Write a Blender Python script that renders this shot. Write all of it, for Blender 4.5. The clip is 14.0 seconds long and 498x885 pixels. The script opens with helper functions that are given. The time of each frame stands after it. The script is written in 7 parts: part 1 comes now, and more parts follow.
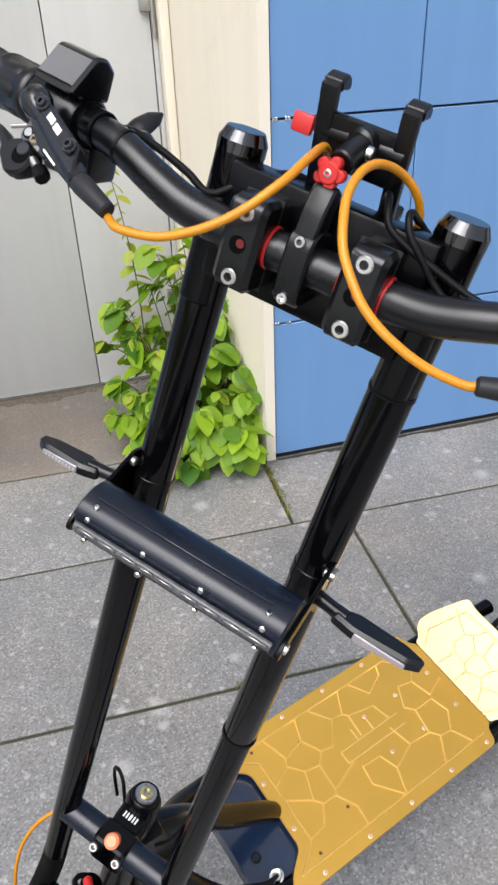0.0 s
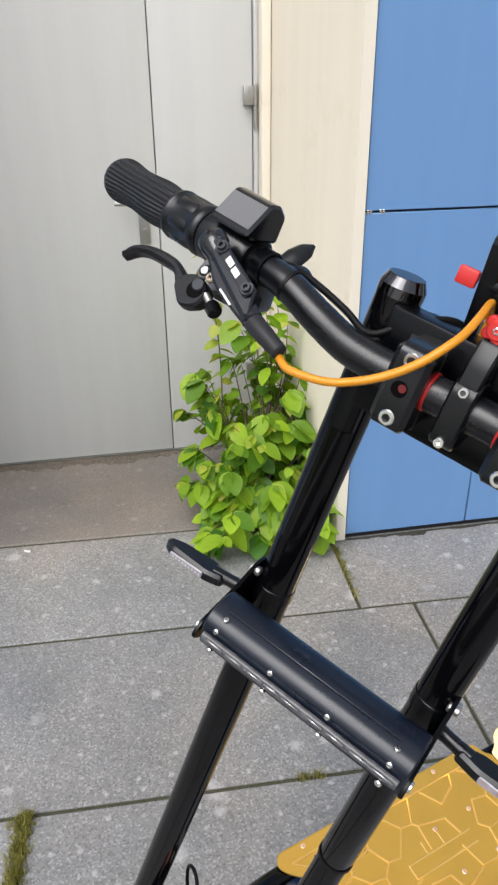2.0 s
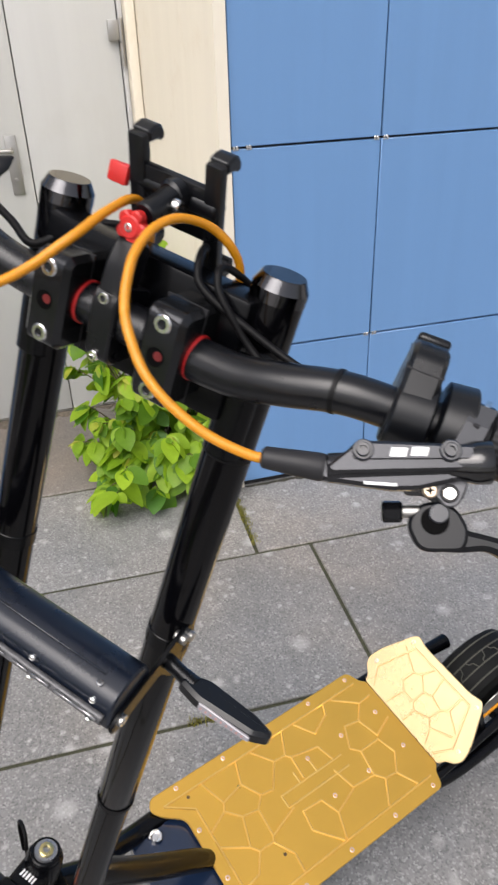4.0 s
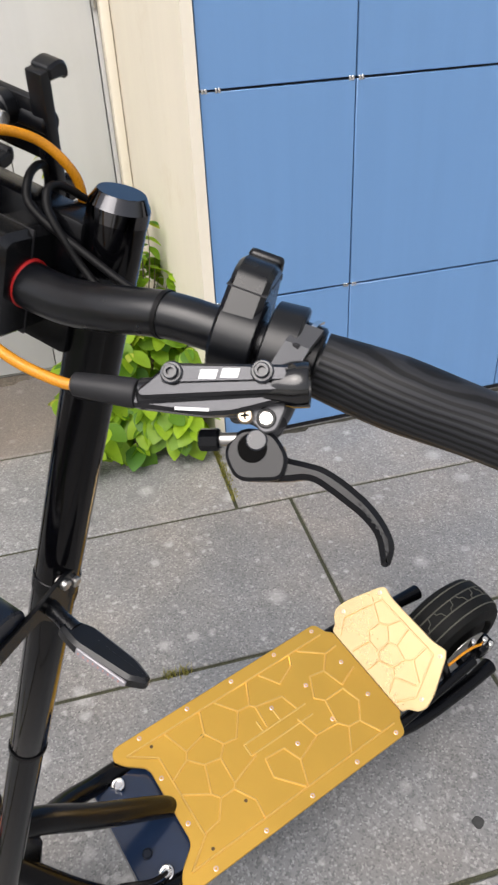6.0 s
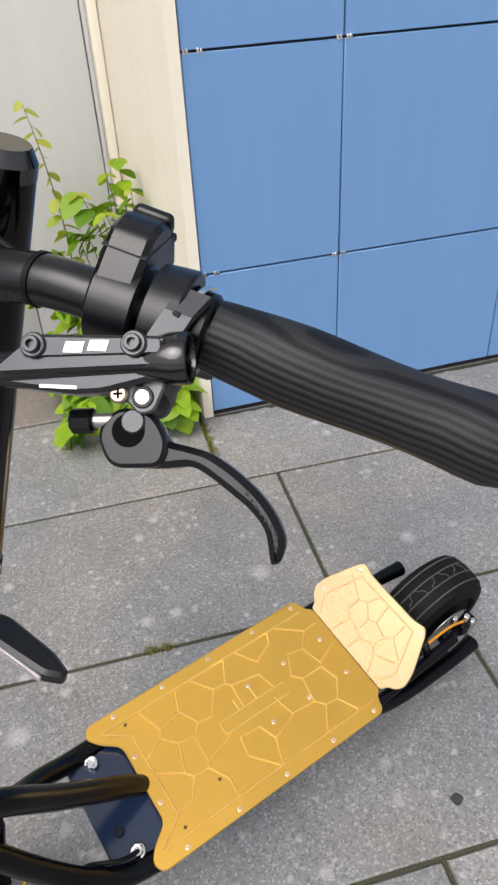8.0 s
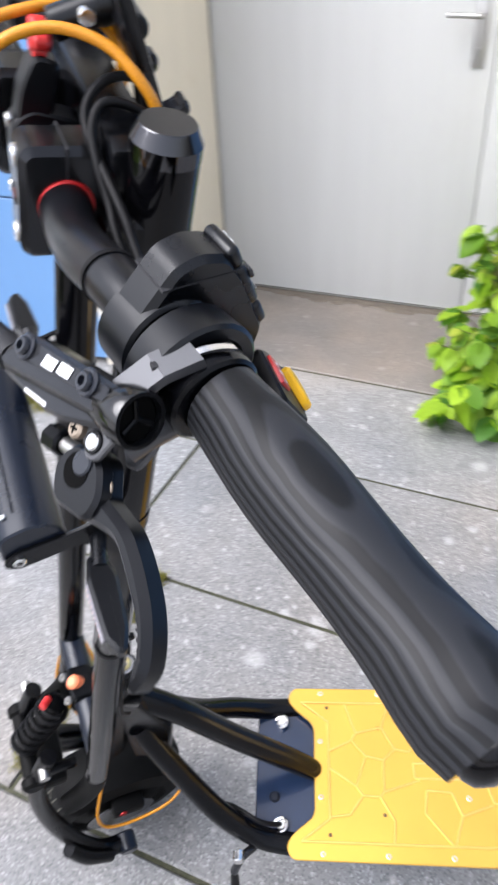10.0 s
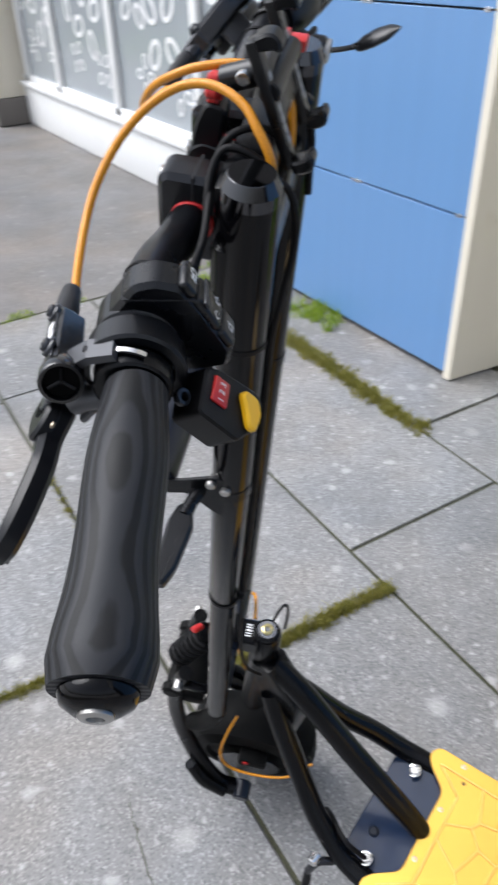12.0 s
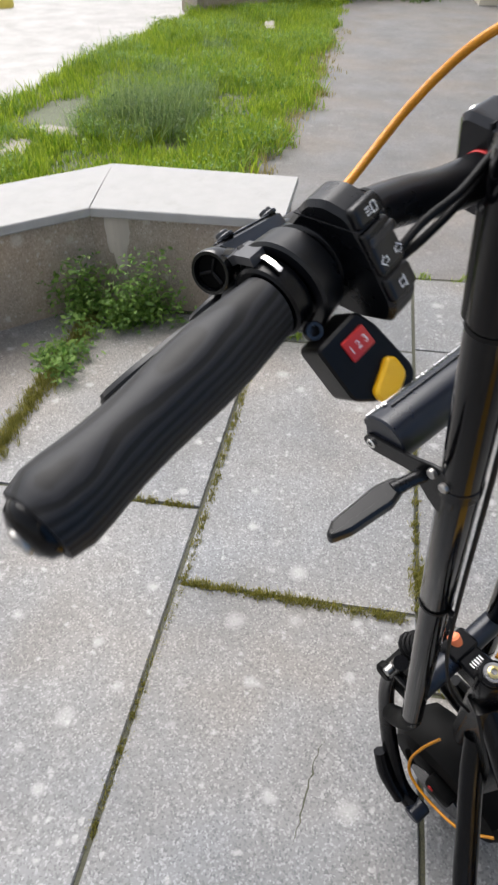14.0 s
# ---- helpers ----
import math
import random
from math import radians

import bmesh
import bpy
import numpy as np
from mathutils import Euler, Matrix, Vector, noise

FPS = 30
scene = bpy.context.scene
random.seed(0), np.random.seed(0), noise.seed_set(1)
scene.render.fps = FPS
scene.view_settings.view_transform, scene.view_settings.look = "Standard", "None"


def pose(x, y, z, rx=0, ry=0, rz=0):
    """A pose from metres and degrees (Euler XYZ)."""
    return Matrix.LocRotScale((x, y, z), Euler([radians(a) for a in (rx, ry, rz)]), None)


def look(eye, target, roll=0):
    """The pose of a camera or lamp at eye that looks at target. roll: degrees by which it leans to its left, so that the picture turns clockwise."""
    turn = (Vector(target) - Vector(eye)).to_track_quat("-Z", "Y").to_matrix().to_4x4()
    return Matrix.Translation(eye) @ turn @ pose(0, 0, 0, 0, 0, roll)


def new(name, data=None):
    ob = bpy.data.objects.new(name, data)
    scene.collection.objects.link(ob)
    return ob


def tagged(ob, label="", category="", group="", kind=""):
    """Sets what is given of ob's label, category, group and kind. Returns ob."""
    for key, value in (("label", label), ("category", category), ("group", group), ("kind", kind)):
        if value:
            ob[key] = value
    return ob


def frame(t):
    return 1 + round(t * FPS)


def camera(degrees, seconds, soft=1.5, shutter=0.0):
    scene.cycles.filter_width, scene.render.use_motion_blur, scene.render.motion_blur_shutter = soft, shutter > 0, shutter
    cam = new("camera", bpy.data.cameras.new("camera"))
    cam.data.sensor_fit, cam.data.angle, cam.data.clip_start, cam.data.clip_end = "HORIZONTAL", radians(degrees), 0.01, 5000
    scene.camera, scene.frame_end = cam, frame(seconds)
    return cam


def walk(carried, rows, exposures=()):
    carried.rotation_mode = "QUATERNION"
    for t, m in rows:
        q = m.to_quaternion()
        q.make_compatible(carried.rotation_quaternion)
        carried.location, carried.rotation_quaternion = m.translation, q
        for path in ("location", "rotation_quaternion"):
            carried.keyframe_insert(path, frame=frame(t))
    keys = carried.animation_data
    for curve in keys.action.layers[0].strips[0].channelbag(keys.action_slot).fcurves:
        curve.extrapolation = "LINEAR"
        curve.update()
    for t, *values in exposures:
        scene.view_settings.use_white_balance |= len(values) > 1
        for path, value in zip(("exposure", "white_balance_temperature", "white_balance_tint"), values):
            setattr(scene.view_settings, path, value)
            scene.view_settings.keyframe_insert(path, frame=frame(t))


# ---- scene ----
PATH = [
    (0, (-0.663, -2.116, 1.477), (-0.226, -0.482, 0.41), -2.3),
    (0.5, (-0.685, -2.109, 1.488), (-0.217, -0.462, 0.455), -1.1),
    (1, (-0.711, -2.097, 1.501), (-0.316, -0.398, 0.523), -1.1),
    (1.5, (-0.721, -2.088, 1.512), (-0.393, -0.356, 0.567), -0.3),
    (2, (-0.719, -2.092, 1.523), (-0.41, -0.339, 0.612), -0.6),
    (2.5, (-0.72, -2.09, 1.524), (-0.412, -0.332, 0.621), -0.7),
    (3, (-0.673, -2.095, 1.514), (-0.303, -0.368, 0.576), -0.7),
    (3.5, (-0.603, -2.111, 1.497), (-0.167, -0.424, 0.514), -1.3),
    (4, (-0.548, -2.114, 1.483), (-0.097, -0.454, 0.463), -2.0),
    (4.2, (-0.535, -2.114, 1.478), (-0.087, -0.465, 0.44), -2.1),
    (6.3, (-0.452, -2.129, 1.451), (-0.034, -0.53, 0.325), -3.4),
    (6.5, (-0.446, -2.128, 1.449), (-0.021, -0.536, 0.314), -3.6),
    (7, (-0.434, -2.144, 1.449), (-0.003, -0.557, 0.311), -3.8),
    (7.2, (-0.427, -2.148, 1.447), (0.007, -0.561, 0.309), -3.9),
    (9.5, (-0.323, -2.016, 1.424), (-0.541, -0.481, 0.161), -3.2),
    (10, (-0.26, -2.03, 1.432), (-0.926, -0.577, 0.228), -3.6),
    (10.2, (-0.233, -2.034, 1.431), (-1.038, -0.679, 0.201), -3.9),
    (10.5, (-0.179, -2.05, 1.438), (-1.108, -0.759, 0.226), -3.9),
    (11, (-0.127, -2.058, 1.454), (-1.171, -0.828, 0.271), -2.2),
    (11.3, (-0.103, -2.039, 1.458), (-1.242, -0.882, 0.289), -2.7),
    (11.5, (-0.093, -2.018, 1.456), (-1.291, -0.911, 0.298), -2.6),
    (11.8, (-0.096, -1.969, 1.455), (-1.407, -0.992, 0.303), -1.0),
    (12, (-0.095, -1.948, 1.461), (-1.483, -1.095, 0.3), -2.0),
    (12.3, (-0.089, -1.925, 1.463), (-1.596, -1.296, 0.309), -2.9),
    (12.5, (-0.068, -1.897, 1.458), (-1.64, -1.45, 0.307), -1.5),
    (12.8, (-0.02, -1.857, 1.455), (-1.64, -1.646, 0.301), -1.8),
    (13, (-0.005, -1.832, 1.456), (-1.643, -1.765, 0.31), -1.0),
    (13.2, (0.016, -1.814, 1.46), (-1.634, -1.852, 0.331), -2.3),
    (13.5, (-0.008, -1.799, 1.449), (-1.634, -1.938, 0.293), -2.2),
    (13.8, (-0.037, -1.806, 1.443), (-1.634, -2.021, 0.259), -0.4),
    (14, (-0.075, -1.817, 1.437), (-1.648, -2.031, 0.221), 0.6),
]
EXPOSURE = [(0.0, 0.85, 6350, 12), (2.0, 0.74, 6380, 11), (4.2, 0.74, 6600, 13), (6.5, 0.76, 6650, 12), (7.2, 0.74, 6650, 12), (9.5, 0.92, 6150, 11), (10.0, 1.42, 6100, 14), (10.5, 1.5, 6100, 18), (11.0, 1.4, 6100, 17), (11.5, 0.92, 6050, 13), (12.0, 0.93, 6100, 11), (12.5, 1.12, 6250, 11), (13.0, 1.1, 6400, 11), (13.5, 1.06, 6450, 11), (14.0, 0.9, 6500, 11)]
cam = camera(38.3, 14.0, 2.4, 0.5)
walk(cam, [(t, look(eye, target, roll)) for t, eye, target, roll in PATH], EXPOSURE)

# ---- world and light ----
world = bpy.data.worlds.new("overcast_sky")
scene.world = world
world.use_nodes = True
_wn, _wl = world.node_tree.nodes, world.node_tree.links
_wn.clear()
_sky = _wn.new("ShaderNodeTexSky")
_sky.sky_type = 'NISHITA'
_sky.sun_disc = False
_sky.sun_elevation = radians(58)
_sky.sun_rotation = radians(222)
_sky.dust_density = 4.0
_soft = _wn.new("ShaderNodeHueSaturation")
_soft.inputs["Saturation"].default_value = 0.35
_bg = _wn.new("ShaderNodeBackground")
_bg.inputs["Strength"].default_value = 0.12
_wo = _wn.new("ShaderNodeOutputWorld")
_wl.new(_sky.outputs[0], _soft.inputs["Color"])
_wl.new(_soft.outputs[0], _bg.inputs[0])
_wl.new(_bg.outputs[0], _wo.inputs[0])

sun = new("sun", bpy.data.lights.new("sun", 'SUN'))
sun.data.energy = 1.5
sun.data.angle = radians(50)
sun.data.color = (1.0, 0.98, 0.955)
sun.matrix_world = look((-2.6, -2.9, 5.0), (0, 0, 0))


# ---- materials ----
def shader(name):
    m = bpy.data.materials.new(name)
    m.use_nodes = True
    return m, m.node_tree.nodes, m.node_tree.links, m.node_tree.nodes["Principled BSDF"]


def ramp(nodes, stops):
    r = nodes.new("ShaderNodeValToRGB")
    el = r.color_ramp.elements
    while len(el) < len(stops):
        el.new(0.5)
    for e, (p, c) in zip(el, stops):
        e.position = p
        e.color = (*c, 1) if len(c) == 3 else c
    return r


def noise_at(nodes, links, scale, detail=4.0, coord=None, rough=0.6):
    n = nodes.new("ShaderNodeTexNoise")
    n.inputs["Scale"].default_value = scale
    n.inputs["Detail"].default_value = detail
    n.inputs["Roughness"].default_value = rough
    if coord is not None:
        links.new(coord, n.inputs["Vector"])
    return n


def plain(name, base, rough=0.5, metal=0.0, coat=0.0, var=0.12, scale=30.0, bump=0.05, fine=400.0, rvar=0.12, spec=0.5):
    """Paint, metal or plastic: uneven tone and gloss at a large and a fine scale."""
    m, n, l, b = shader(name)
    co = n.new("ShaderNodeTexCoord").outputs["Object"]
    big, small = noise_at(n, l, scale, 5, co), noise_at(n, l, fine, 3, co)
    mix = n.new("ShaderNodeMix")
    mix.data_type = 'RGBA'
    mix.inputs[6].default_value = (*[c * (1 - var) for c in base], 1)
    mix.inputs[7].default_value = (*[min(1, c * (1 + var)) for c in base], 1)
    l.new(big.outputs[0], mix.inputs[0])
    l.new(mix.outputs[2], b.inputs["Base Color"])
    mr = n.new("ShaderNodeMapRange")
    mr.inputs["To Min"].default_value = max(0.02, rough - rvar)
    mr.inputs["To Max"].default_value = min(1, rough + rvar)
    l.new(big.outputs[0], mr.inputs[0])
    l.new(mr.outputs[0], b.inputs["Roughness"])
    b.inputs["Metallic"].default_value = metal
    b.inputs["Coat Weight"].default_value = coat
    b.inputs["Coat Roughness"].default_value = 0.08
    b.inputs["Specular IOR Level"].default_value = spec
    if bump:
        bp = n.new("ShaderNodeBump")
        bp.inputs["Strength"].default_value = bump
        bp.inputs["Distance"].default_value = 0.0006
        l.new(small.outputs[0], bp.inputs["Height"])
        l.new(bp.outputs[0], b.inputs["Normal"])
    return m


def aggregate(name, dark, mid, light, stone=(0.62, 0.6, 0.56), grain=210.0, bump=0.5, random_tone=0.1, stones=True):
    """Concrete with exposed grit, scattered pale pebbles and broad stains."""
    m, n, l, b = shader(name)
    pos = n.new("ShaderNodeNewGeometry").outputs["Position"]
    v = n.new("ShaderNodeTexVoronoi")
    v.inputs["Scale"].default_value = grain
    l.new(pos, v.inputs["Vector"])
    sep = n.new("ShaderNodeSeparateColor")
    l.new(v.outputs["Color"], sep.inputs[0])
    r = ramp(n, [(0.0, dark), (0.35, mid), (0.75, mid), (1.0, light)])
    l.new(sep.outputs[0], r.inputs[0])
    stain = noise_at(n, l, 2.3, 6, pos, 0.65)
    sr = ramp(n, [(0.3, (0.72, 0.71, 0.69)), (0.7, (1.12, 1.11, 1.1))])
    l.new(stain.outputs[0], sr.inputs[0])
    mul = n.new("ShaderNodeMix")
    mul.data_type, mul.blend_type = 'RGBA', 'MULTIPLY'
    mul.inputs[0].default_value = 1.0
    l.new(r.outputs[0], mul.inputs[6])
    l.new(sr.outputs[0], mul.inputs[7])
    col = mul.outputs[2]
    if stones:
        drift = noise_at(n, l, 1.1, 3, pos, 0.6)
        dr = ramp(n, [(0.36, (0.97, 1.0, 1.035)), (0.5, (1.01, 1.0, 0.985)), (0.66, (1.09, 1.0, 0.90))])
        l.new(drift.outputs[0], dr.inputs[0])
        mul2 = n.new("ShaderNodeMix")
        mul2.data_type, mul2.blend_type = 'RGBA', 'MULTIPLY'
        mul2.inputs[0].default_value = 1.0
        l.new(col, mul2.inputs[6])
        l.new(dr.outputs[0], mul2.inputs[7])
        col = mul2.outputs[2]
        warp = noise_at(n, l, 60, 2, pos)
        wv = n.new("ShaderNodeMix")
        wv.data_type = 'RGBA'
        wv.blend_type = 'LINEAR_LIGHT'
        wv.inputs[0].default_value = 0.010
        l.new(pos, wv.inputs[6])
        l.new(warp.outputs["Color"], wv.inputs[7])
        for sc, cut, amount in ((6.5, 0.021, 0.42), (13.0, 0.0125, 0.46), (32.0, 0.0056, 0.46)):
            big = n.new("ShaderNodeTexVoronoi")
            big.inputs["Scale"].default_value = sc
            l.new(wv.outputs[2], big.inputs["Vector"])
            s2 = n.new("ShaderNodeSeparateColor")
            l.new(big.outputs["Color"], s2.inputs[0])
            pick = n.new("ShaderNodeMath")
            pick.operation = 'GREATER_THAN'
            pick.inputs[1].default_value = 0.72
            l.new(s2.outputs[1], pick.inputs[0])
            size = n.new("ShaderNodeMapRange")
            size.inputs["From Min"].default_value = cut * sc * 1.6
            size.inputs["From Max"].default_value = cut * sc * 0.65
            l.new(big.outputs["Distance"], size.inputs[0])
            f = n.new("ShaderNodeMath")
            f.operation = 'MULTIPLY'
            l.new(pick.outputs[0], f.inputs[0])
            l.new(size.outputs[0], f.inputs[1])
            f2 = n.new("ShaderNodeMath")
            f2.operation = 'MULTIPLY'
            f2.inputs[1].default_value = amount
            l.new(f.outputs[0], f2.inputs[0])
            mx = n.new("ShaderNodeMix")
            mx.data_type = 'RGBA'
            l.new(f2.outputs[0], mx.inputs[0])
            l.new(col, mx.inputs[6])
            mx.inputs[7].default_value = (*stone, 1)
            col = mx.outputs[2]
    if random_tone:
        oi = n.new("ShaderNodeObjectInfo")
        mr = n.new("ShaderNodeMapRange")
        mr.inputs["To Min"].default_value = 1 - random_tone
        mr.inputs["To Max"].default_value = 1 + random_tone
        l.new(oi.outputs["Random"], mr.inputs[0])
        m3 = n.new("ShaderNodeMix")
        m3.data_type, m3.blend_type = 'RGBA', 'MULTIPLY'
        m3.inputs[0].default_value = 1.0
        l.new(col, m3.inputs[6])
        l.new(mr.outputs[0], m3.inputs[7])
        col = m3.outputs[2]
    l.new(col, b.inputs["Base Color"])
    b.inputs["Roughness"].default_value = 0.6
    bp = n.new("ShaderNodeBump")
    bp.inputs["Strength"].default_value = bump
    bp.inputs["Distance"].default_value = 0.002
    l.new(v.outputs["Distance"], bp.inputs["Height"])
    l.new(bp.outputs[0], b.inputs["Normal"])
    return m


def weathered(name, base, rough=0.6, streak=0.12, stain=(0.55, 0.5, 0.42), stain_amount=0.25, scale=3.0, bump=0.1, coat=0.0):
    """Painted or clad wall: faint upright streaks, patches of dirt."""
    m, n, l, b = shader(name)
    pos = n.new("ShaderNodeNewGeometry").outputs["Position"]
    mp = n.new("ShaderNodeMapping")
    mp.inputs["Scale"].default_value = (14, 14, 0.7)
    l.new(pos, mp.inputs[0])
    st = noise_at(n, l, 1.0, 5, mp.outputs[0])
    r = ramp(n, [(0.3, tuple(c * (1 - streak) for c in base)), (0.7, base)])
    l.new(st.outputs[0], r.inputs[0])
    d = noise_at(n, l, scale, 6, pos, 0.7)
    dr = ramp(n, [(0.56, (0, 0, 0)), (0.78, (stain_amount,) * 3)])
    l.new(d.outputs[0], dr.inputs[0])
    mx = n.new("ShaderNodeMix")
    mx.data_type = 'RGBA'
    l.new(dr.outputs[0], mx.inputs[0])
    l.new(r.outputs[0], mx.inputs[6])
    mx.inputs[7].default_value = (*[a * c for a, c in zip(base, stain)], 1)
    l.new(mx.outputs[2], b.inputs["Base Color"])
    b.inputs["Roughness"].default_value = rough
    b.inputs["Coat Weight"].default_value = coat
    fine = noise_at(n, l, 180, 3, pos)
    bp = n.new("ShaderNodeBump")
    bp.inputs["Strength"].default_value = bump
    bp.inputs["Distance"].default_value = 0.001
    l.new(fine.outputs[0], bp.inputs["Height"])
    l.new(bp.outputs[0], b.inputs["Normal"])
    return m


def leafy(name, lo, hi, translucent=0.35):
    m, n, l, b = shader(name)
    oi = n.new("ShaderNodeObjectInfo")
    geo = n.new("ShaderNodeNewGeometry")
    add = n.new("ShaderNodeMath")
    add.operation = 'ADD'
    l.new(oi.outputs["Random"], add.inputs[0])
    l.new(geo.outputs["Random Per Island"], add.inputs[1])
    fr = n.new("ShaderNodeMath")
    fr.operation = 'FRACT'
    l.new(add.outputs[0], fr.inputs[0])
    r = ramp(n, [(0.0, lo), (1.0, hi)])
    l.new(fr.outputs[0], r.inputs[0])
    no = noise_at(n, l, 60, 4, geo.outputs["Position"])
    mx = n.new("ShaderNodeMix")
    mx.data_type, mx.blend_type = 'RGBA', 'MULTIPLY'
    mx.inputs[0].default_value = 0.5
    l.new(r.outputs[0], mx.inputs[6])
    l.new(no.outputs[0], mx.inputs[7])
    l.new(mx.outputs[2], b.inputs["Base Color"])
    b.inputs["Roughness"].default_value = 0.5
    tr = n.new("ShaderNodeBsdfTranslucent")
    l.new(r.outputs[0], tr.inputs[0])
    ms = n.new("ShaderNodeMixShader")
    ms.inputs[0].default_value = translucent
    l.new(b.outputs[0], ms.inputs[1])
    l.new(tr.outputs[0], ms.inputs[2])
    l.new(ms.outputs[0], n["Material Output"].inputs[0])
    return m


def laminated(name):
    """Dark grip in thin grey and black layers, cut through by the hand-shaped form."""
    m, n, l, b = shader(name)
    co = n.new("ShaderNodeTexCoord").outputs["Object"]
    warp = noise_at(n, l, 14, 2, co)
    mixv = n.new("ShaderNodeMix")
    mixv.data_type, mixv.blend_type = 'RGBA', 'LINEAR_LIGHT'
    mixv.inputs[0].default_value = 0.004
    l.new(co, mixv.inputs[6])
    l.new(warp.outputs["Color"], mixv.inputs[7])
    w = n.new("ShaderNodeTexWave")
    w.wave_type, w.bands_direction = 'BANDS', 'Z'
    w.inputs["Scale"].default_value = 95.0
    w.inputs["Distortion"].default_value = 0.6
    w.inputs["Detail"].default_value = 1.0
    l.new(mixv.outputs[2], w.inputs["Vector"])
    r = ramp(n, [(0.25, (0.0045, 0.0046, 0.0052)), (0.6, (0.0165, 0.0175, 0.0205))])
    l.new(w.outputs["Fac"], r.inputs[0])
    l.new(r.outputs[0], b.inputs["Base Color"])
    b.inputs["Roughness"].default_value = 0.5
    b.inputs["Specular IOR Level"].default_value = 0.26
    fine = noise_at(n, l, 700, 2, co)
    bp = n.new("ShaderNodeBump")
    bp.inputs["Strength"].default_value = 0.25
    bp.inputs["Distance"].default_value = 0.0008
    l.new(w.outputs["Fac"], bp.inputs["Height"])
    bp2 = n.new("ShaderNodeBump")
    bp2.inputs["Strength"].default_value = 0.15
    bp2.inputs["Distance"].default_value = 0.0003
    l.new(fine.outputs[0], bp2.inputs["Height"])
    l.new(bp.outputs[0], bp2.inputs["Normal"])
    l.new(bp2.outputs[0], b.inputs["Normal"])
    return m


def braided(name, base):
    m, n, l, b = shader(name)
    co = n.new("ShaderNodeTexCoord").outputs["Object"]
    v = n.new("ShaderNodeTexVoronoi")
    v.inputs["Scale"].default_value = 1700
    l.new(co, v.inputs["Vector"])
    r = ramp(n, [(0.0, tuple(c * 1.15 for c in base)), (0.9, tuple(c * 0.72 for c in base))])
    l.new(v.outputs["Distance"], r.inputs[0])
    l.new(r.outputs[0], b.inputs["Base Color"])
    b.inputs["Roughness"].default_value = 0.27
    b.inputs["Metallic"].default_value = 0.05
    bp = n.new("ShaderNodeBump")
    bp.inputs["Strength"].default_value = 0.35
    bp.inputs["Distance"].default_value = 0.0005
    l.new(v.outputs["Distance"], bp.inputs["Height"])
    l.new(bp.outputs[0], b.inputs["Normal"])
    return m


GLOSS = plain("gloss_black_lacquer", (0.0015, 0.0015, 0.002), 0.09, coat=0.0, spec=0.22, var=0.3, rvar=0.05, bump=0.01)
CAPGLOSS = plain("dark_polished_cap", (0.08, 0.08, 0.084), 0.08, metal=1.0, var=0.05, rvar=0.02, bump=0)
SATIN = plain("satin_black_paint", (0.0016, 0.0018, 0.0025), 0.25, spec=0.2, var=0.2, bump=0.04, fine=1500, rvar=0.06)
DULLBLACK = plain("dusty_dull_black", (0.0035, 0.0035, 0.0034), 0.6, spec=0.1, var=0.35, scale=30, bump=0.1, fine=500)
MATTE = plain("matt_black_anodised", (0.003, 0.0034, 0.0048), 0.28, spec=0.45, var=0.15, bump=0.06, fine=2500, rvar=0.05)
PLASTIC = plain("black_moulded_plastic", (0.0026, 0.003, 0.0042), 0.30, spec=0.4, var=0.15, bump=0.04, fine=2600)
RUBBER = plain("black_rubber", (0.0035, 0.0035, 0.004), 0.5, spec=0.17, var=0.25, bump=0.2, fine=300)
TYRE = plain("dusty_tyre_rubber", (0.005, 0.0052, 0.005), 0.7, spec=0.16, var=0.3, bump=0.3, fine=220)
GROOVE = plain("dusty_groove", (0.055, 0.054, 0.043), 0.9, var=0.25, bump=0.1)
GREYMETAL = plain("dark_grey_metal", (0.035, 0.036, 0.040), 0.24, metal=0.7, coat=0.1, spec=0.4, var=0.3, scale=40, bump=0.05, rvar=0.1)
SILVER = plain("satin_silver", (0.36, 0.36, 0.37), 0.28, metal=0.95, var=0.12, bump=0.04)
NAVYMETAL = plain("blue_black_anodised", (0.004, 0.0070, 0.0150), 0.3, metal=0.0, spec=0.42, coat=0.0, var=0.15, bump=0.05)
NAVYPLATE = plain("dark_navy_plate", (0.010, 0.022, 0.055), 0.2, coat=0.4, var=0.25, scale=14, bump=0.03)
STEEL = plain("bright_steel", (0.78, 0.77, 0.75), 0.2, metal=1.0, var=0.1, bump=0.03)
GLOSSPLASTIC = plain("glossy_black_plastic", (0.003, 0.0033, 0.004), 0.13, spec=0.7, var=0.2, rvar=0.05, bump=0.01)
DULLSTEEL = plain("dull_steel", (0.45, 0.44, 0.42), 0.42, metal=1.0, var=0.15)
GOLD = plain("gold_anodised_sheet", (0.85, 0.495, 0.088), 0.32, metal=0.9, coat=0.12, var=0.06, scale=9, bump=0.02, fine=1200, rvar=0.06)
# Paler than the deck gold: lit ridge edges are put into the colour.
GOLDRIDGE = plain("gold_ridge", (0.96, 0.65, 0.20), 0.33, metal=0.85, coat=0.05, var=0.05, bump=0)
GOLDHOLE = plain("brown_gold_hole", (0.10, 0.05, 0.012), 0.6, var=0.3)
# Deck gold made paler: the tail's sky reflection is put into its colour.
SKYLITGOLD = plain("skylit_gold_sheet", (0.75, 0.555, 0.29), 0.28, metal=0.8, coat=0.35, var=0.05, scale=9, bump=0.06, fine=1200, rvar=0.05)
PINKSTEEL = plain("pinkish_screw_head", (0.75, 0.55, 0.47), 0.35, metal=0.6)
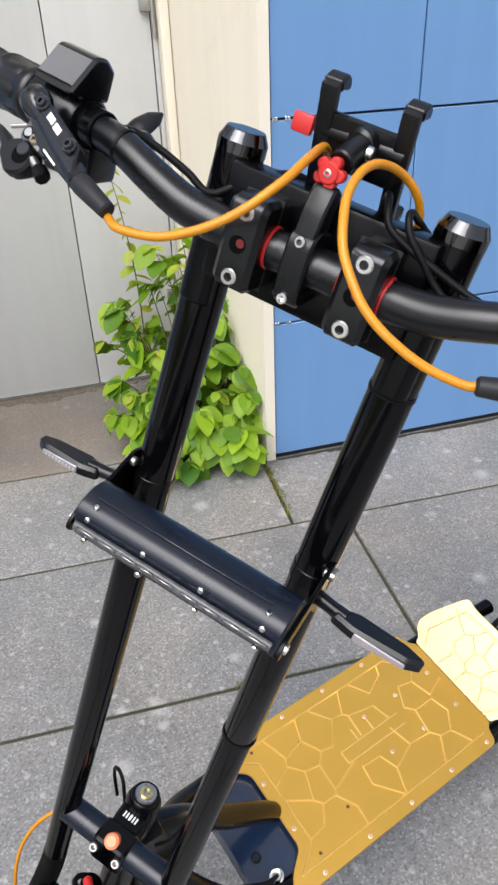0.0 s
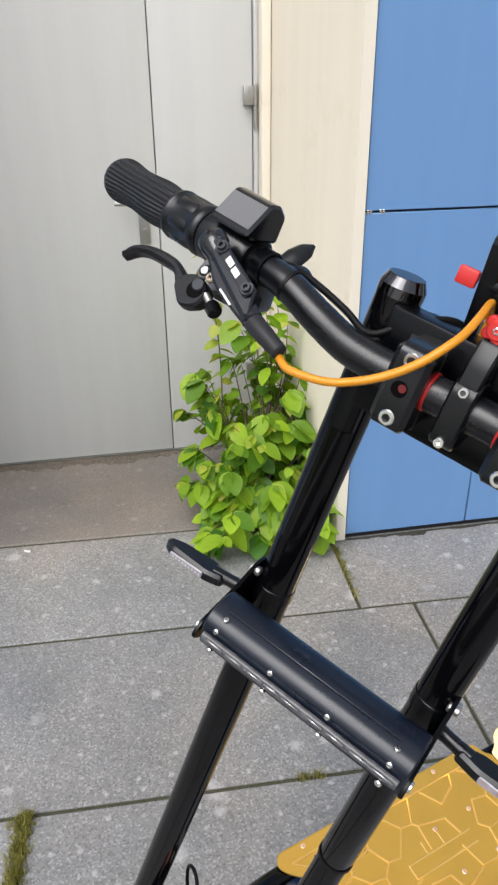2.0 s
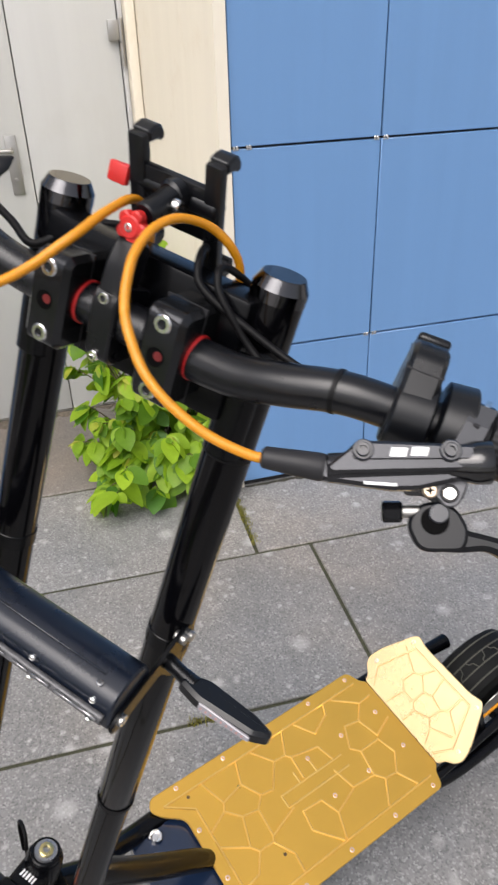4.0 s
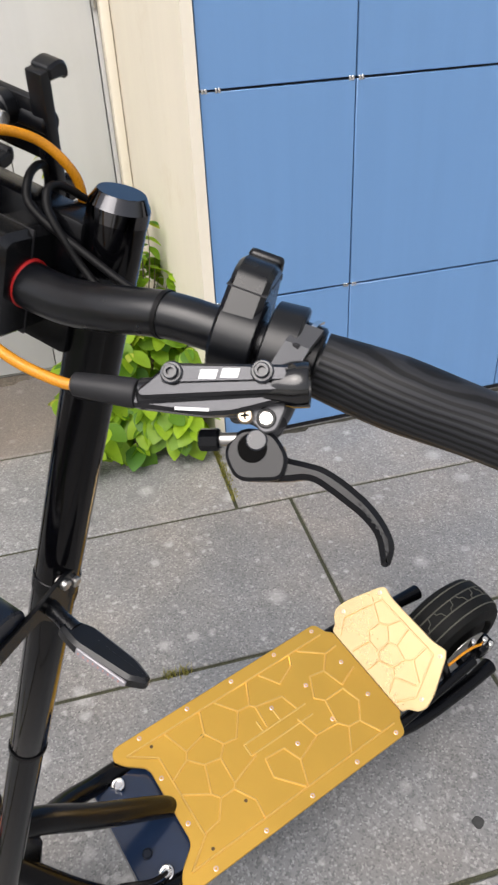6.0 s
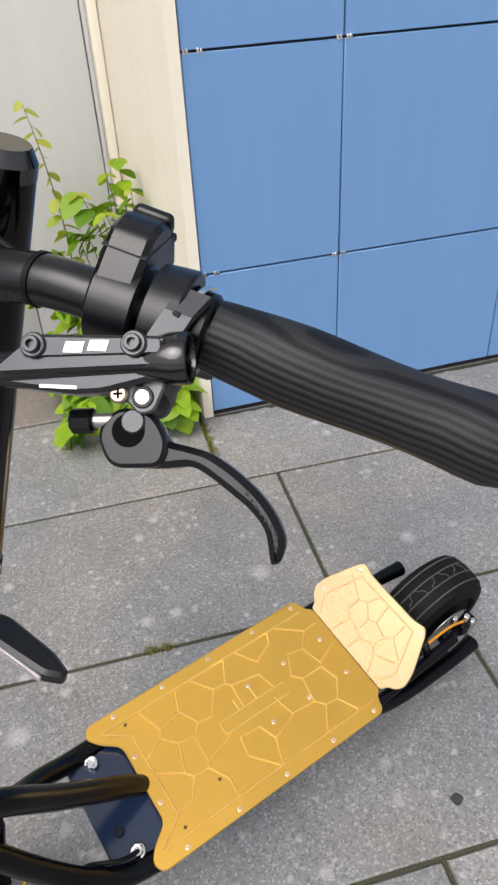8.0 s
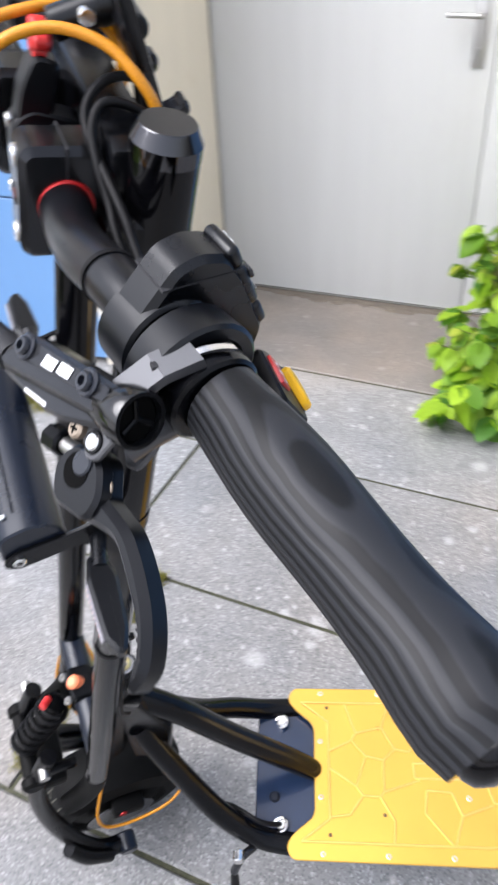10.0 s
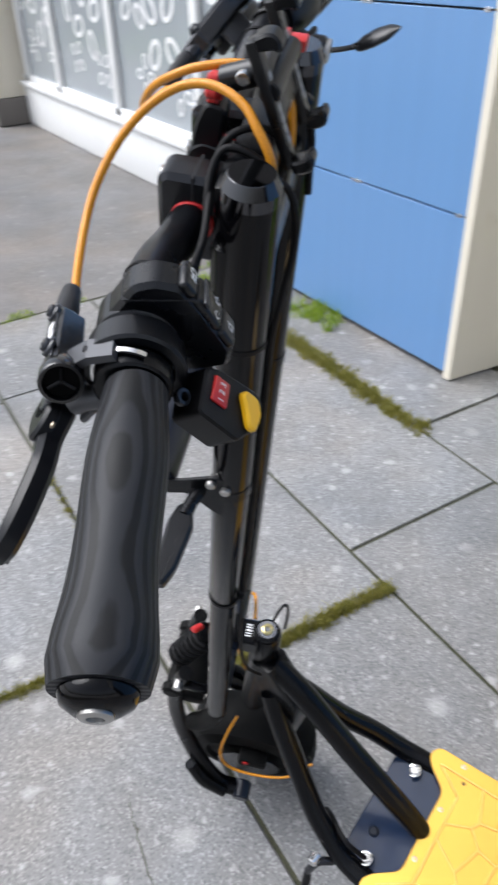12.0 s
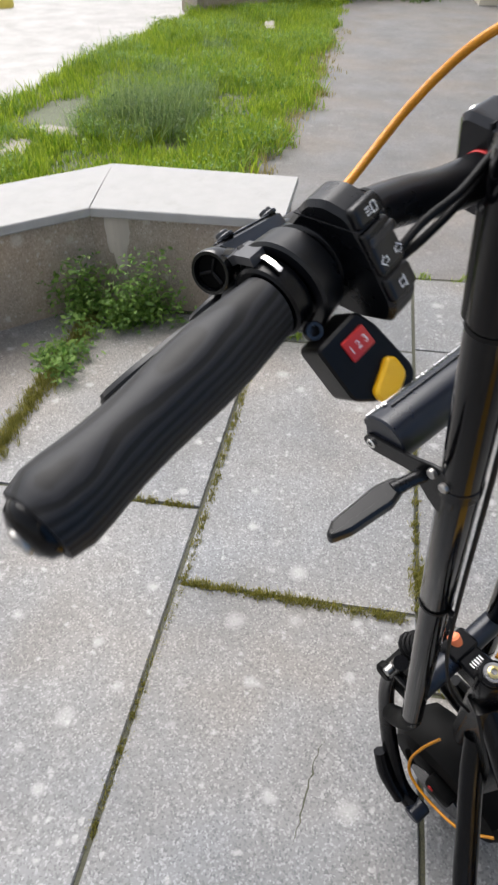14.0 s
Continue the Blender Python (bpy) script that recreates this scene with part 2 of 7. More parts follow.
GUM = plain("trodden_gum", (0.045, 0.045, 0.044), 0.8, spec=0.2, var=0.4, scale=120, bump=0.2)
HOSE = braided("orange_braided_hose", (0.64, 0.255, 0.008))
RED = plain("red_anodised", (0.50, 0.02, 0.02), 0.35, metal=0.2, var=0.1)
BORE = plain("black_bore", (0.002, 0.002, 0.002), 0.7, spec=0.05, bump=0)
REDHOLE = plain("dark_red_hole", (0.12, 0.006, 0.006), 0.5)
REDPLASTIC = plain("red_plastic", (0.50, 0.022, 0.02), 0.38, var=0.08)
CORAL = plain("coral_cap", (0.85, 0.23, 0.10), 0.4, var=0.08)
YELLOW = plain("yellow_plastic", (0.86, 0.47, 0.006), 0.38, var=0.06)
WHITEINK = plain("white_print", (0.75, 0.75, 0.75), 0.5, var=0.05, bump=0)
GREYINK = plain("grey_print", (0.33, 0.33, 0.33), 0.5, var=0.05, bump=0)
LENS = plain("smoked_lens", (0.075, 0.075, 0.08), 0.22, coat=0.0, spec=0.35, var=0.9, scale=160)
SIGNALLENS = plain("grey_signal_lens", (0.24, 0.23, 0.25), 0.16, coat=0.6, var=0.3, scale=120)
DIODE = plain("dull_red_diode", (0.28, 0.13, 0.11), 0.3, var=0.2)
SCREEN = plain("satin_grey_cover", (0.20, 0.20, 0.205), 0.3, metal=0.5, spec=0.6, var=0.08, rvar=0.05, bump=0.01)
BRASS = plain("brass_bolt", (0.55, 0.47, 0.22), 0.3, metal=0.9)
BROWNSTEEL = plain("brownish_steel_screw", (0.42, 0.34, 0.26), 0.3, metal=0.9, var=0.15, bump=0.02)
BRIGHTARM = plain("polished_grey_alloy", (0.085, 0.086, 0.092), 0.42, metal=0.5, var=0.12, bump=0.03)
MACHINED = plain("black_anodised_machined", (0.030, 0.031, 0.034), 0.2, metal=0.8, var=0.12, bump=0.02, rvar=0.05)
BLADE = plain("satin_grey_black_alloy", (0.0048, 0.0053, 0.007), 0.32, spec=0.30, var=0.15, bump=0.03, rvar=0.06)
BOOTGREY = plain("dark_grey_rubber", (0.016, 0.016, 0.018), 0.5, spec=0.3, var=0.2, bump=0.1, fine=600)
SCREWBLUE = plain("blue_grey_screw", (0.011, 0.013, 0.019), 0.28, spec=0.6, var=0.15, bump=0.02)
PODBLACK = plain("dull_black_pod_plastic", (0.0024, 0.0024, 0.0028), 0.42, spec=0.2, var=0.2, bump=0.05, fine=1500)
# Ridges of the tail, with the same sky reflection in their colour.
SKYLITRIDGE = plain("skylit_gold_ridge", (0.84, 0.63, 0.34), 0.32, metal=0.8, coat=0.1, var=0.05, bump=0)
GRIP = laminated("laminated_grip")

SLAB = aggregate("pebbled_concrete_slab", (0.132, 0.133, 0.136), (0.211, 0.212, 0.214), (0.340, 0.340, 0.340), stone=(0.50, 0.49, 0.475), grain=235, bump=0.2)
# Recess slabs: brown dirt, plus the recess's shade darkened into the colour.
SLABDIRTSHADE = aggregate("dirty_shaded_slab", (0.122, 0.114, 0.108), (0.172, 0.160, 0.151), (0.240, 0.226, 0.213), stone=(0.30, 0.28, 0.26), grain=300, bump=0.2)
JOINTSOIL = aggregate("joint_soil", (0.02, 0.022, 0.011), (0.045, 0.047, 0.022), (0.08, 0.08, 0.042), stones=False, grain=400, random_tone=0)
ASPHALT = aggregate("worn_asphalt", (0.130, 0.125, 0.122), (0.167, 0.161, 0.158), (0.217, 0.210, 0.206), stone=(0.27, 0.26, 0.245), grain=150, random_tone=0)
PALESLAB = aggregate("pale_paving", (0.35, 0.34, 0.325), (0.42, 0.41, 0.395), (0.48, 0.47, 0.455), grain=120, random_tone=0, stones=False)
PEBBLEWALL = aggregate("brown_washed_concrete", (0.27, 0.222, 0.178), (0.355, 0.302, 0.25), (0.46, 0.405, 0.345), grain=170, random_tone=0)
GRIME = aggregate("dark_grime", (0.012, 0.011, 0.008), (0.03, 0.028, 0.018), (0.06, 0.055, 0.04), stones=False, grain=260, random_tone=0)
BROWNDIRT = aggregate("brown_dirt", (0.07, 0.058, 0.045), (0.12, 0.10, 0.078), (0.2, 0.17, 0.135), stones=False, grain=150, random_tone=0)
PAPER = weathered("soiled_white_paper", (0.72, 0.7, 0.66), 0.7, 0.1)
LIME = weathered("lime_streak", (0.60, 0.54, 0.47), 0.85, 0.3, stain=(0.36, 0.31, 0.26), stain_amount=0.4, scale=28, bump=0.4)
FIELDSTONE = weathered("dusty_field_stone", (0.36, 0.33, 0.285), 0.85, 0.1, stain=(0.2, 0.19, 0.13), stain_amount=0.5, scale=9, bump=0.5)
COPING = weathered("pale_stone_coping", (0.40, 0.395, 0.385), 0.7, 0.10, stain=(0.7, 0.68, 0.64), stain_amount=0.5, scale=7, bump=0.4)
BLUE = weathered("blue_fibre_cement", (0.128, 0.258, 0.48), 0.30, 0.05, stain=(0.85, 0.85, 0.8), stain_amount=0.2, scale=2.0)
CREAM = weathered("cream_painted_panel", (0.735, 0.68, 0.565), 0.6, 0.05, stain=(0.74, 0.65, 0.52), stain_amount=0.35, scale=4.0)
DOORGREY = weathered("grey_painted_steel", (0.53, 0.535, 0.52), 0.5, 0.06, stain=(0.8, 0.78, 0.72), stain_amount=0.35, scale=1.6)
FRAMEGREY = weathered("grey_door_frame", (0.5, 0.5, 0.49), 0.55, 0.08)
WHITEPAINT = weathered("white_painted_plinth", (0.78, 0.78, 0.77), 0.55, 0.06, stain_amount=0.2)
RENDERWALL = weathered("plain_rendered_wall", (0.5, 0.49, 0.46), 0.8, 0.08)
DARKPLINTH = weathered("dark_stone_plinth", (0.16, 0.145, 0.13), 0.7, 0.1)
DARKGAP = plain("dark_gap", (0.012, 0.012, 0.014), 0.8, bump=0)
WINDOWGREY = plain("grey_window_film", (0.33, 0.36, 0.38), 0.15, coat=0.5, var=0.05, scale=3, bump=0)
LEAF = leafy("bush_leaf", (0.07, 0.22, 0.010), (0.44, 0.66, 0.03), 0.45)
LEAFYOUNG = leafy("young_yellow_leaf", (0.34, 0.44, 0.03), (0.52, 0.54, 0.07))
GRASSMAT = leafy("grass_blade", (0.13, 0.28, 0.012), (0.52, 0.62, 0.06), 0.4)
MOSSMAT = leafy("mossy_grass", (0.18, 0.19, 0.025), (0.44, 0.39, 0.10), 0.3)
WEEDMAT = leafy("green_weed", (0.10, 0.23, 0.035), (0.34, 0.52, 0.11), 0.4)
TALLMAT = leafy("dull_green_weed", (0.07, 0.15, 0.035), (0.26, 0.38, 0.13), 0.35)
WISPMAT = leafy("grey_green_wisp", (0.15, 0.26, 0.07), (0.42, 0.52, 0.20), 0.4)
STRAWMAT = leafy("dry_straw", (0.30, 0.26, 0.08), (0.60, 0.50, 0.20), 0.3)
STEM = plain("brown_stem", (0.10, 0.075, 0.045), 0.75)
SOIL = aggregate("grassy_soil", (0.03, 0.04, 0.012), (0.07, 0.09, 0.025), (0.12, 0.13, 0.05), grain=60, stones=False, random_tone=0)
CARBLUE = plain("blue_car_paint", (0.01, 0.25, 0.55), 0.2, coat=0.8, bump=0)
CARRED = plain("red_car_paint", (0.45, 0.06, 0.03), 0.2, coat=0.8, bump=0)
CARGLASS = plain("dark_car_glass", (0.02, 0.025, 0.03), 0.08, coat=0.5, bump=0)
YELLOWSTONE = weathered("yellow_painted_concrete", (0.75, 0.62, 0.12), 0.6, 0.1)


# ---- mesh helpers ----
def finish(bm, name, mat, sharp=38.0):
    me = bpy.data.meshes.new(name)
    bmesh.ops.recalc_face_normals(bm, faces=bm.faces)
    bm.to_mesh(me)
    bm.free()
    for p in me.polygons:
        p.use_smooth = True
    me.set_sharp_from_angle(angle=radians(sharp))
    me.materials.append(mat)
    return me


def part(name, bm, mat, parent, label="", m=None, sharp=38.0):
    ob = new(name, finish(bm, name, mat, sharp))
    ob.parent = parent
    if m is not None:
        ob.matrix_local = m
    if label:
        ob["label"] = label
    return ob


def thing(name, bm, mat, label, category, group="", kind="", m=None, sharp=38.0):
    ob = new(name, finish(bm, name, mat, sharp))
    if m is not None:
        ob.matrix_world = m
    return tagged(ob, label, category, group, kind)


def holder(name, label, category, m=None, group="", kind=""):
    ob = new(name)
    ob.empty_display_size = 0.05
    if m is not None:
        ob.matrix_world = m
    return tagged(ob, label, category, group, kind)


def piece(name, me, parent, m):
    ob = new(name, me)
    ob.parent = parent
    ob.matrix_local = m
    return ob


def B():
    return bmesh.new()


def box(bm, lo, hi, bevel=0.0, seg=2, m=None):
    lo, hi = Vector(lo), Vector(hi)
    got = bmesh.ops.create_cube(bm, size=1.0)
    vs = got["verts"]
    bmesh.ops.scale(bm, vec=hi - lo, verts=vs)
    bmesh.ops.translate(bm, vec=(hi + lo) / 2, verts=vs)
    if bevel:
        es = list({e for v in vs for e in v.link_edges})
        out = bmesh.ops.bevel(bm, geom=es, offset=bevel, segments=seg, profile=0.5, affect='EDGES')
        vs = list({v for f in out["faces"] for v in f.verts} | {v for v in vs if v.is_valid})
    if m is not None:
        bmesh.ops.transform(bm, matrix=m, verts=vs)
    return bm


def basis(d, up=(0, 0, 1)):
    z = Vector(d).normalized()
    x = Vector(up).cross(z)
    if x.length < 1e-4:
        x = Vector((1, 0, 0)).cross(z)
    x.normalize()
    return x, z.cross(x), z


def lathe(bm, a, b, profile, seg=24, cap=True):
    """A turned shape from a to b: (share of the way, radius) pairs."""
    a, b = Vector(a), Vector(b)
    x, y, z = basis(b - a)
    rings = []
    for s, r in profile:
        c = a.lerp(b, s)
        rings.append([bm.verts.new(c + (x * math.cos(k) + y * math.sin(k)) * r)
                      for k in (2 * math.pi * i / seg for i in range(seg))])
    for p, q in zip(rings, rings[1:]):
        for i in range(seg):
            bm.faces.new((p[i], p[(i + 1) % seg], q[(i + 1) % seg], q[i]))
    if cap:
        bm.faces.new(rings[0][::-1])
        bm.faces.new(rings[-1])
    return bm


def rod(bm, a, b, r, seg=20, bevel=0.0):
    d = (Vector(b) - Vector(a)).length
    k = bevel / d if d else 0
    prof = [(0, r), (1, r)] if not bevel else [(0, r - bevel), (k, r), (1 - k, r), (1, r - bevel)]
    return lathe(bm, a, b, prof, seg)


def smooth_path(pts, n=6):
    p = [Vector(q) for q in pts]
    p = [p[0] * 2 - p[1]] + p + [p[-1] * 2 - p[-2]]
    out = []
    for i in range(1, len(p) - 2):
        for k in range(n):
            t = k / n
            a, b, c, d = p[i - 1:i + 3]
            out.append(0.5 * ((2 * b) + (c - a) * t + (2 * a - 5 * b + 4 * c - d) * t * t + (3 * b - a - 3 * c + d) * t ** 3))
    out.append(p[-2])
    return out


def sweep(bm, pts, r, seg=14, n=6, flat=None, cap=True):
    """A tube along a smooth path; r: one radius or one for each given point; flat: (width, height) factors across."""
    path = smooth_path(pts, n) if n > 1 else [Vector(q) for q in pts]
    rs = [r] * len(pts) if isinstance(r, (int, float)) else list(r)
    tang = [(path[min(i + 1, len(path) - 1)] - path[max(i - 1, 0)]).normalized() for i in range(len(path))]
    x, y, _ = basis(tang[0])
    rings = []
    for i, (c, t) in enumerate(zip(path, tang)):
        x = (x - t * x.dot(t)).normalized()
        y = t.cross(x)
        s = i / (len(path) - 1) * (len(rs) - 1)
        k = min(int(s), len(rs) - 2)
        rad = rs[k] + (rs[k + 1] - rs[k]) * (s - k)
        fx, fy = flat or (1, 1)
        rings.append([bm.verts.new(c + (x * math.cos(a) * fx + y * math.sin(a) * fy) * rad)
                      for a in (2 * math.pi * j / seg for j in range(seg))])
    for p, q in zip(rings, rings[1:]):
        for j in range(seg):
            bm.faces.new((p[j], p[(j + 1) % seg], q[(j + 1) % seg], q[j]))
    if cap:
        bm.faces.new(rings[0][::-1])
        bm.faces.new(rings[-1])
    return bm


def rounded(pts, r, n=4):
    """A polygon in the plane with its corners rounded."""
    out = []
    k = len(pts)
    for i in range(k):
        p, a, c = Vector(pts[i]), Vector(pts[i - 1]), Vector(pts[(i + 1) % k])
        da, dc = (a - p), (c - p)
        d = min(r, da.length * 0.45, dc.length * 0.45)
        s, e = p + da.normalized() * d, p + dc.normalized() * d
        for j in range(n + 1):
            t = j / n
            out.append(s * (1 - t) ** 2 + p * 2 * t * (1 - t) + e * t * t)
    return out


def prism(bm, outline, lo, hi, axis="z", bevel=0.0, m=None):
    """An outline in the plane, drawn out along an axis (x: outline is y,z; y: x,z; z: x,y), its edges softened by a small step."""
    def at(p, h):
        v = {"x": (h, p[0], p[1]), "y": (p[0], h, p[1]), "z": (p[0], p[1], h)}[axis]
        v = Vector(v)
        return m @ v if m is not None else v
    def inset(d):
        got = []
        k = len(outline)
        for i in range(k):
            a, p, b = Vector(outline[i - 1][:2]), Vector(outline[i][:2]), Vector(outline[(i + 1) % k][:2])
            t = (b - a)
            nrm = Vector((t.y, -t.x))
            if nrm.length > 1e-9:
                nrm.normalize()
            got.append(p - nrm * d * turn)
        return got
    area = sum(outline[i - 1][0] * outline[i][1] - outline[i][0] * outline[i - 1][1] for i in range(len(outline)))
    turn = 1 if area > 0 else -1
    layers = [(outline, lo), (outline, hi)]
    if bevel:
        s = bevel if hi > lo else -bevel
        layers = [(inset(bevel), lo), (outline, lo + s), (outline, hi - s), (inset(bevel), hi)]
    rings = [[bm.verts.new(at(p, h)) for p in o] for o, h in layers]
    k = len(outline)
    for p, q in zip(rings, rings[1:]):
        for i in range(k):
            bm.faces.new((p[i], p[(i + 1) % k], q[(i + 1) % k], q[i]))
    bm.faces.new(rings[0][::-1])
    bm.faces.new(rings[-1])
    return bm


def grid_stuff(name, verts, faces, mat, parent=None, label="", category="", m=None):
    me = bpy.data.meshes.new(name)
    me.from_pydata(verts, [], faces)
    me.materials.append(mat)
    ob = new(name, me)
    if parent is not None:
        ob.parent = parent
    if m is not None:
        ob.matrix_local = m
    return tagged(ob, label, category, "", "stuff")


# ---- ground ----
bm = B()
box(bm, (-260, -260, -0.5), (260, 260, -0.03))
thing("ground", bm, PALESLAB, "wide pale ground reaching away past the yard", "ground", kind="structure")
bm = B()
box(bm, (-3.33, -7.5, -0.03), (5.0, 0.9, -0.007))
thing("paving_bed", bm, JOINTSOIL, "dark soil bed showing in the joints between slabs", "ground", kind="structure")
bm = B()
prism(bm, [(-3.335, 0.6), (-40, 0.6), (-40, -2.2), (-13.0, -2.25), (-6.8, -2.3), (-4.9, -2.5), (-3.335, -2.55)], -0.03, -0.006)
thing("asphalt_path", bm, ASPHALT, "worn grey asphalt path along the building", "path", kind="structure")
bm = B()
prism(bm, [(-3.45, -2.55), (-4.9, -2.5), (-6.8, -2.3), (-13.0, -2.25), (-12.6, -4.45), (-7.5, -4.72), (-4.2, -4.8), (-2.9, -4.4), (-2.4, -3.7)], -0.03, 0.004)
thing("grass_bed", bm, SOIL, "earth bed under the rough grass", "ground", kind="structure")


# ---- building ----
def wall(name, lo, hi, mat, label, bevel=0.0):
    bm = B()
    box(bm, lo, hi, bevel)
    return thing(name, bm, mat, label, "wall", kind="structure")


# Upper walls are unseen; carried to 6 m to block the sky.
wall("wall_right_core", (0.0, 0.05, 0.0), (6.0, 1.4, 6.0), DARKGAP, "dark backing wall behind the blue cladding")
wall("wall_left_core", (-3.03, 0.05, 0.0), (-1.77, 1.4, 6.0), DARKGAP, "dark backing wall behind the blue cladding")
# Unseen wall over the door, set back so sky light reaches the recess.
wall("unseen_wall_above", (-1.77, 0.842, 2.21), (0.0, 1.4, 6.0), RENDERWALL, "unseen plain wall added over the steel door")
wall("wall_back", (-1.77, 0.9, 0.0), (0.0, 1.4, 2.205), RENDERWALL, "plain wall behind the steel door")

# slanting cream reveals on both sides of the recess; their height above view is added
bm = B()
prism(bm, [(0.0, -0.012), (0.0, 0.84), (-0.10, 0.84), (-0.125, 0.83), (-0.034, -0.012)], 0.006, 6.0, bevel=0.003)
thing("reveal_right", bm, CREAM, "cream painted side of the doorway recess", "wall", kind="structure")
bm = B()
prism(bm, [(-1.77, -0.012), (-1.735, -0.012), (-1.628, 0.83), (-1.64, 0.84), (-1.77, 0.84)], 0.006, 6.0, bevel=0.003)
thing("reveal_left", bm, CREAM, "cream painted side of the doorway recess", "wall", kind="structure")
bm = B()
box(bm, (-0.155, 0.76, 0.0), (-0.121, 0.835, 2.3), 0.004)
tagged(part("trim", bm, CREAM, None), "peeling cream wooden strip beside the door frame", "trim", kind="structure")

# steel double door
door = holder("door_1", "closed grey steel double door with uneven leaves", "door", kind="structure")
bm = B()
box(bm, (-1.628, 0.842, 0.004), (-0.5545, 0.875, 2.14), 0.003)
part("leaf", bm, DOORGREY, door, "wide grey painted steel leaf")
bm = B()
box(bm, (-0.5505, 0.842, 0.004), (-0.176, 0.875, 2.14), 0.003)
part("leaf", bm, DOORGREY, door, "narrow grey painted steel leaf")
bm = B()
box(bm, (-0.172, 0.826, 0.0), (-0.156, 0.89, 2.2), 0.002)
box(bm, (-1.64, 0.826, 2.145), (-0.156, 0.89, 2.2), 0.002)
part("door_frame", bm, FRAMEGREY, door)
bm = B()
box(bm, (-1.628, 0.83, 0.0), (-0.172, 0.89, 0.003))
part("threshold", bm, DULLSTEEL, door)
for z in (0.33, 1.42):
    bm = B()
    rod(bm, (-0.168, 0.820, z - 0.075), (-0.168, 0.820, z - 0.002), 0.0085, 14, 0.001)
    rod(bm, (-0.168, 0.820, z), (-0.168, 0.820, z + 0.075), 0.0085, 14, 0.001)
    box(bm, (-0.212, 0.818, z + 0.006), (-0.172, 0.843, z + 0.070), 0.002)
    part("hinge", bm, DULLSTEEL, door)
bm = B()
box(bm, (-0.632, 0.832, 0.93), (-0.590, 0.842, 1.14), 0.004)
part("lock_plate", bm, DULLSTEEL, door)
bm = B()
sweep(bm, [(-0.612, 0.84, 1.09), (-0.612, 0.79, 1.09), (-0.63, 0.782, 1.092), (-0.72, 0.782, 1.095)], 0.009, 10)
part("door_handle", bm, DULLSTEEL, door)
bm = B()
rod(bm, (-0.611, 0.842, 0.985), (-0.611, 0.826, 0.985), 0.009, 12, 0.001)
part("lock_cylinder", bm, DULLSTEEL, door)


# blue cladding: panels with dark open joints, held by small clips
def cladding(name, xs, zs, label):
    root = holder(name, label, "cladding", kind="structure")
    for a, b in zip(xs, xs[1:]):
        for c, d in zip(zs, zs[1:]):
            bm = B()
            box(bm, (a + 0.0022, -0.004, c + 0.0035), (b - 0.0022, 0.03, d - 0.0035), 0.0015, 1)
            part("panel", bm, BLUE, root)
    bm = B()
    box(bm, (xs[0] + 0.002, 0.012, zs[0]), (xs[-1] - 0.002, 0.05, zs[-1]))
    part("batten", bm, DARKGAP, root)
    return root


def clip_mesh():
    bm = B()
    box(bm, (-0.010, -0.0025, -0.0085), (-0.0015, 0.0, 0.0085), 0.001, 1)
    box(bm, (0.0015, -0.0025, -0.0085), (0.010, 0.0, 0.0085), 0.001, 1)
    rod(bm, (-0.006, 0.0, 0), (-0.006, -0.005, 0), 0.0032, 10)
    rod(bm, (0.006, 0.0, 0), (0.006, -0.005, 0), 0.0032, 10)
    return finish(bm, "clip", STEEL)


CLIP = clip_mesh()
right = cladding("cladding_right", [0.002, 0.468, 1.097, 1.73, 2.36, 2.99], [0.022, 0.537, 1.162, 1.79, 2.42, 3.05, 3.7], "blue fibre cement cladding in large panels")
for z in (0.537, 1.162, 1.79):
    for x in (0.016, 0.055, 0.453, 0.483, 1.082, 1.112):
        piece("clip", CLIP, right, pose(x, -0.004, z) @ Matrix.Scale(0.8, 4))
left = cladding("cladding_left", [-3.05, -1.772], [0.022, 0.633, 1.25, 1.88, 2.5, 3.1, 3.7], "blue fibre cement cladding in large panels")
for z in (0.633, 1.25, 1.88):
    for x in (-1.81, -2.345, -2.375, -3.03):
        piece("clip", CLIP, left, pose(x, -0.004, z) @ Matrix.Scale(0.9, 4))
# Unseen wall above the panels, added to block the sky.
wall("unseen_wall_right", (0.0, 0.0, 3.72), (6.0, 0.05, 6.0), RENDERWALL, "unseen plain wall high above, added to block sky")
wall("plinth_right", (0.0, 0.012, 0.0), (6.0, 0.05, 0.02), DARKGAP, "dark gap under the cladding")


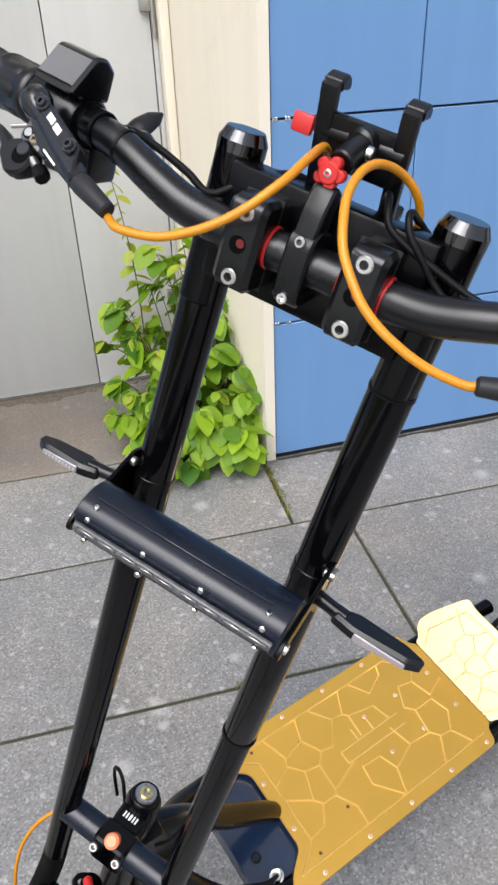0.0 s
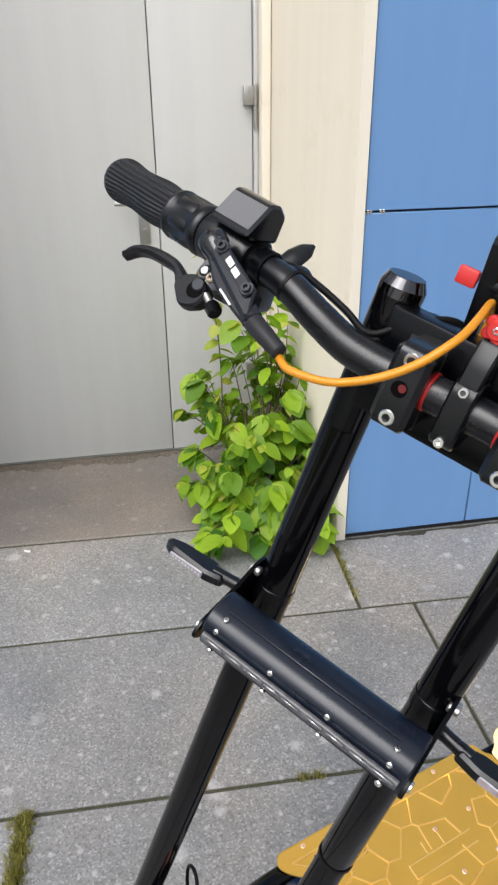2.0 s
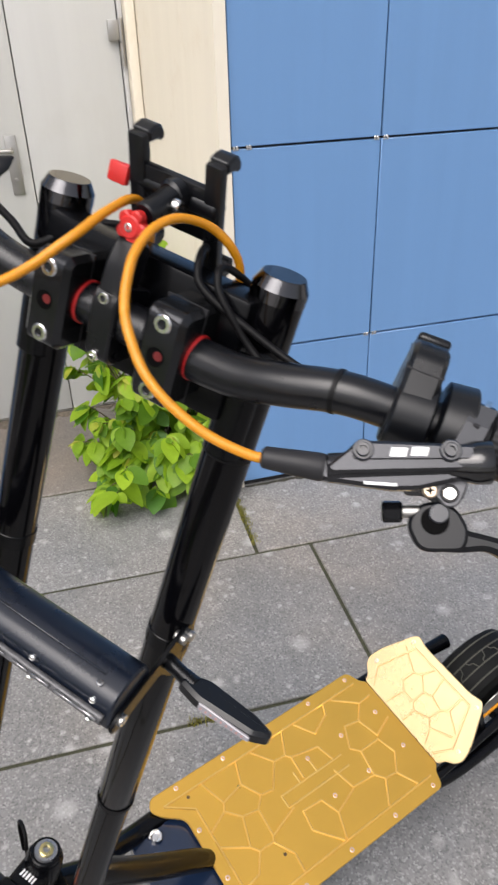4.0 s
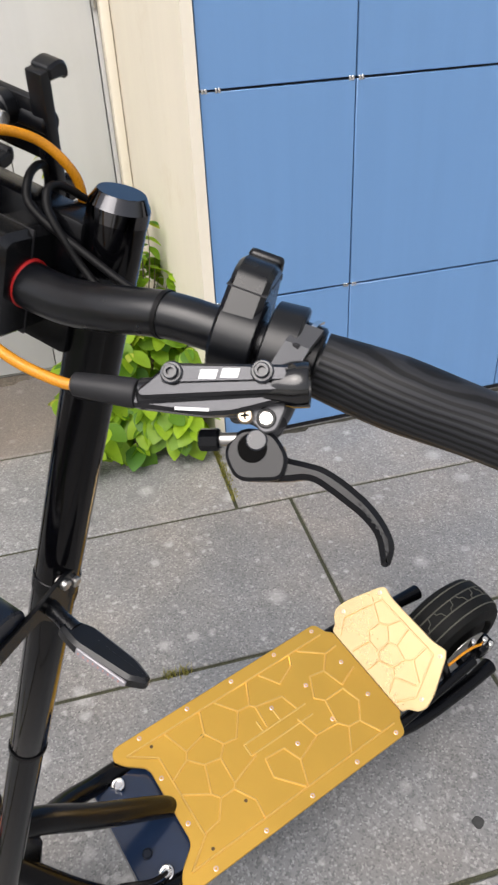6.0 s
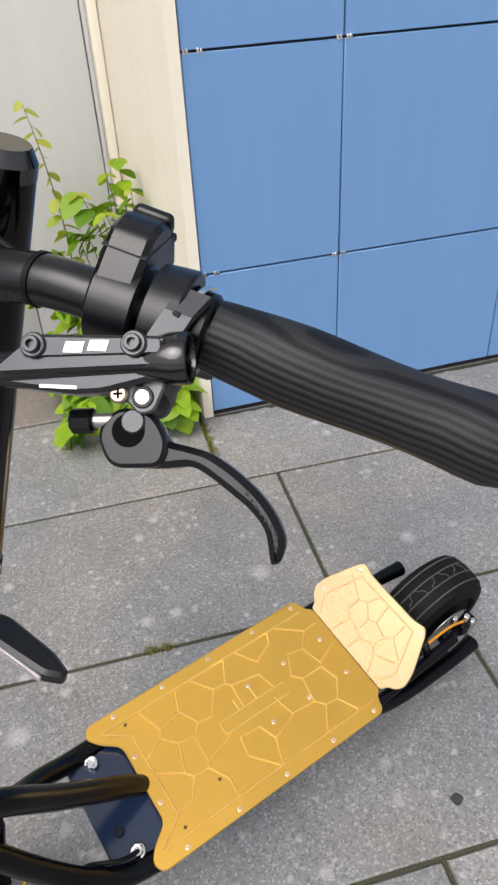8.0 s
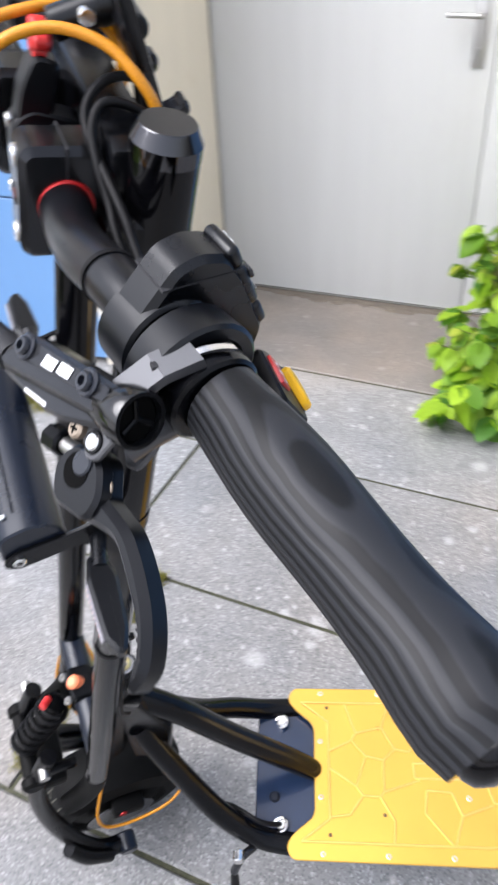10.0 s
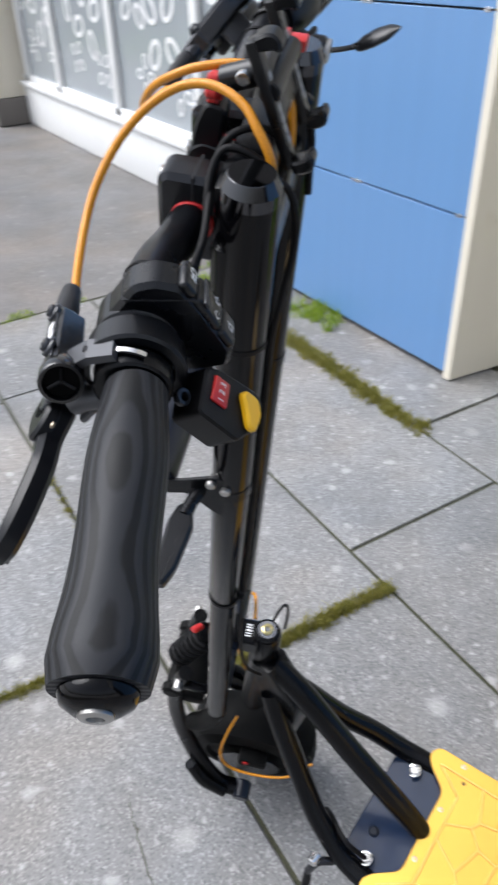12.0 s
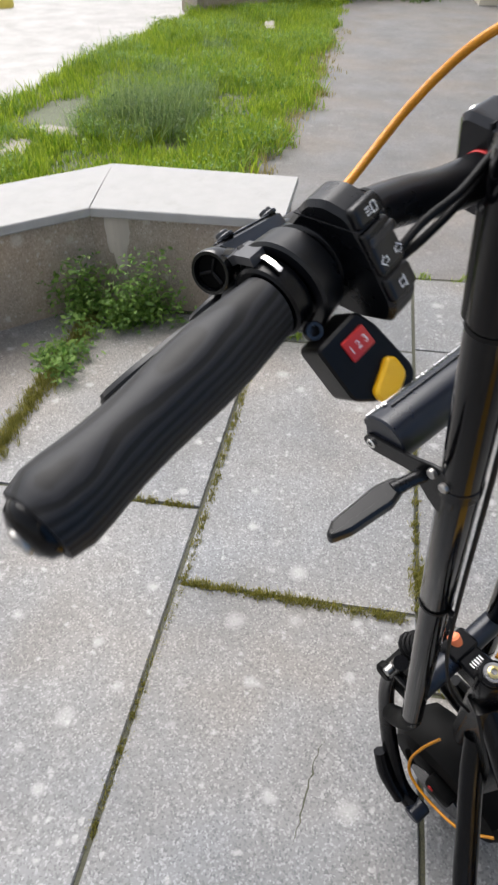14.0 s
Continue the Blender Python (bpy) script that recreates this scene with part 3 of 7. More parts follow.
# ---- window bays further along the facade ----
def window_bay(name, x0, x1, y, bars, label):
    root = holder(name, label, "shop window", kind="structure")
    bm = B()
    box(bm, (x0, y, 0.0), (x1, y + 0.3, 0.34), 0.004)
    part("plinth", bm, WHITEPAINT, root, "white painted plinth below the window")
    bm = B()
    box(bm, (x0, y - 0.03, 0.342), (x1, y + 0.28, 0.375), 0.004)
    part("window_sill", bm, WHITEPAINT, root)
    bm = B()
    box(bm, (x0, y + 0.06, 0.377), (x1, y + 0.075, 2.3))
    part("pane", bm, WINDOWGREY, root, "grey frosted window pane")
    for x in bars:
        bm = B()
        box(bm, (x - 0.045, y + 0.02, 0.377), (x + 0.045, y + 0.058, 2.3), 0.005)
        part("mullion", bm, WHITEPAINT, root)
    bm = B()
    box(bm, (x0, y + 0.02, 0.377), (x1, y + 0.0575, 0.43), 0.004)
    box(bm, (x0, y + 0.02, 2.24), (x1, y + 0.0575, 2.3), 0.004)
    part("window_frame", bm, WHITEPAINT, root)
    # unseen wall above the window, added up to 6 m to block sky
    bm = B()
    box(bm, (x0, y + 0.02, 2.302), (x1, y + 0.3, 6.0))
    part("unseen_lintel_wall", bm, RENDERWALL, root)
    return root


def ring_print(root, x, y, z, r, w, seg=18, long=1.0, turn=0.0):
    """A printed white ring or oval on the pane, its long side turned by that angle."""
    bm = B()
    def at(k, q):
        u, v = math.cos(k) * (q + r * (long - 1)), math.sin(k) * q
        return (x + u * math.cos(turn) - v * math.sin(turn), y, z + u * math.sin(turn) + v * math.cos(turn))
    a = [bm.verts.new(at(k, r)) for k in (2 * math.pi * i / seg for i in range(seg))]
    b = [bm.verts.new(at(k, r - w)) for k in (2 * math.pi * i / seg for i in range(seg))]
    for i in range(seg):
        bm.faces.new((a[i], a[(i + 1) % seg], b[(i + 1) % seg], b[i]))
    got = bmesh.ops.extrude_face_region(bm, geom=list(bm.faces))
    bmesh.ops.translate(bm, vec=(0, -0.002, 0), verts=[v for v in got["geom"] if isinstance(v, bmesh.types.BMVert)])
    part("printed_ring", bm, WHITEINK, root, "white ring printed on the glass")


bay = window_bay("window_1", -7.6, -3.052, 0.29, (-3.15, -4.22, -5.45, -6.65, -7.5), "grey shop window with white frame and plinth")
def flower_print(root, x, z, size, petals, turn):
    """A printed flower of oval rings."""
    for i in range(petals):
        a = turn + 2 * math.pi * i / petals
        ring_print(root, x + math.cos(a) * size * 0.95, 0.349, z + math.sin(a) * size * 0.95, size * 0.40, size * 0.17, 18, 1.4, a)


for k, cx in enumerate((-3.68, -4.83, -6.05, -7.08)):
    for dx, dz, size, petals in ((-0.26, 0.30, 0.15, 4), (0.12, 0.12, 0.19, 4), (0.34, -0.20, 0.10, 4), (-0.16, -0.16, 0.09, 4), (-0.2, 0.85, 0.17, 4), (0.24, 0.68, 0.15, 4)):
        flower_print(bay, cx + dx, 0.85 + dz, size, petals, 0.4 + k + dx * 9)
bm = B()
box(bm, (-8.9, 0.02, 0.24), (-7.602, 0.6, 6.0), 0.004)
thing("pillar", bm, CREAM, "cream rendered pier between shop windows", "pillar", kind="structure")
bm = B()
box(bm, (-8.93, -0.01, 0.0), (-7.58, 0.62, 0.238), 0.01)
thing("pillar_base", bm, DARKPLINTH, "dark stone base of the cream pier", "pillar", kind="structure")
bm = B()
box(bm, (-8.7, -0.03, 0.26), (-7.75, 0.017, 3.6), 0.002)
thing("pier_panel", bm, BLUE, "blue panel fixed to the front of the pier", "cladding", kind="structure")
bay2 = window_bay("window_2", -14.2, -8.95, 0.29, (-9.1, -10.4, -11.7, -13.0, -14.1), "further grey shop window with white frame")
for cx in (-9.8, -11.1, -12.4):
    for i in range(4):
        flower_print(bay2, cx + 0.2 * (i - 1.5), 0.9 - 0.16 * (i - 1.5), 0.12, 4, i)
bm = B()
box(bm, (-16.0, 0.0, 0.0), (-14.22, 0.6, 6.0), 0.01)
thing("pillar", bm, CREAM, "cream rendered pier at the far end of the facade", "pillar", kind="structure")


# ---- low wall with coping ----
def offset_line(pts, d):
    out = []
    for i, p in enumerate(pts):
        a = Vector(pts[max(i - 1, 0)]); c = Vector(pts[min(i + 1, len(pts) - 1)])
        t1 = (Vector(p) - a).normalized() if i else (c - Vector(p)).normalized()
        t2 = (c - Vector(p)).normalized() if i < len(pts) - 1 else t1
        n1, n2 = Vector((-t1.y, t1.x)), Vector((-t2.y, t2.x))
        n = (n1 + n2).normalized()
        out.append(tuple(Vector(p) + n * d / max(0.3, n.dot(n1))))
    return out


WALLLINE = [(-2.795, -2.06), (-2.81, -2.845), (-1.75, -3.95), (-1.2, -5.2)]
BACKLINE = [(-3.345, -2.05), (-3.40, -2.925), (-2.20, -4.16), (-1.70, -5.4)]
low = holder("low_wall", "low brown washed-concrete wall with pale stone coping", "wall", kind="structure")
for i in range(3):
    seg_ = [Vector(WALLLINE[i]), Vector(WALLLINE[i + 1])]
    front, back = offset_line(WALLLINE, -0.03)[i:i + 2], offset_line(BACKLINE, 0.04)[i:i + 2]
    bm = B()
    e = 0.0004 * (seg_[1] - seg_[0]).normalized()
    q = [Vector(front[0]) + e, Vector(front[1]) - e, Vector(back[1]) - e, Vector(back[0]) + e]
    if i == 0:
        q[0], q[3] = q[0] - Vector((0, 0.02)), q[3] - Vector((0, 0.02))
    prism(bm, [tuple(v) for v in q], -0.01, 0.392, bevel=0.004)
    part("wall_block", bm, PEBBLEWALL, low)
    front, back = WALLLINE[i:i + 2], BACKLINE[i:i + 2]
    bm = B()
    prism(bm, [tuple(Vector(front[0]) + e), tuple(Vector(front[1]) - e), tuple(Vector(back[1]) - e), tuple(Vector(back[0]) + e)], 0.394, 0.432, bevel=0.004)
    part("coping_slab", bm, COPING, low)

# lime run-off below the coping: three thin overlapping tongues
rr = random.Random(3)
for a, w, b in ((-2.742, 0.046, 0.165), (-2.772, 0.03, 0.235), (-2.715, 0.024, 0.27)):
    bm = B()
    left = [(a - w * (0.8 - 0.35 * k / 6) - rr.uniform(0, 0.008), 0.388 + (b - 0.388) * k / 6) for k in range(7)]
    right = [(a + w * (0.8 - 0.45 * k / 6) + rr.uniform(0, 0.008), 0.388 + (b - 0.388) * k / 6) for k in range(7)]
    prism(bm, left + right[::-1], -2.8400, -2.8362 + 0.0006 * rr.random(), axis="x")
    part("lime_streak", bm, LIME, low, "pale lime streak down the wall")

# far wall, parked cars and painted stones beyond the grass
far = holder("far_wall", "brown washed-concrete retaining wall at the end of the path", "wall", kind="structure")
bm = B()
prism(bm, [(-12.4, -4.35), (-14.8, -2.35), (-15.1, -2.6), (-12.7, -4.65)], -0.03, 1.0, bevel=0.02)
part("wall_block", bm, PEBBLEWALL, far)
bm = B()
prism(bm, [(-14.8, -2.34), (-16.2, 0.2), (-16.5, 0.2), (-15.1, -2.5)], -0.03, 1.0, bevel=0.02)
part("wall_block", bm, PEBBLEWALL, far)
bm = B()
prism(bm, [(-12.34, -4.38), (-14.76, -2.36), (-16.16, 0.2), (-16.54, 0.2), (-15.14, -2.6), (-12.68, -4.72)], 1.002, 1.07, bevel=0.01)
part("coping_slab", bm, DARKPLINTH, far, "darker coping band")


def parked_car(paint, label, m):
    root = holder("car", label, "car", m, "parked cars")
    bm = B()
    prism(bm, rounded([(-2.1, 0.28), (2.1, 0.28), (2.13, 0.62), (2.0, 0.84), (0.95, 0.95), (-1.9, 0.98), (-2.15, 0.7)], 0.12, 4), -0.86, 0.86, axis="y", bevel=0.05)
    part("body", bm, paint, root)
    bm = B()
    prism(bm, rounded([(-1.75, 0.97), (0.95, 0.95), (0.35, 1.42), (-1.2, 1.46)], 0.12, 4), -0.74, 0.74, axis="y", bevel=0.06)
    part("cabin_glass", bm, CARGLASS, root)
    bm = B()
    prism(bm, rounded([(-1.15, 1.44), (0.32, 1.42), (0.1, 1.49), (-0.9, 1.51)], 0.05, 3), -0.66, 0.66, axis="y", bevel=0.03)
    part("roof", bm, paint, root)
    for x in (-1.3, 1.3):
        for s in (-1, 1):
            bm = B()
            lathe(bm, (x, s * 0.66, 0.31), (x, s * 0.87, 0.31), [(0, 0.27), (0.1, 0.31), (0.9, 0.31), (1, 0.26)], 24)
            w = part("wheel", bm, TYRE, root)
            bm = B()
            lathe(bm, (x, s * 0.872, 0.31), (x, s * 0.885, 0.31), [(0, 0.19), (1, 0.17)], 20)
            part("rim", bm, DULLSTEEL, w)
    return root


parked_car(CARBLUE, "light blue parked hatchback beyond the paving", pose(-19.6, -8.05, -0.03, 0, 0, 173))
parked_car(CARRED, "red parked hatchback beyond the paving", pose(-24.6, -7.55, -0.03, 0, 0, 173))
for x, y in ((-15.6, -7.25), (-12.6, -7.55)):
    bm = B()
    lathe(bm, (x, y, -0.03), (x, y, 0.2), [(0, 0.19), (0.3, 0.2), (0.6, 0.17), (0.85, 0.10), (1, 0.03)], 18)
    thing("bollard_stone", bm, YELLOWSTONE, "rounded yellow painted stone on the pale paving", "stone", "yellow stones")


# ---- electric scooter ----
# FORK: x to its left, y to its rear, z up along the steering tubes. DECK: the same for the footboard, which leans on its stand.
def triad(x, y, z, o):
    return Matrix(((x[0], y[0], z[0], o[0]), (x[1], y[1], z[1], o[1]), (x[2], y[2], z[2], o[2]), (0, 0, 0, 1)))


FORK = triad((0.6714, -0.6888, -0.2734), (0.6798, 0.7193, -0.1428), (0.2951, -0.09, 0.9512), (-0.4925, -1.678, 1.33))
DECK = triad((0.3204, -0.9227, -0.2144), (0.9453, 0.3259, 0.0101), (0.0606, -0.2059, 0.9767), (-0.4452, -1.413, 0.2469))
scooter = holder("electric_scooter", "black electric scooter with gold deck leaning on its stand", "scooter", pose(-0.4, -1.45, 0))
INV = scooter.matrix_world.inverted()
MF, MD = INV @ FORK, INV @ DECK
XC = 0.004
TX = (XC - 0.078, XC + 0.078)


def fpart(name, bm, mat, parent=None, label="", sharp=38.0):
    return part(name, bm, mat, parent or scooter, label, None if parent else MF, sharp)


def dpart(name, bm, mat, parent=None, label="", sharp=38.0):
    return part(name, bm, mat, parent or scooter, label, None if parent else MD, sharp)


def bolt(bm, p, d, r=0.005, h=0.003, seg=14):
    """A round socket head at p, facing d, with its hollow."""
    p, d = Vector(p), Vector(d).normalized()
    x, y, z = basis(d)
    prof = [(0.0, r), (h * 0.7, r), (h, r * 0.86), (h, r * 0.52), (-h * 0.6, r * 0.46)]
    rings = [[bm.verts.new(p + z * a + (x * math.cos(k) + y * math.sin(k)) * q) for k in (2 * math.pi * i / seg for i in range(seg))] for a, q in prof]
    for a, b in zip(rings, rings[1:]):
        for i in range(seg):
            bm.faces.new((a[i], a[(i + 1) % seg], b[(i + 1) % seg], b[i]))
    bm.faces.new(rings[-1])
    return bm


# steering tubes with caps, rings and forward-bent feet
for x in TX:
    s = 1 if x > 0 else -1
    bm = B()
    sweep(bm, [(x, 0, 0.038), (x, 0, -0.2), (x, 0, -0.5), (x, 0, -0.78), (x, 0, -0.83), (x, 0, -0.872)], 0.0153, 28, 5)
    tube = fpart("steering_tube", bm, GLOSS)
    bm = B()
    sweep(bm, [(x, 0, -0.850), (x, -0.002, -0.880), (x, -0.010, -0.912), (x, -0.024, -0.938), (x, -0.040, -0.954)], [0.0156, 0.0158, 0.0160, 0.0158, 0.0140], 22, 5)
    fpart("fork_foot", bm, DULLBLACK, tube, "dull black bent foot of the tube")
    bm = B()
    lathe(bm, (x, 0, 0.0385), (x, 0, 0.053), [(0, 0.0169), (0.50, 0.0169), (0.97, 0.0134), (1, 0.0130)], 36)
    fpart("tube_cap", bm, CAPGLOSS, tube, "glossy black chamfered end cap", 15.0)
    bm = B()
    lathe(bm, (x, 0, -0.452 if s > 0 else -0.80), (x, 0, 0.0383), [(0, 0.0156), (0.006, 0.0166 if s > 0 else 0.0158), (0.5, 0.0166), (1, 0.0166)], 32)
    fpart("upper_sleeve", bm, GLOSS, tube, "glossy black upper sleeve")
    if s < 0:
        continue
    bm = B()
    lathe(bm, (x, 0, -0.068), (x, 0, -0.064), [(0, 0.0172), (1, 0.0172)], 24)
    fpart("cable_tie", bm, RUBBER, tube)
    bm = B()
    lathe(bm, (x, 0, -0.4535), (x, 0, -0.4495), [(0, 0.0172), (1, 0.0172)], 24)
    box(bm, (x - 0.003, 0.0165, -0.4545), (x + 0.003, 0.0225, -0.4485), 0.001)
    fpart("cable_tie", bm, RUBBER, tube)

# upper crown between the tubes
bm = B()
box(bm, (TX[0] + 0.005, -0.022, 0.0), (TX[1] - 0.005, 0.003, 0.037), 0.003)
box(bm, (TX[0] + 0.004, -0.024, -0.041), (TX[1] - 0.004, 0.010, -0.002), 0.004)
for x in TX:
    prism(bm, rounded([(x - 0.0128, 0.003), (x - 0.0128, -0.014), (x - 0.007, -0.0195), (x + 0.007, -0.0195), (x + 0.0128, -0.014), (x + 0.0128, 0.003)], 0.005, 3), -0.066, 0.010, bevel=0.002)
fpart("upper_crown", bm, SATIN, None, "black crown joining both steering tubes")
for s in (-1, 1):
    bm = B()
    sweep(bm, [(XC + s * 0.056, 0.012, 0.026), (XC + s * 0.05, 0.004, 0.03), (XC + s * 0.046, -0.006, 0.022)], [0.005, 0.007, 0.005], 10, 4)
    fpart("clamp_lug", bm, GLOSS)

# handlebar: clamped in the middle, rising and swept back
BAR = [(0.0, -0.0385, 0.0005), (0.045, -0.0388, 0.0005), (0.064, -0.0400, 0.0008), (0.088, -0.0420, 0.0042), (0.114, -0.0428, 0.0125), (0.143, -0.040, 0.0215), (0.172, -0.034, 0.0235), (0.216, -0.0235, 0.024), (0.345, 0.0045, 0.025)]
BR = [0.0128, 0.0128, 0.0127, 0.0123, 0.0119, 0.0114, 0.0111, 0.0111, 0.0111]
barpts = [(XC - x, y, z) for x, y, z in BAR[:0:-1]] + [(XC + x, y, z) for x, y, z in BAR]
bm = B()
sweep(bm, barpts, BR[:0:-1] + BR, 28, 5)
bar = fpart("handlebar", bm, MATTE, None, "matt black riser handlebar")
for s in (-1, 1):
    bm = B()
    lathe(bm, (XC + s * 0.139, -0.0405, 0.0208), (XC + s * 0.1416, -0.0404, 0.0212), [(0, 0.0121), (1, 0.0121)], 22)
    fpart("cable_tie", bm, RUBBER, bar)

# stem clamps with four-bolt caps
for cx in (-0.0308, 0.0476):
    bm = B()
    oct_ = rounded([(-0.0605, -0.0250), (-0.0555, -0.0295), (-0.018, -0.0295), (0.0, -0.022), (0.0, 0.020), (-0.018, 0.0290), (-0.0555, 0.0290), (-0.0605, 0.0245)], 0.003, 3)
    prism(bm, oct_, cx - 0.0130, cx + 0.0130, axis="x", bevel=0.0035)
    clamp = fpart("stem_clamp", bm, MACHINED, None, "black machined handlebar clamp")
    bm = B()
    box(bm, (cx - 0.0132, -0.0390, -0.0297), (cx + 0.0132, -0.0378, 0.0292))
    fpart("split_line", bm, DARKGAP, clamp)
    for z in (0.0200, -0.0205):
        bm = B()
        bolt(bm, (cx, -0.0588, z), (0, -1, 0), 0.0055, 0.0028, 18)
        fpart("cap_bolt", bm, STEEL, clamp, "bright steel socket bolt")
    bm = B()
    rod(bm, (cx, -0.059, 0.0003), (cx, -0.0608, 0.0003), 0.0056, 18)
    hole = fpart("sight_hole", bm, BORE, clamp, "dark hole showing red inside")
    bm = B()
    rod(bm, (cx + 0.0018, -0.060, 0.0015), (cx + 0.0018, -0.0610, 0.0015), 0.0028, 14)
    fpart("red_inside", bm, REDHOLE, hole)
    for x in ((cx + 0.0132,) if cx < 0 else (cx - 0.0132, cx + 0.0132)):
        bm = B()
        s = 1 if x > cx else -1
        lathe(bm, (x, -0.0386, 0.0005), (x + s * 0.0018, -0.0386, 0.0005), [(0, 0.0138), (0.6, 0.0138), (1, 0.0132)], 26)
        fpart("spacer_ring", bm, RED, clamp, "red spacer ring")

# phone holder on its own bar clamp
bm = B()
prism(bm, rounded([(-0.0545, -0.0200), (-0.048, -0.0262), (-0.022, -0.0262), (-0.020, 0.018), (-0.046, 0.0240), (-0.0555, 0.016)], 0.006, 4), 0.005 - 0.0085, 0.005 + 0.0085, axis="x", bevel=0.0015)
prism(bm, rounded([(-0.0535, 0.012), (-0.034, 0.020), (-0.030, 0.046), (-0.043, 0.049), (-0.050, 0.034)], 0.005, 4), 0.005 - 0.0075, 0.005 + 0.0075, axis="x", bevel=0.0015)
phone = fpart("phone_holder", bm, PLASTIC, None, "black plastic phone holder with red knobs")
for z in (0.0155, -0.0205):
    bm = B()
    bolt(bm, (0.005, -0.0545, z), (0, -1, 0), 0.0036, 0.002, 12)
    fpart("screw", bm, STEEL, phone)
bm = B()
rod(bm, (0.006, -0.014, 0.070), (0.008, -0.004, 0.073), 0.0095, 18, 0.002)
rod(bm, (-0.026, 0.0, 0.071), (0.034, -0.002, 0.071), 0.0065, 16, 0.001)
fpart("ball_joint", bm, PLASTIC, phone)
bm = B()
rod(bm, (0.006, -0.034, 0.0605), (0.008, -0.010, 0.071), 0.0078, 18, 0.001)
fpart("joint_neck", bm, PLASTIC, phone)
bm = B()
rod(bm, (0.0145, -0.020, 0.069), (0.019, -0.020, 0.069), 0.0042, 14, 0.0006)
fpart("joint_screw", bm, STEEL, phone)
bm = B()
for k in range(5):
    a = 2 * math.pi * k / 5
    rod(bm, (0.004 + 0.0062 * math.cos(a), -0.036, 0.0545 + 0.0062 * math.sin(a)), (0.004 + 0.0062 * math.cos(a), -0.043, 0.0545 + 0.0062 * math.sin(a)), 0.0038, 12, 0.001)
rod(bm, (0.004, -0.034, 0.0545), (0.004, -0.044, 0.0545), 0.0066, 18, 0.001)
star = fpart("star_knob", bm, REDPLASTIC, phone, "red star-shaped knob")
bm = B()
bolt(bm, (0.004, -0.044, 0.0545), (0, -1, 0), 0.0024, 0.0008, 10)
fpart("knob_screw", bm, STEEL, star)
bm = B()
box(bm, (-0.042, -0.008, 0.0635), (-0.028, -0.003, 0.0755), 0.0015)
box(bm, (-0.042, -0.003, 0.066), (-0.030, 0.008, 0.073), 0.0012)
fpart("wing_knob", bm, REDPLASTIC, phone, "red wing knob")
# plate leaning back, with two arms and their hooks
pdir, pnrm = Vector((0, 0.38, -0.925)), Vector((0, 0.925, 0.38))
ptop = Vector((0.0045, -0.0150, 0.0985))
PM = Matrix(((1, 0, 0, ptop.x), (0, pdir.y, pnrm.y, ptop.y), (0, pdir.z, pnrm.z, ptop.z), (0, 0, 0, 1)))
bm = B()
box(bm, (-0.024, 0.018, -0.002), (0.024, 0.052, 0.003), 0.001, 2, PM)
fpart("back_plate", bm, PLASTIC, phone)
for s in (-1, 1):
    bm = B()
    x = s * 0.0262
    box(bm, (x - 0.0055, 0.002, -0.003), (x + 0.0055, 0.075, 0.004), 0.0012, 2, PM)
    for o, q in ((0.0005, 1), (0.0785, -1)):
        lip = [(0.0, 0.003), (-0.001, 0.014), (0.0005, 0.0205), (0.0050, 0.0240), (0.0095, 0.0230), (0.0100, 0.0190), (0.0082, 0.0165), (0.0072, 0.003)]
        prism(bm, rounded([(o + q * u, v * 0.7) for u, v in lip], 0.0020, 3), x - 0.0065, x + 0.0065, axis="x", bevel=0.0014, m=PM)
    arm = fpart("jaw_arm", bm, PLASTIC, phone, "black jaw arm with hooks")
    for i in range(7):
        bm = B()
        box(bm, (x - 0.0022, 0.02 + i * 0.006, 0.004), (x + 0.0022, 0.0245 + i * 0.006, 0.0045), 0, 1, PM)
        fpart("printed_mark", bm, GREYINK, arm)
for i, (a, b, c, d) in enumerate(((-0.012, 0.024, -0.004, 0.027), (-0.012, 0.024, -0.010, 0.036), (0.006, 0.026, 0.014, 0.030), (0.004, 0.033, 0.016, 0.036))):
    bm = B()
    box(bm, (a, b, 0.003), (c, d, 0.0034), 0, 1, PM)
    fpart("printed_mark", bm, GREYINK, phone)


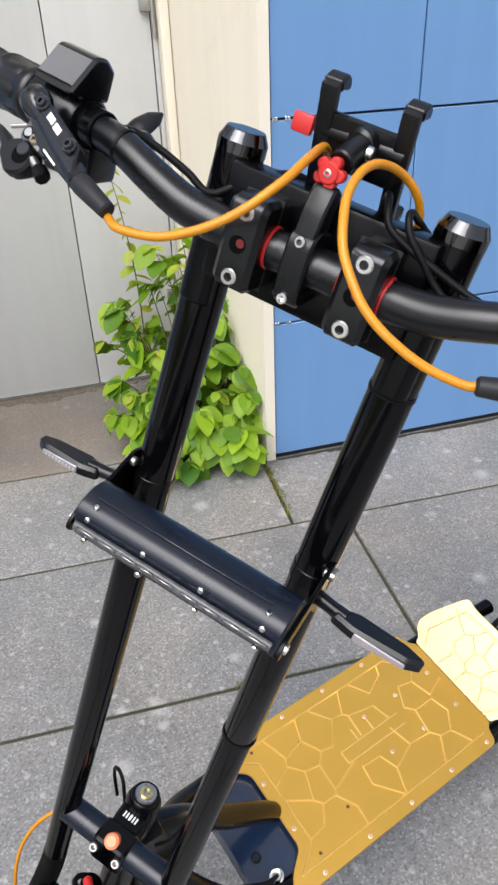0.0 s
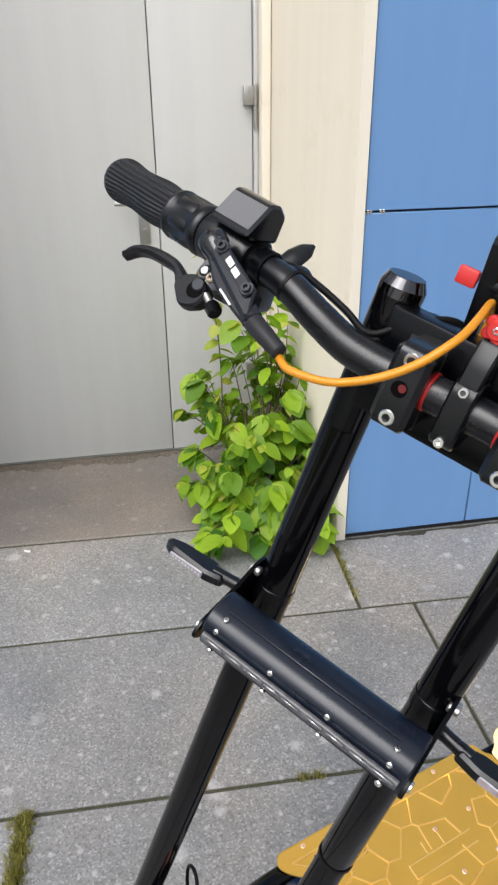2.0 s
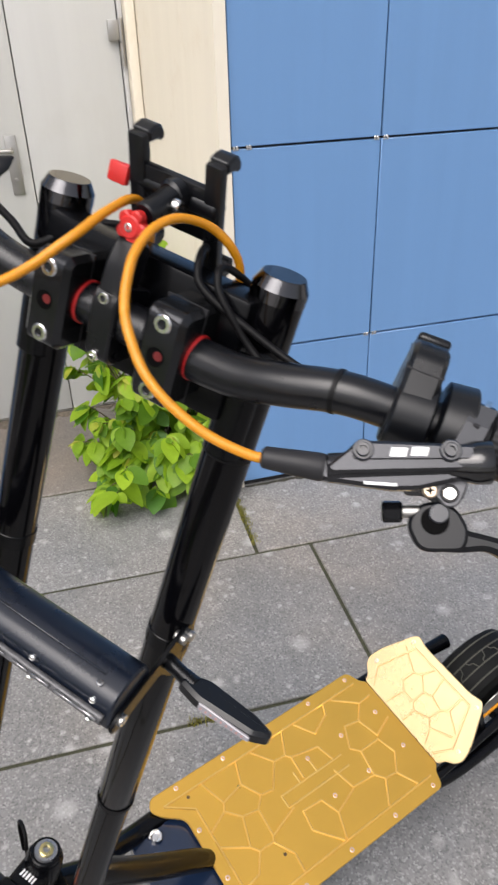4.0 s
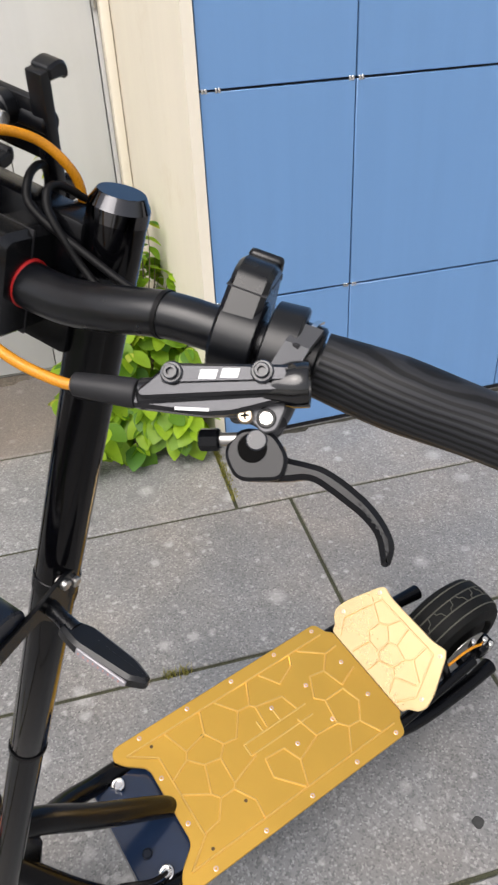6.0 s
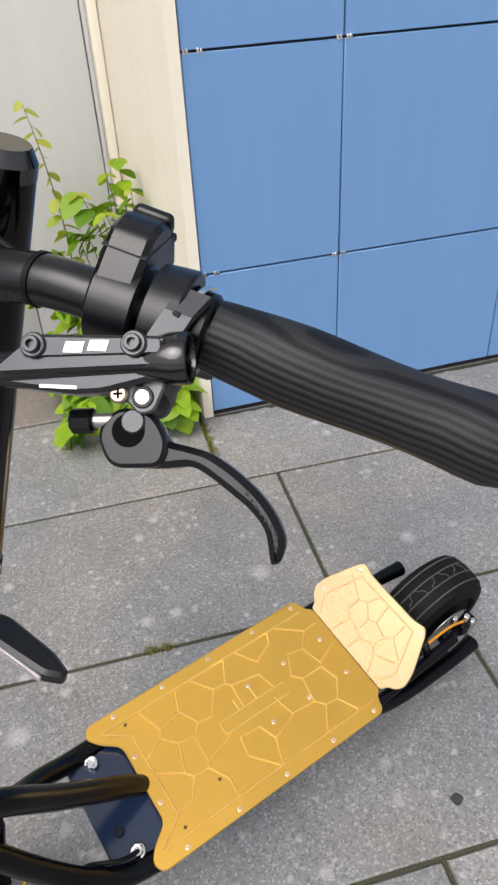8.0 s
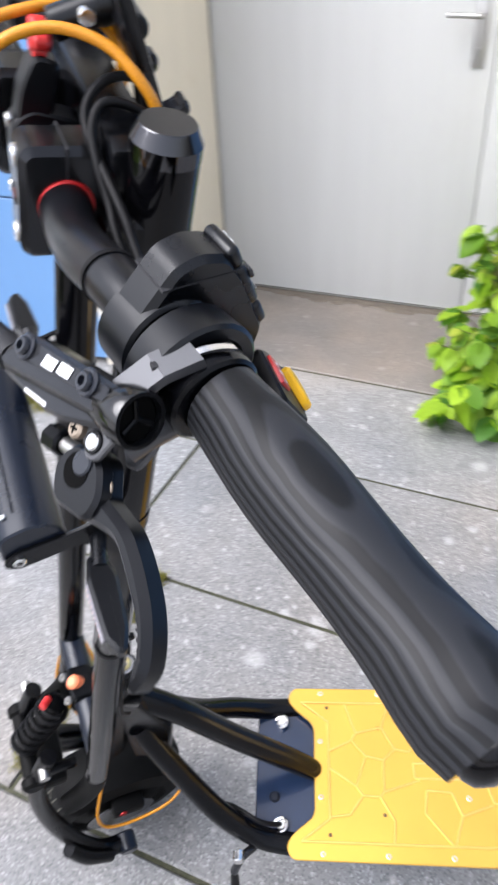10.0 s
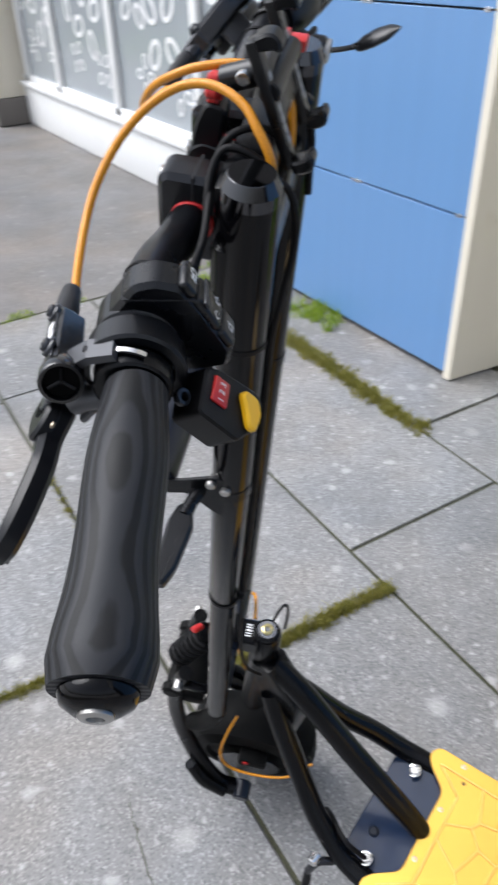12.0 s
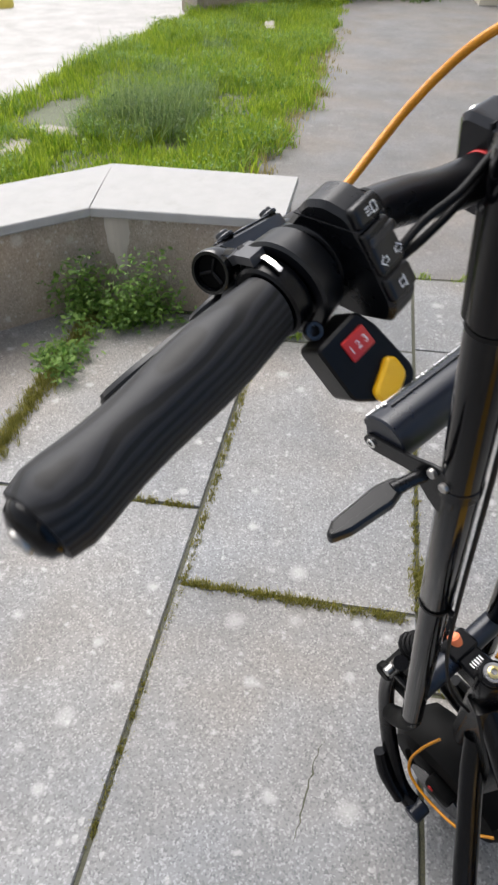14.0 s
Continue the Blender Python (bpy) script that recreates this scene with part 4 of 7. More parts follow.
# grips
def grip(s, x0, x1, ribs):
    bm = B()
    slim = 1.0 if ribs else 0.84
    a, b = Vector((XC + s * 0.214, -0.0238, 0.024)), Vector((XC + s * 0.350, 0.0055, 0.025))
    k = 14
    t0, t1 = (x0 - 0.214) / 0.136, (x1 - 0.214) / 0.136
    lift = Vector((0, 0.0015, 0)) if s > 0 else Vector()
    prof = [0.0163, 0.0171, 0.0178, 0.0184, 0.0187, 0.0185, 0.0180, 0.0175, 0.0171, 0.0170, 0.0172, 0.0178, 0.0187, 0.0190, 0.0168]
    x, y, z = basis(b - a)
    rings = []
    seg = 144 if ribs else 48
    for i in range(k * 2 + 1):
        f = i / (k * 2)
        q = f * k
        j = min(int(q), k - 1)
        r = prof[j] + (prof[j + 1] - prof[j]) * (q - j)
        c = a.lerp(b, t0 + (t1 - t0) * f) + lift
        ring = []
        for n in range(seg):
            w = 2 * math.pi * n / seg
            rr = r * (1 + 0.03 * math.cos(2 * w))
            if ribs:
                rr = 0.985 * rr + 0.0004 * math.cos(36 * w)
            ring.append(bm.verts.new(c + (x * math.cos(w) * (slim + (1 - slim) * f) + y * math.sin(w)) * rr))
        rings.append(ring)
    for p, q in zip(rings, rings[1:]):
        for n in range(seg):
            bm.faces.new((p[n], p[(n + 1) % seg], q[(n + 1) % seg], q[n]))
    bm.faces.new(rings[0][::-1])
    bm.faces.new(rings[-1])
    g = fpart("grip", bm, GRIP, None, "black and grey layered handlebar grip", 50)
    bm = B()
    e = a.lerp(b, t1) + lift
    d = (b - a).normalized()
    lathe(bm, e - d * 0.002, e + d * 0.0075, [(0, 0.0135), (0.35, 0.0140), (0.7, 0.0125), (1, 0.0080)], 28)
    plug = fpart("end_plug", bm, GLOSS, g, "glossy black end plug")
    bm = B()
    bolt(bm, e + d * 0.0072, d, 0.0062, 0.002, 16)
    fpart("plug_bolt", bm, DULLSTEEL, plug)
    return g


grip(1, 0.216, 0.3445, False)
grip(-1, 0.266, 0.346, True)
bm = B()
sleeve_a, sleeve_d = Vector((XC - 0.226, -0.0214, 0.0241)), Vector((-0.136, 0.0293, 0.001)).normalized()
lathe(bm, sleeve_a, sleeve_a + sleeve_d * 0.041, [(0, 0.0178), (0.05, 0.0196), (0.16, 0.0200), (0.2, 0.0190), (0.86, 0.0188), (0.9, 0.0198), (0.97, 0.0194), (1, 0.0165)], 36)
sleeve = fpart("throttle_sleeve", bm, PLASTIC, None, "black sleeve with raised panels beside the grip")
x, y, z = basis(sleeve_d)
for k in range(7):
    bm = B()
    rows = []
    for f in (0.010, 0.012, 0.030, 0.032):
        for q in range(5):
            w = 2 * math.pi * (k + (q - 2) * 0.16) / 7
            h = 0.0197 if f in (0.012, 0.030) and q in (1, 2, 3) else 0.0186
            rows.append(bm.verts.new(sleeve_a + sleeve_d * f + (x * math.cos(w) + y * math.sin(w)) * h))
    for u in range(3):
        for q in range(4):
            bm.faces.new((rows[u * 5 + q], rows[u * 5 + q + 1], rows[u * 5 + q + 6], rows[u * 5 + q + 5]))
    fpart("raised_panel", bm, PLASTIC, sleeve)


# hydraulic brake levers: a runs along the cylinder, v down to the blade, w towards the front
def brake(M, label, reach=0.0):
    def at(a, v, w):
        return M @ Vector((a, v, w))

    def dirn(a, v, w):
        return (M.to_3x3() @ Vector((a, v, w))).normalized()

    front = dirn(0, 0, 1)
    bm = B()
    prism(bm, rounded([(0.0, -0.0047), (0.072, 0.0), (0.072, 0.0071), (0.046, 0.0122), (0.034, 0.0122), (0.0, 0.0063)], 0.003, 4), -0.007, 0.0035, bevel=0.0018, m=M)
    rod(bm, at(0.004, 0.0005, -0.001), at(0.073, 0.0, -0.001), 0.0072, 24, 0.001)
    body = fpart("brake_lever", bm, GREYMETAL, None, label)
    bm = B()
    prism(bm, rounded([(0.004, 0.0005), (0.0148, -0.0075), (0.0185, -0.0112), (0.0724, -0.0072), (0.0722, 0.0045), (0.006, 0.004)], 0.002, 4), -0.0065, 0.0075, bevel=0.0014, m=M)
    res = fpart("reservoir", bm, GREYMETAL, body)
    bm = B()
    prism(bm, rounded([(0.0165, -0.0072), (0.0192, -0.0098), (0.0705, -0.0060), (0.0705, -0.0005), (0.0165, -0.0020)], 0.0015, 3), 0.0077, 0.0088, bevel=0.0004, m=M)
    lid = fpart("reservoir_lid", bm, GREYMETAL, res)
    for a, v in ((0.0211, -0.0062), (0.0603, -0.0045)):
        bm = B()
        rod(bm, at(a, v, 0.0080), at(a, v, 0.0102), 0.0050, 20, 0.0006)
        bolt(bm, at(a, v, 0.0102), front, 0.0034, 0.0020, 16)
        fpart("lid_screw", bm, SCREWBLUE, lid)
    # plain slanted bars and a thin strip where the maker's marks stand
    for a in (0.034, 0.0435):
        bm = B()
        prism(bm, [(a, -0.0068), (a + 0.0075, -0.0063), (a + 0.0062, -0.0022), (a - 0.0013, -0.0027)], 0.0090, 0.0092, m=M)
        fpart("printed_mark", bm, WHITEINK, lid)
    bm = B()
    prism(bm, [(0.021, 0.0078), (0.036, 0.0092), (0.036, 0.0106), (0.021, 0.0092)], 0.0036, 0.0038, m=M)
    fpart("printed_mark", bm, WHITEINK, body)
    bm = B()
    lathe(bm, at(-0.027, -0.0058, 0.0), at(0.003, 0.0005, 0.0), [(0, 0.0040), (0.04, 0.0054), (0.5, 0.0063), (0.93, 0.0069), (1, 0.0064)], 22)
    fpart("hose_boot", bm, BOOTGREY, body, "grey rubber hose boot")
    bm = B()
    lathe(bm, at(0.060, 0.0, -0.0005), at(0.0795, 0.0003, -0.0005), [(0, 0.0074), (0.35, 0.0088), (0.62, 0.0102), (0.97, 0.0102), (1, 0.0098), (1, 0.0084), (0.82, 0.0078)], 28)
    cap_ = fpart("piston_cap", bm, GLOSSPLASTIC, body, "flared black end with a recessed piston cap")
    bm = B()
    lathe(bm, at(0.0755, 0.0002, -0.0005), at(0.0768, 0.0002, -0.0005), [(0, 0.0077), (1, 0.0077)], 24)
    fpart("recess", bm, BORE, cap_)
    for k in range(3):
        bm = B()
        w = 2 * math.pi * k / 3 + 0.5
        p0, p1 = at(0.0770, 0.0003, -0.0005), at(0.0772, 0.0003 + 0.0070 * math.cos(w), -0.0005 + 0.0070 * math.sin(w))
        rod(bm, p0, p1, 0.0011, 8, 0.0003)
        fpart("spoke", bm, SATIN, cap_)
    # pivot bracket with pins
    bm = B()
    plate = rounded([(0.040, 0.004), (0.0646, 0.003), (0.0695, 0.0085), (0.0641, 0.0199), (0.0579, 0.0205), (0.0549, 0.0163), (0.0505, 0.0130), (0.0409, 0.0125)], 0.003, 4)
    prism(bm, plate, -0.0050, -0.0022, bevel=0.0007, m=M)
    prism(bm, plate, -0.0240, -0.0212, bevel=0.0007, m=M)
    prism(bm, rounded([(0.042, 0.003), (0.068, 0.003), (0.067, 0.011), (0.045, 0.011)], 0.003, 3), -0.0215, -0.0045, bevel=0.001, m=M)
    br = fpart("pivot_bracket", bm, BRIGHTARM, body, "polished grey pivot bracket")
    bm = B()
    rod(bm, at(0.0601, 0.0140, -0.003), at(0.0601, 0.0140, -0.0014), 0.0044, 20, 0.0004)
    fpart("pin_ring", bm, SATIN, br)
    bm = B()
    rod(bm, at(0.0601, 0.0140, -0.003), at(0.0601, 0.0140, -0.0008), 0.0032, 18, 0.0005)
    fpart("pivot_pin", bm, STEEL, br, "bright steel pivot pin")
    bm = B()
    rod(bm, at(0.0512, 0.0126, -0.0030), at(0.0512, 0.0126, 0.0008), 0.0036, 18, 0.0008)
    crs = fpart("cross_screw", bm, BROWNSTEEL, br, "brownish cross-head screw")
    for da, dv in ((0.0019, 0.0005), (0.0005, 0.0019)):
        bm = B()
        prism(bm, [(0.0512 - da, 0.0126 - dv), (0.0512 + da, 0.0126 - dv), (0.0512 + da, 0.0126 + dv), (0.0512 - da, 0.0126 + dv)], 0.0006, 0.0009, m=M)
        fpart("slot", bm, BORE, crs)
    bm = B()
    rod(bm, at(0.0645, 0.0275, -0.0120), at(0.0645, 0.0275, -0.0098), 0.0030, 16, 0.0008)
    fpart("stop_screw", bm, BROWNSTEEL, br)
    # reach adjuster
    bm = B()
    rod(bm, at(0.0290, 0.0212, -0.0085), at(0.0386, 0.0214, -0.0085), 0.0053, 8, 0.0010)
    knob = fpart("reach_knob", bm, SATIN, body)
    bm = B()
    rod(bm, at(0.0386, 0.0214, -0.0085), at(0.047, 0.0216, -0.0085), 0.0030, 12)
    fpart("knob_stem", bm, DULLSTEEL, knob)
    # blade, turned about its pivot by the reach setting
    MB = M @ pose(0.0552, 0.0228, 0) @ pose(0, 0, 0, 0, 0, reach) @ pose(-0.0552, -0.0228, 0)
    bm = B()
    prism(bm, rounded([(0.0420, 0.0250), (0.0470, 0.0400), (0.0660, 0.0412), (0.0775, 0.0402), (0.0860, 0.0465), (0.0990, 0.0575), (0.1050, 0.0655), (0.1065, 0.0790), (0.1100, 0.0785), (0.1130, 0.0700), (0.1092, 0.0600), (0.1031, 0.0512), (0.0927, 0.0415), (0.0837, 0.0352), (0.0759, 0.0328), (0.0680, 0.0308), (0.0650, 0.0265), (0.0615, 0.0190), (0.0492, 0.0166)], 0.005, 4), -0.0200, -0.0080, bevel=0.0026, m=MB)
    prism(bm, rounded([(0.0395, 0.0265), (0.0450, 0.0405), (0.0660, 0.0408), (0.0690, 0.0310), (0.0630, 0.0190), (0.0480, 0.0165)], 0.006, 4), -0.0130, -0.0052, bevel=0.0016, m=MB)
    bl = fpart("lever_blade", bm, BLADE, body, "black curved lever blade")
    bm = B()
    rod(bm, at(0.0532, 0.0262, -0.0060), at(0.0532, 0.0262, -0.0049), 0.0066, 20)
    fpart("slot", bm, BORE, bl)
    bm = B()
    rod(bm, at(0.0552, 0.0228, -0.0060), at(0.0552, 0.0228, -0.0040), 0.0048, 20, 0.0006)
    fpart("pivot_bolt", bm, SCREWBLUE, bl)
    for k in range(9):
        bm = B()
        f = k / 8
        q = (0.0985 + 0.0105 * min(1, f * 1.3), 0.052 + 0.020 * f, -0.0083)
        rod(bm, MB @ Vector(q), MB @ Vector((q[0], q[1], q[2] + 0.0003)), 0.0008, 8)
        fpart("dimple", bm, DARKGAP, bl)
    return body


LAX, LW, LV = Vector((0.8581, 0.3545, 0.3715)), Vector((0.0819, -0.8087, 0.5825)), Vector((0.5069, -0.4694, -0.7230))
LORG = LAX * 0.1072 + LV * 0.1188 + LW * 0.079
LEVER = triad(LAX, LV, LW, LORG)
MIRROR = Matrix(((-1, 0, 0, 2 * XC), (0, 1, 0, 0), (0, 0, 1, 0), (0, 0, 0, 1)))
brake(LEVER, "dark grey hydraulic brake lever beside the left grip")
brake(Matrix.Translation((0.0263, -0.0112, 0.0045)) @ MIRROR @ LEVER, "dark grey hydraulic brake lever beside the right grip", -13)


def on_bar(x, s=1):
    """Place and direction of the bar's axis at that distance from the middle."""
    pts = smooth_path(BAR, 12)
    k = min(range(1, len(pts)), key=lambda i: abs(pts[i].x - x))
    d = (pts[k] - pts[k - 1]).normalized()
    p = pts[k]
    return Vector((XC + s * p.x, p.y, p.z)), Vector((s * d.x, d.y, d.z))


# left controls: switch housing, wide collar, lever clamp band, mode switch
p, d = on_bar(0.1745)
bm = B()
lathe(bm, p - d * 0.0075, p + d * 0.0125, [(0, 0.0185), (0.06, 0.0200), (0.94, 0.0200), (1, 0.0185)], 32)
tilt = Matrix.Translation(p) @ Matrix.Rotation(math.atan2(d.y, d.x), 4, 'Z') @ Matrix.Rotation(radians(2), 4, 'X')
prism(bm, rounded([(-0.0188, -0.002), (-0.0170, 0.009), (0.0005, 0.0325), (0.0105, 0.0352), (0.0225, 0.0322), (0.0315, 0.0195), (0.0450, -0.006), (0.043, -0.017), (0.026, -0.021), (0.010, -0.0195), (-0.010, -0.017)], 0.0035, 4), -0.0085, 0.0102, axis="x", bevel=0.0024, m=tilt)
housing = fpart("switch_housing", bm, PLASTIC, None, "black plastic switch housing on the left bar")
bm = B()
prism(bm, [(-0.0050, 0.0254), (-0.0047, 0.0260), (0.0277, 0.0260), (0.0281, 0.0254)], -0.0087, 0.0104, axis="x", m=tilt)
box(bm, (-0.0088, 0.0020, -0.004), (-0.0084, 0.0026, 0.0255), 0, 1, tilt)
fpart("seam", bm, DARKGAP, housing)
# buttons lie on the slope that faces the rider
q0, q1 = Vector((0.0278, 0.0250)), Vector((0.0435, -0.004))
sl = (q1 - q0).normalized()
sn = Vector((-sl.y, sl.x))
sn = sn if sn.x > 0 else -sn
SM = tilt @ Matrix(((-1, 0, 0, 0.0012), (0, sl.x, sn.x, q0.x), (0, sl.y, sn.y, q0.y), (0, 0, 0, 1)))
for a, b in ((-0.011, -0.001), (0.0, 0.021), (0.022, 0.034)):
    bm = B()
    box(bm, (-0.0088, a, -0.003), (0.0088, b, 0.0026), 0.0024, 3, SM)
    fpart("button", bm, PLASTIC, housing, "black rocker button with white symbol")
bm = B()
box(bm, (-0.0088, 0.003, 0.0020), (0.0088, 0.0075, 0.0042), 0.001, 2, SM)
fpart("slider", bm, GREYMETAL, housing)


def symbol(bars, root, z=0.0030):
    for a, b, c, e in bars:
        bm = B()
        box(bm, (min(a, c), min(b, e), z), (max(a, c), max(b, e), z + 0.0002), 0, 1, SM)
        fpart("symbol", bm, WHITEINK, root)


symbol([(-0.0030, -0.0078, 0.0, -0.0073), (-0.0030, -0.0064, 0.0, -0.0059), (-0.0030, -0.0050, 0.0, -0.0045), (0.0007, -0.0085, 0.0012, -0.0038), (0.0007, -0.0085, 0.0036, -0.0080), (0.0007, -0.0043, 0.0036, -0.0038), (0.0035, -0.0080, 0.0040, -0.0043)], housing)
for sx in (-1, 1):
    bm = B()
    cx = sx * 0.0047
    arrow_ = [(3.0, 0.0), (0.0, 2.6), (0.0, 1.25), (-2.2, 1.25), (-2.2, -1.25), (0.0, -1.25), (0.0, -2.6)]
    prism(bm, [(cx + sx * u * 0.001, 0.0150 + v * 0.001) for u, v in arrow_], 0.003, 0.0032, m=SM)
    arrow = fpart("arrow_symbol", bm, WHITEINK, housing, "white outlined turn arrow")
    bm = B()
    prism(bm, [(cx + sx * (u * 0.66 + 0.1) * 0.001, 0.0150 + v * 0.00062) for u, v in arrow_], 0.0032, 0.0034, m=SM)
    fpart("arrow_inside", bm, PLASTIC, arrow)
symbol([(-0.0030, 0.0262, 0.0006, 0.0267), (-0.0030, 0.0293, 0.0006, 0.0298), (0.0006, 0.0252, 0.0012, 0.0308), (-0.0030, 0.0262, -0.0025, 0.0298)], housing)

p, d = on_bar(0.193)
bm = B()
lathe(bm, p - d * 0.0050, p + d * 0.0105, [(0, 0.0205), (0.06, 0.0226), (0.92, 0.0240), (1, 0.0226), (1, 0.0185), (0.7, 0.0170)], 34)
fpart("control_collar", bm, PLASTIC, None, "wide black plastic collar")
p, d = on_bar(0.209)
bm = B()
lathe(bm, p - d * 0.005, p + d * 0.006, [(0, 0.0165), (0.1, 0.0178), (0.9, 0.0178), (1, 0.0165)], 26)
clampb = fpart("lever_clamp", bm, SATIN, None, "black lever clamp with bright band")
bm = B()
for q0, q1 in (((-0.0070, 0.0188), (-0.0195, 0.0135)), ((-0.0190, 0.0139), (-0.0300, 0.0040))):
    u, v = Vector((0, *q0)), Vector((0, *q1))
    t_ = (v - u).normalized()
    n_ = d.cross(t_).normalized()
    ring = [[bm.verts.new(p + o + d * (w * 0.0056) + n_ * (h * 0.0022)) for w, h in ((-1, -1), (1, -1), (1, 1), (-1, 1))] for o in (u, v)]
    for i in range(4):
        bm.faces.new((ring[0][i], ring[0][(i + 1) % 4], ring[1][(i + 1) % 4], ring[1][i]))
    bm.faces.new(ring[0][::-1])
    bm.faces.new(ring[1])
sweep(bm, [p + Vector((0.001, -0.012, -0.012)), p + Vector((0.003, -0.022, -0.014)), LEVER @ Vector((0.062, 0.012, -0.014))], [0.006, 0.0065, 0.007], 10, 4)
arm_ = fpart("clamp_arm", bm, BRIGHTARM, clampb, "polished grey clamp arm")
bm = B()
box(bm, (p.x - 0.0016, p.y - 0.0218, p.z + 0.0118), (p.x + 0.0016, p.y - 0.0180, p.z + 0.0158), 0.0003, 1)
fpart("slot", bm, DARKGAP, arm_)
bm = B()
seg = 14
x, y, z = basis(d)
for i in range(seg):
    w0 = radians(70 + i * 9)
    w1 = radians(70 + (i + 1) * 9)
    vs = []
    for w, r in ((w0, 0.0190), (w1, 0.0190)):
        for o in (-0.0013, 0.0013):
            vs.append(bm.verts.new(p + d * o + (Vector((0, 1, 0)) * math.cos(w) + Vector((0, 0, 1)) * math.sin(w)) * r))
    bm.faces.new((vs[0], vs[1], vs[3], vs[2]))
bmesh.ops.remove_doubles(bm, verts=bm.verts, dist=1e-5)
got = bmesh.ops.extrude_face_region(bm, geom=list(bm.faces))
for v in [g for g in got["geom"] if isinstance(g, bmesh.types.BMVert)]:
    o = v.co - p
    o -= d * o.dot(d)
    v.co += o.normalized() * 0.0012
fpart("band", bm, STEEL, clampb, "bright polished clamp band")
bm = B()
bolt(bm, (0.2102, -0.0045, 0.0155), (0.15, 0.75, 0.65), 0.0045, 0.003, 16)
fpart("clamp_screw", bm, GREYMETAL, clampb)

# mode switch pod: faces the rider
pz = Vector((0.05, 0.78, 0.62)).normalized()
px = Vector((-0.973, -0.0855, 0.186))
px = (px - pz * px.dot(pz)).normalized()
py = pz.cross(px)
PODM = Matrix(((px.x, py.x, pz.x, 0.199), (px.y, py.y, pz.y, 0.0115), (px.z, py.z, pz.z, 0.0115), (0, 0, 0, 1)))
bm = B()
prism(bm, rounded([(-0.0165, 0.0105), (-0.0175, -0.018), (-0.008, -0.027), (0.0105, -0.0332), (0.0148, -0.0270), (0.0122, 0.0), (0.0085, 0.011)], 0.003, 4), -0.019, 0.0, bevel=0.0012, m=PODM)
pod = fpart("mode_switch", bm, PODBLACK, None, "black switch pod with red slider and yellow button")
bm = B()
box(bm, (-0.0067, -0.0052, -0.001), (0.0067, 0.0052, 0.0014), 0.0008, 2, PODM)
redsw = fpart("red_switch", bm, REDPLASTIC, pod, "red switch numbered one two three")
bm = B()
prism(bm, rounded([(-0.0092, -0.0266), (0.0012, -0.0292), (0.0092, -0.0250), (0.0092, -0.0158), (0.0056, -0.0128), (0.0020, -0.0152), (-0.0036, -0.0182), (-0.0090, -0.0208)], 0.0030, 4), -0.001, 0.0036, bevel=0.0012, m=PODM)
fpart("yellow_button", bm, YELLOW, pod, "yellow push button")
txt = bpy.data.curves.new("digits", 'FONT')
txt.body = "1 2 3"
txt.size = 0.0052
txt.extrude = 0.0001
tob = new("digits", txt)
dg = bpy.context.evaluated_depsgraph_get()
tme = bpy.data.meshes.new_from_object(tob.evaluated_get(dg))
bpy.data.objects.remove(tob)
tme.materials.clear()
tme.materials.append(WHITEINK)
tm = new("digits", tme)
tm.parent = redsw
tm.matrix_local = PODM @ pose(-0.0057, -0.0018, 0.0015)

# right controls: band, hood with display, thumb paddle
p, d = on_bar(0.190, -1)
bm = B()
lathe(bm, p - d * 0.016, p + d * 0.0355, [(0, 0.0155), (0.06, 0.0180), (0.55, 0.0185), (0.6, 0.0196), (0.95, 0.0192), (1, 0.017)], 28)
ctl = fpart("throttle_housing", bm, PLASTIC, None, "black throttle and display housing on the right bar")
bm = B()
HM = Matrix.Translation(p) @ Matrix.Rotation(math.atan2(d.y, d.x) + math.pi, 4, 'Z')
prism(bm, rounded([(-0.0120, 0.0150), (-0.0215, 0.0180), (-0.0205, 0.0212), (-0.0045, 0.0415), (0.005, 0.0415), (0.0130, 0.034), (0.0110, 0.0150)], 0.0025, 3), -0.0215, 0.0195, axis="x", bevel=0.002, m=HM)
hood = fpart("display_hood", bm, GLOSSPLASTIC, ctl, "square black hood over the display")
bm = B()
prism(bm, [(-0.0188, 0.0226), (-0.0060, 0.0390), (-0.0066, 0.0395), (-0.0194, 0.0231)], -0.0195, 0.0175, axis="x", bevel=0.0002, m=HM)
fpart("display_screen", bm, SCREEN, hood, "satin grey front cover of the display")
bm = B()
lathe(bm, p - d * 0.022, p - d * 0.032, [(0, 0.0135), (0.9, 0.0135), (1, 0.0125)], 22)
fpart("lever_band", bm, SATIN, ctl)
bm = B()
sweep(bm, [(-0.162, 0.008, 0.012), (-0.176, 0.018, 0.008), (-0.1876, 0.0286, 0.0067), (-0.186, 0.036, 0.011), (-0.183, 0.045, 0.018), (-0.180, 0.055, 0.025), (-0.1777, 0.0621, 0.0299)], [0.004, 0.0035, 0.0035, 0.0080, 0.0095, 0.0075, 0.0015], 14, 5, flat=(1.0, 0.45))
fpart("thumb_paddle", bm, PLASTIC, ctl, "flat leaf-shaped black thumb paddle")
bm = B()
rod(bm, (-0.1555, -0.014, 0.0165), (-0.1540, 0.010, 0.0150), 0.0100, 24, 0.002)
knob_ = fpart("throttle_drum", bm, PLASTIC, ctl)
bm = B()
bolt(bm, (-0.1540, 0.010, 0.0150), (0.05, 1, -0.05), 0.0088, 0.003, 22)
fpart("drum_cap", bm, DULLSTEEL, knob_, "round steel cap of the throttle")
bm = B()
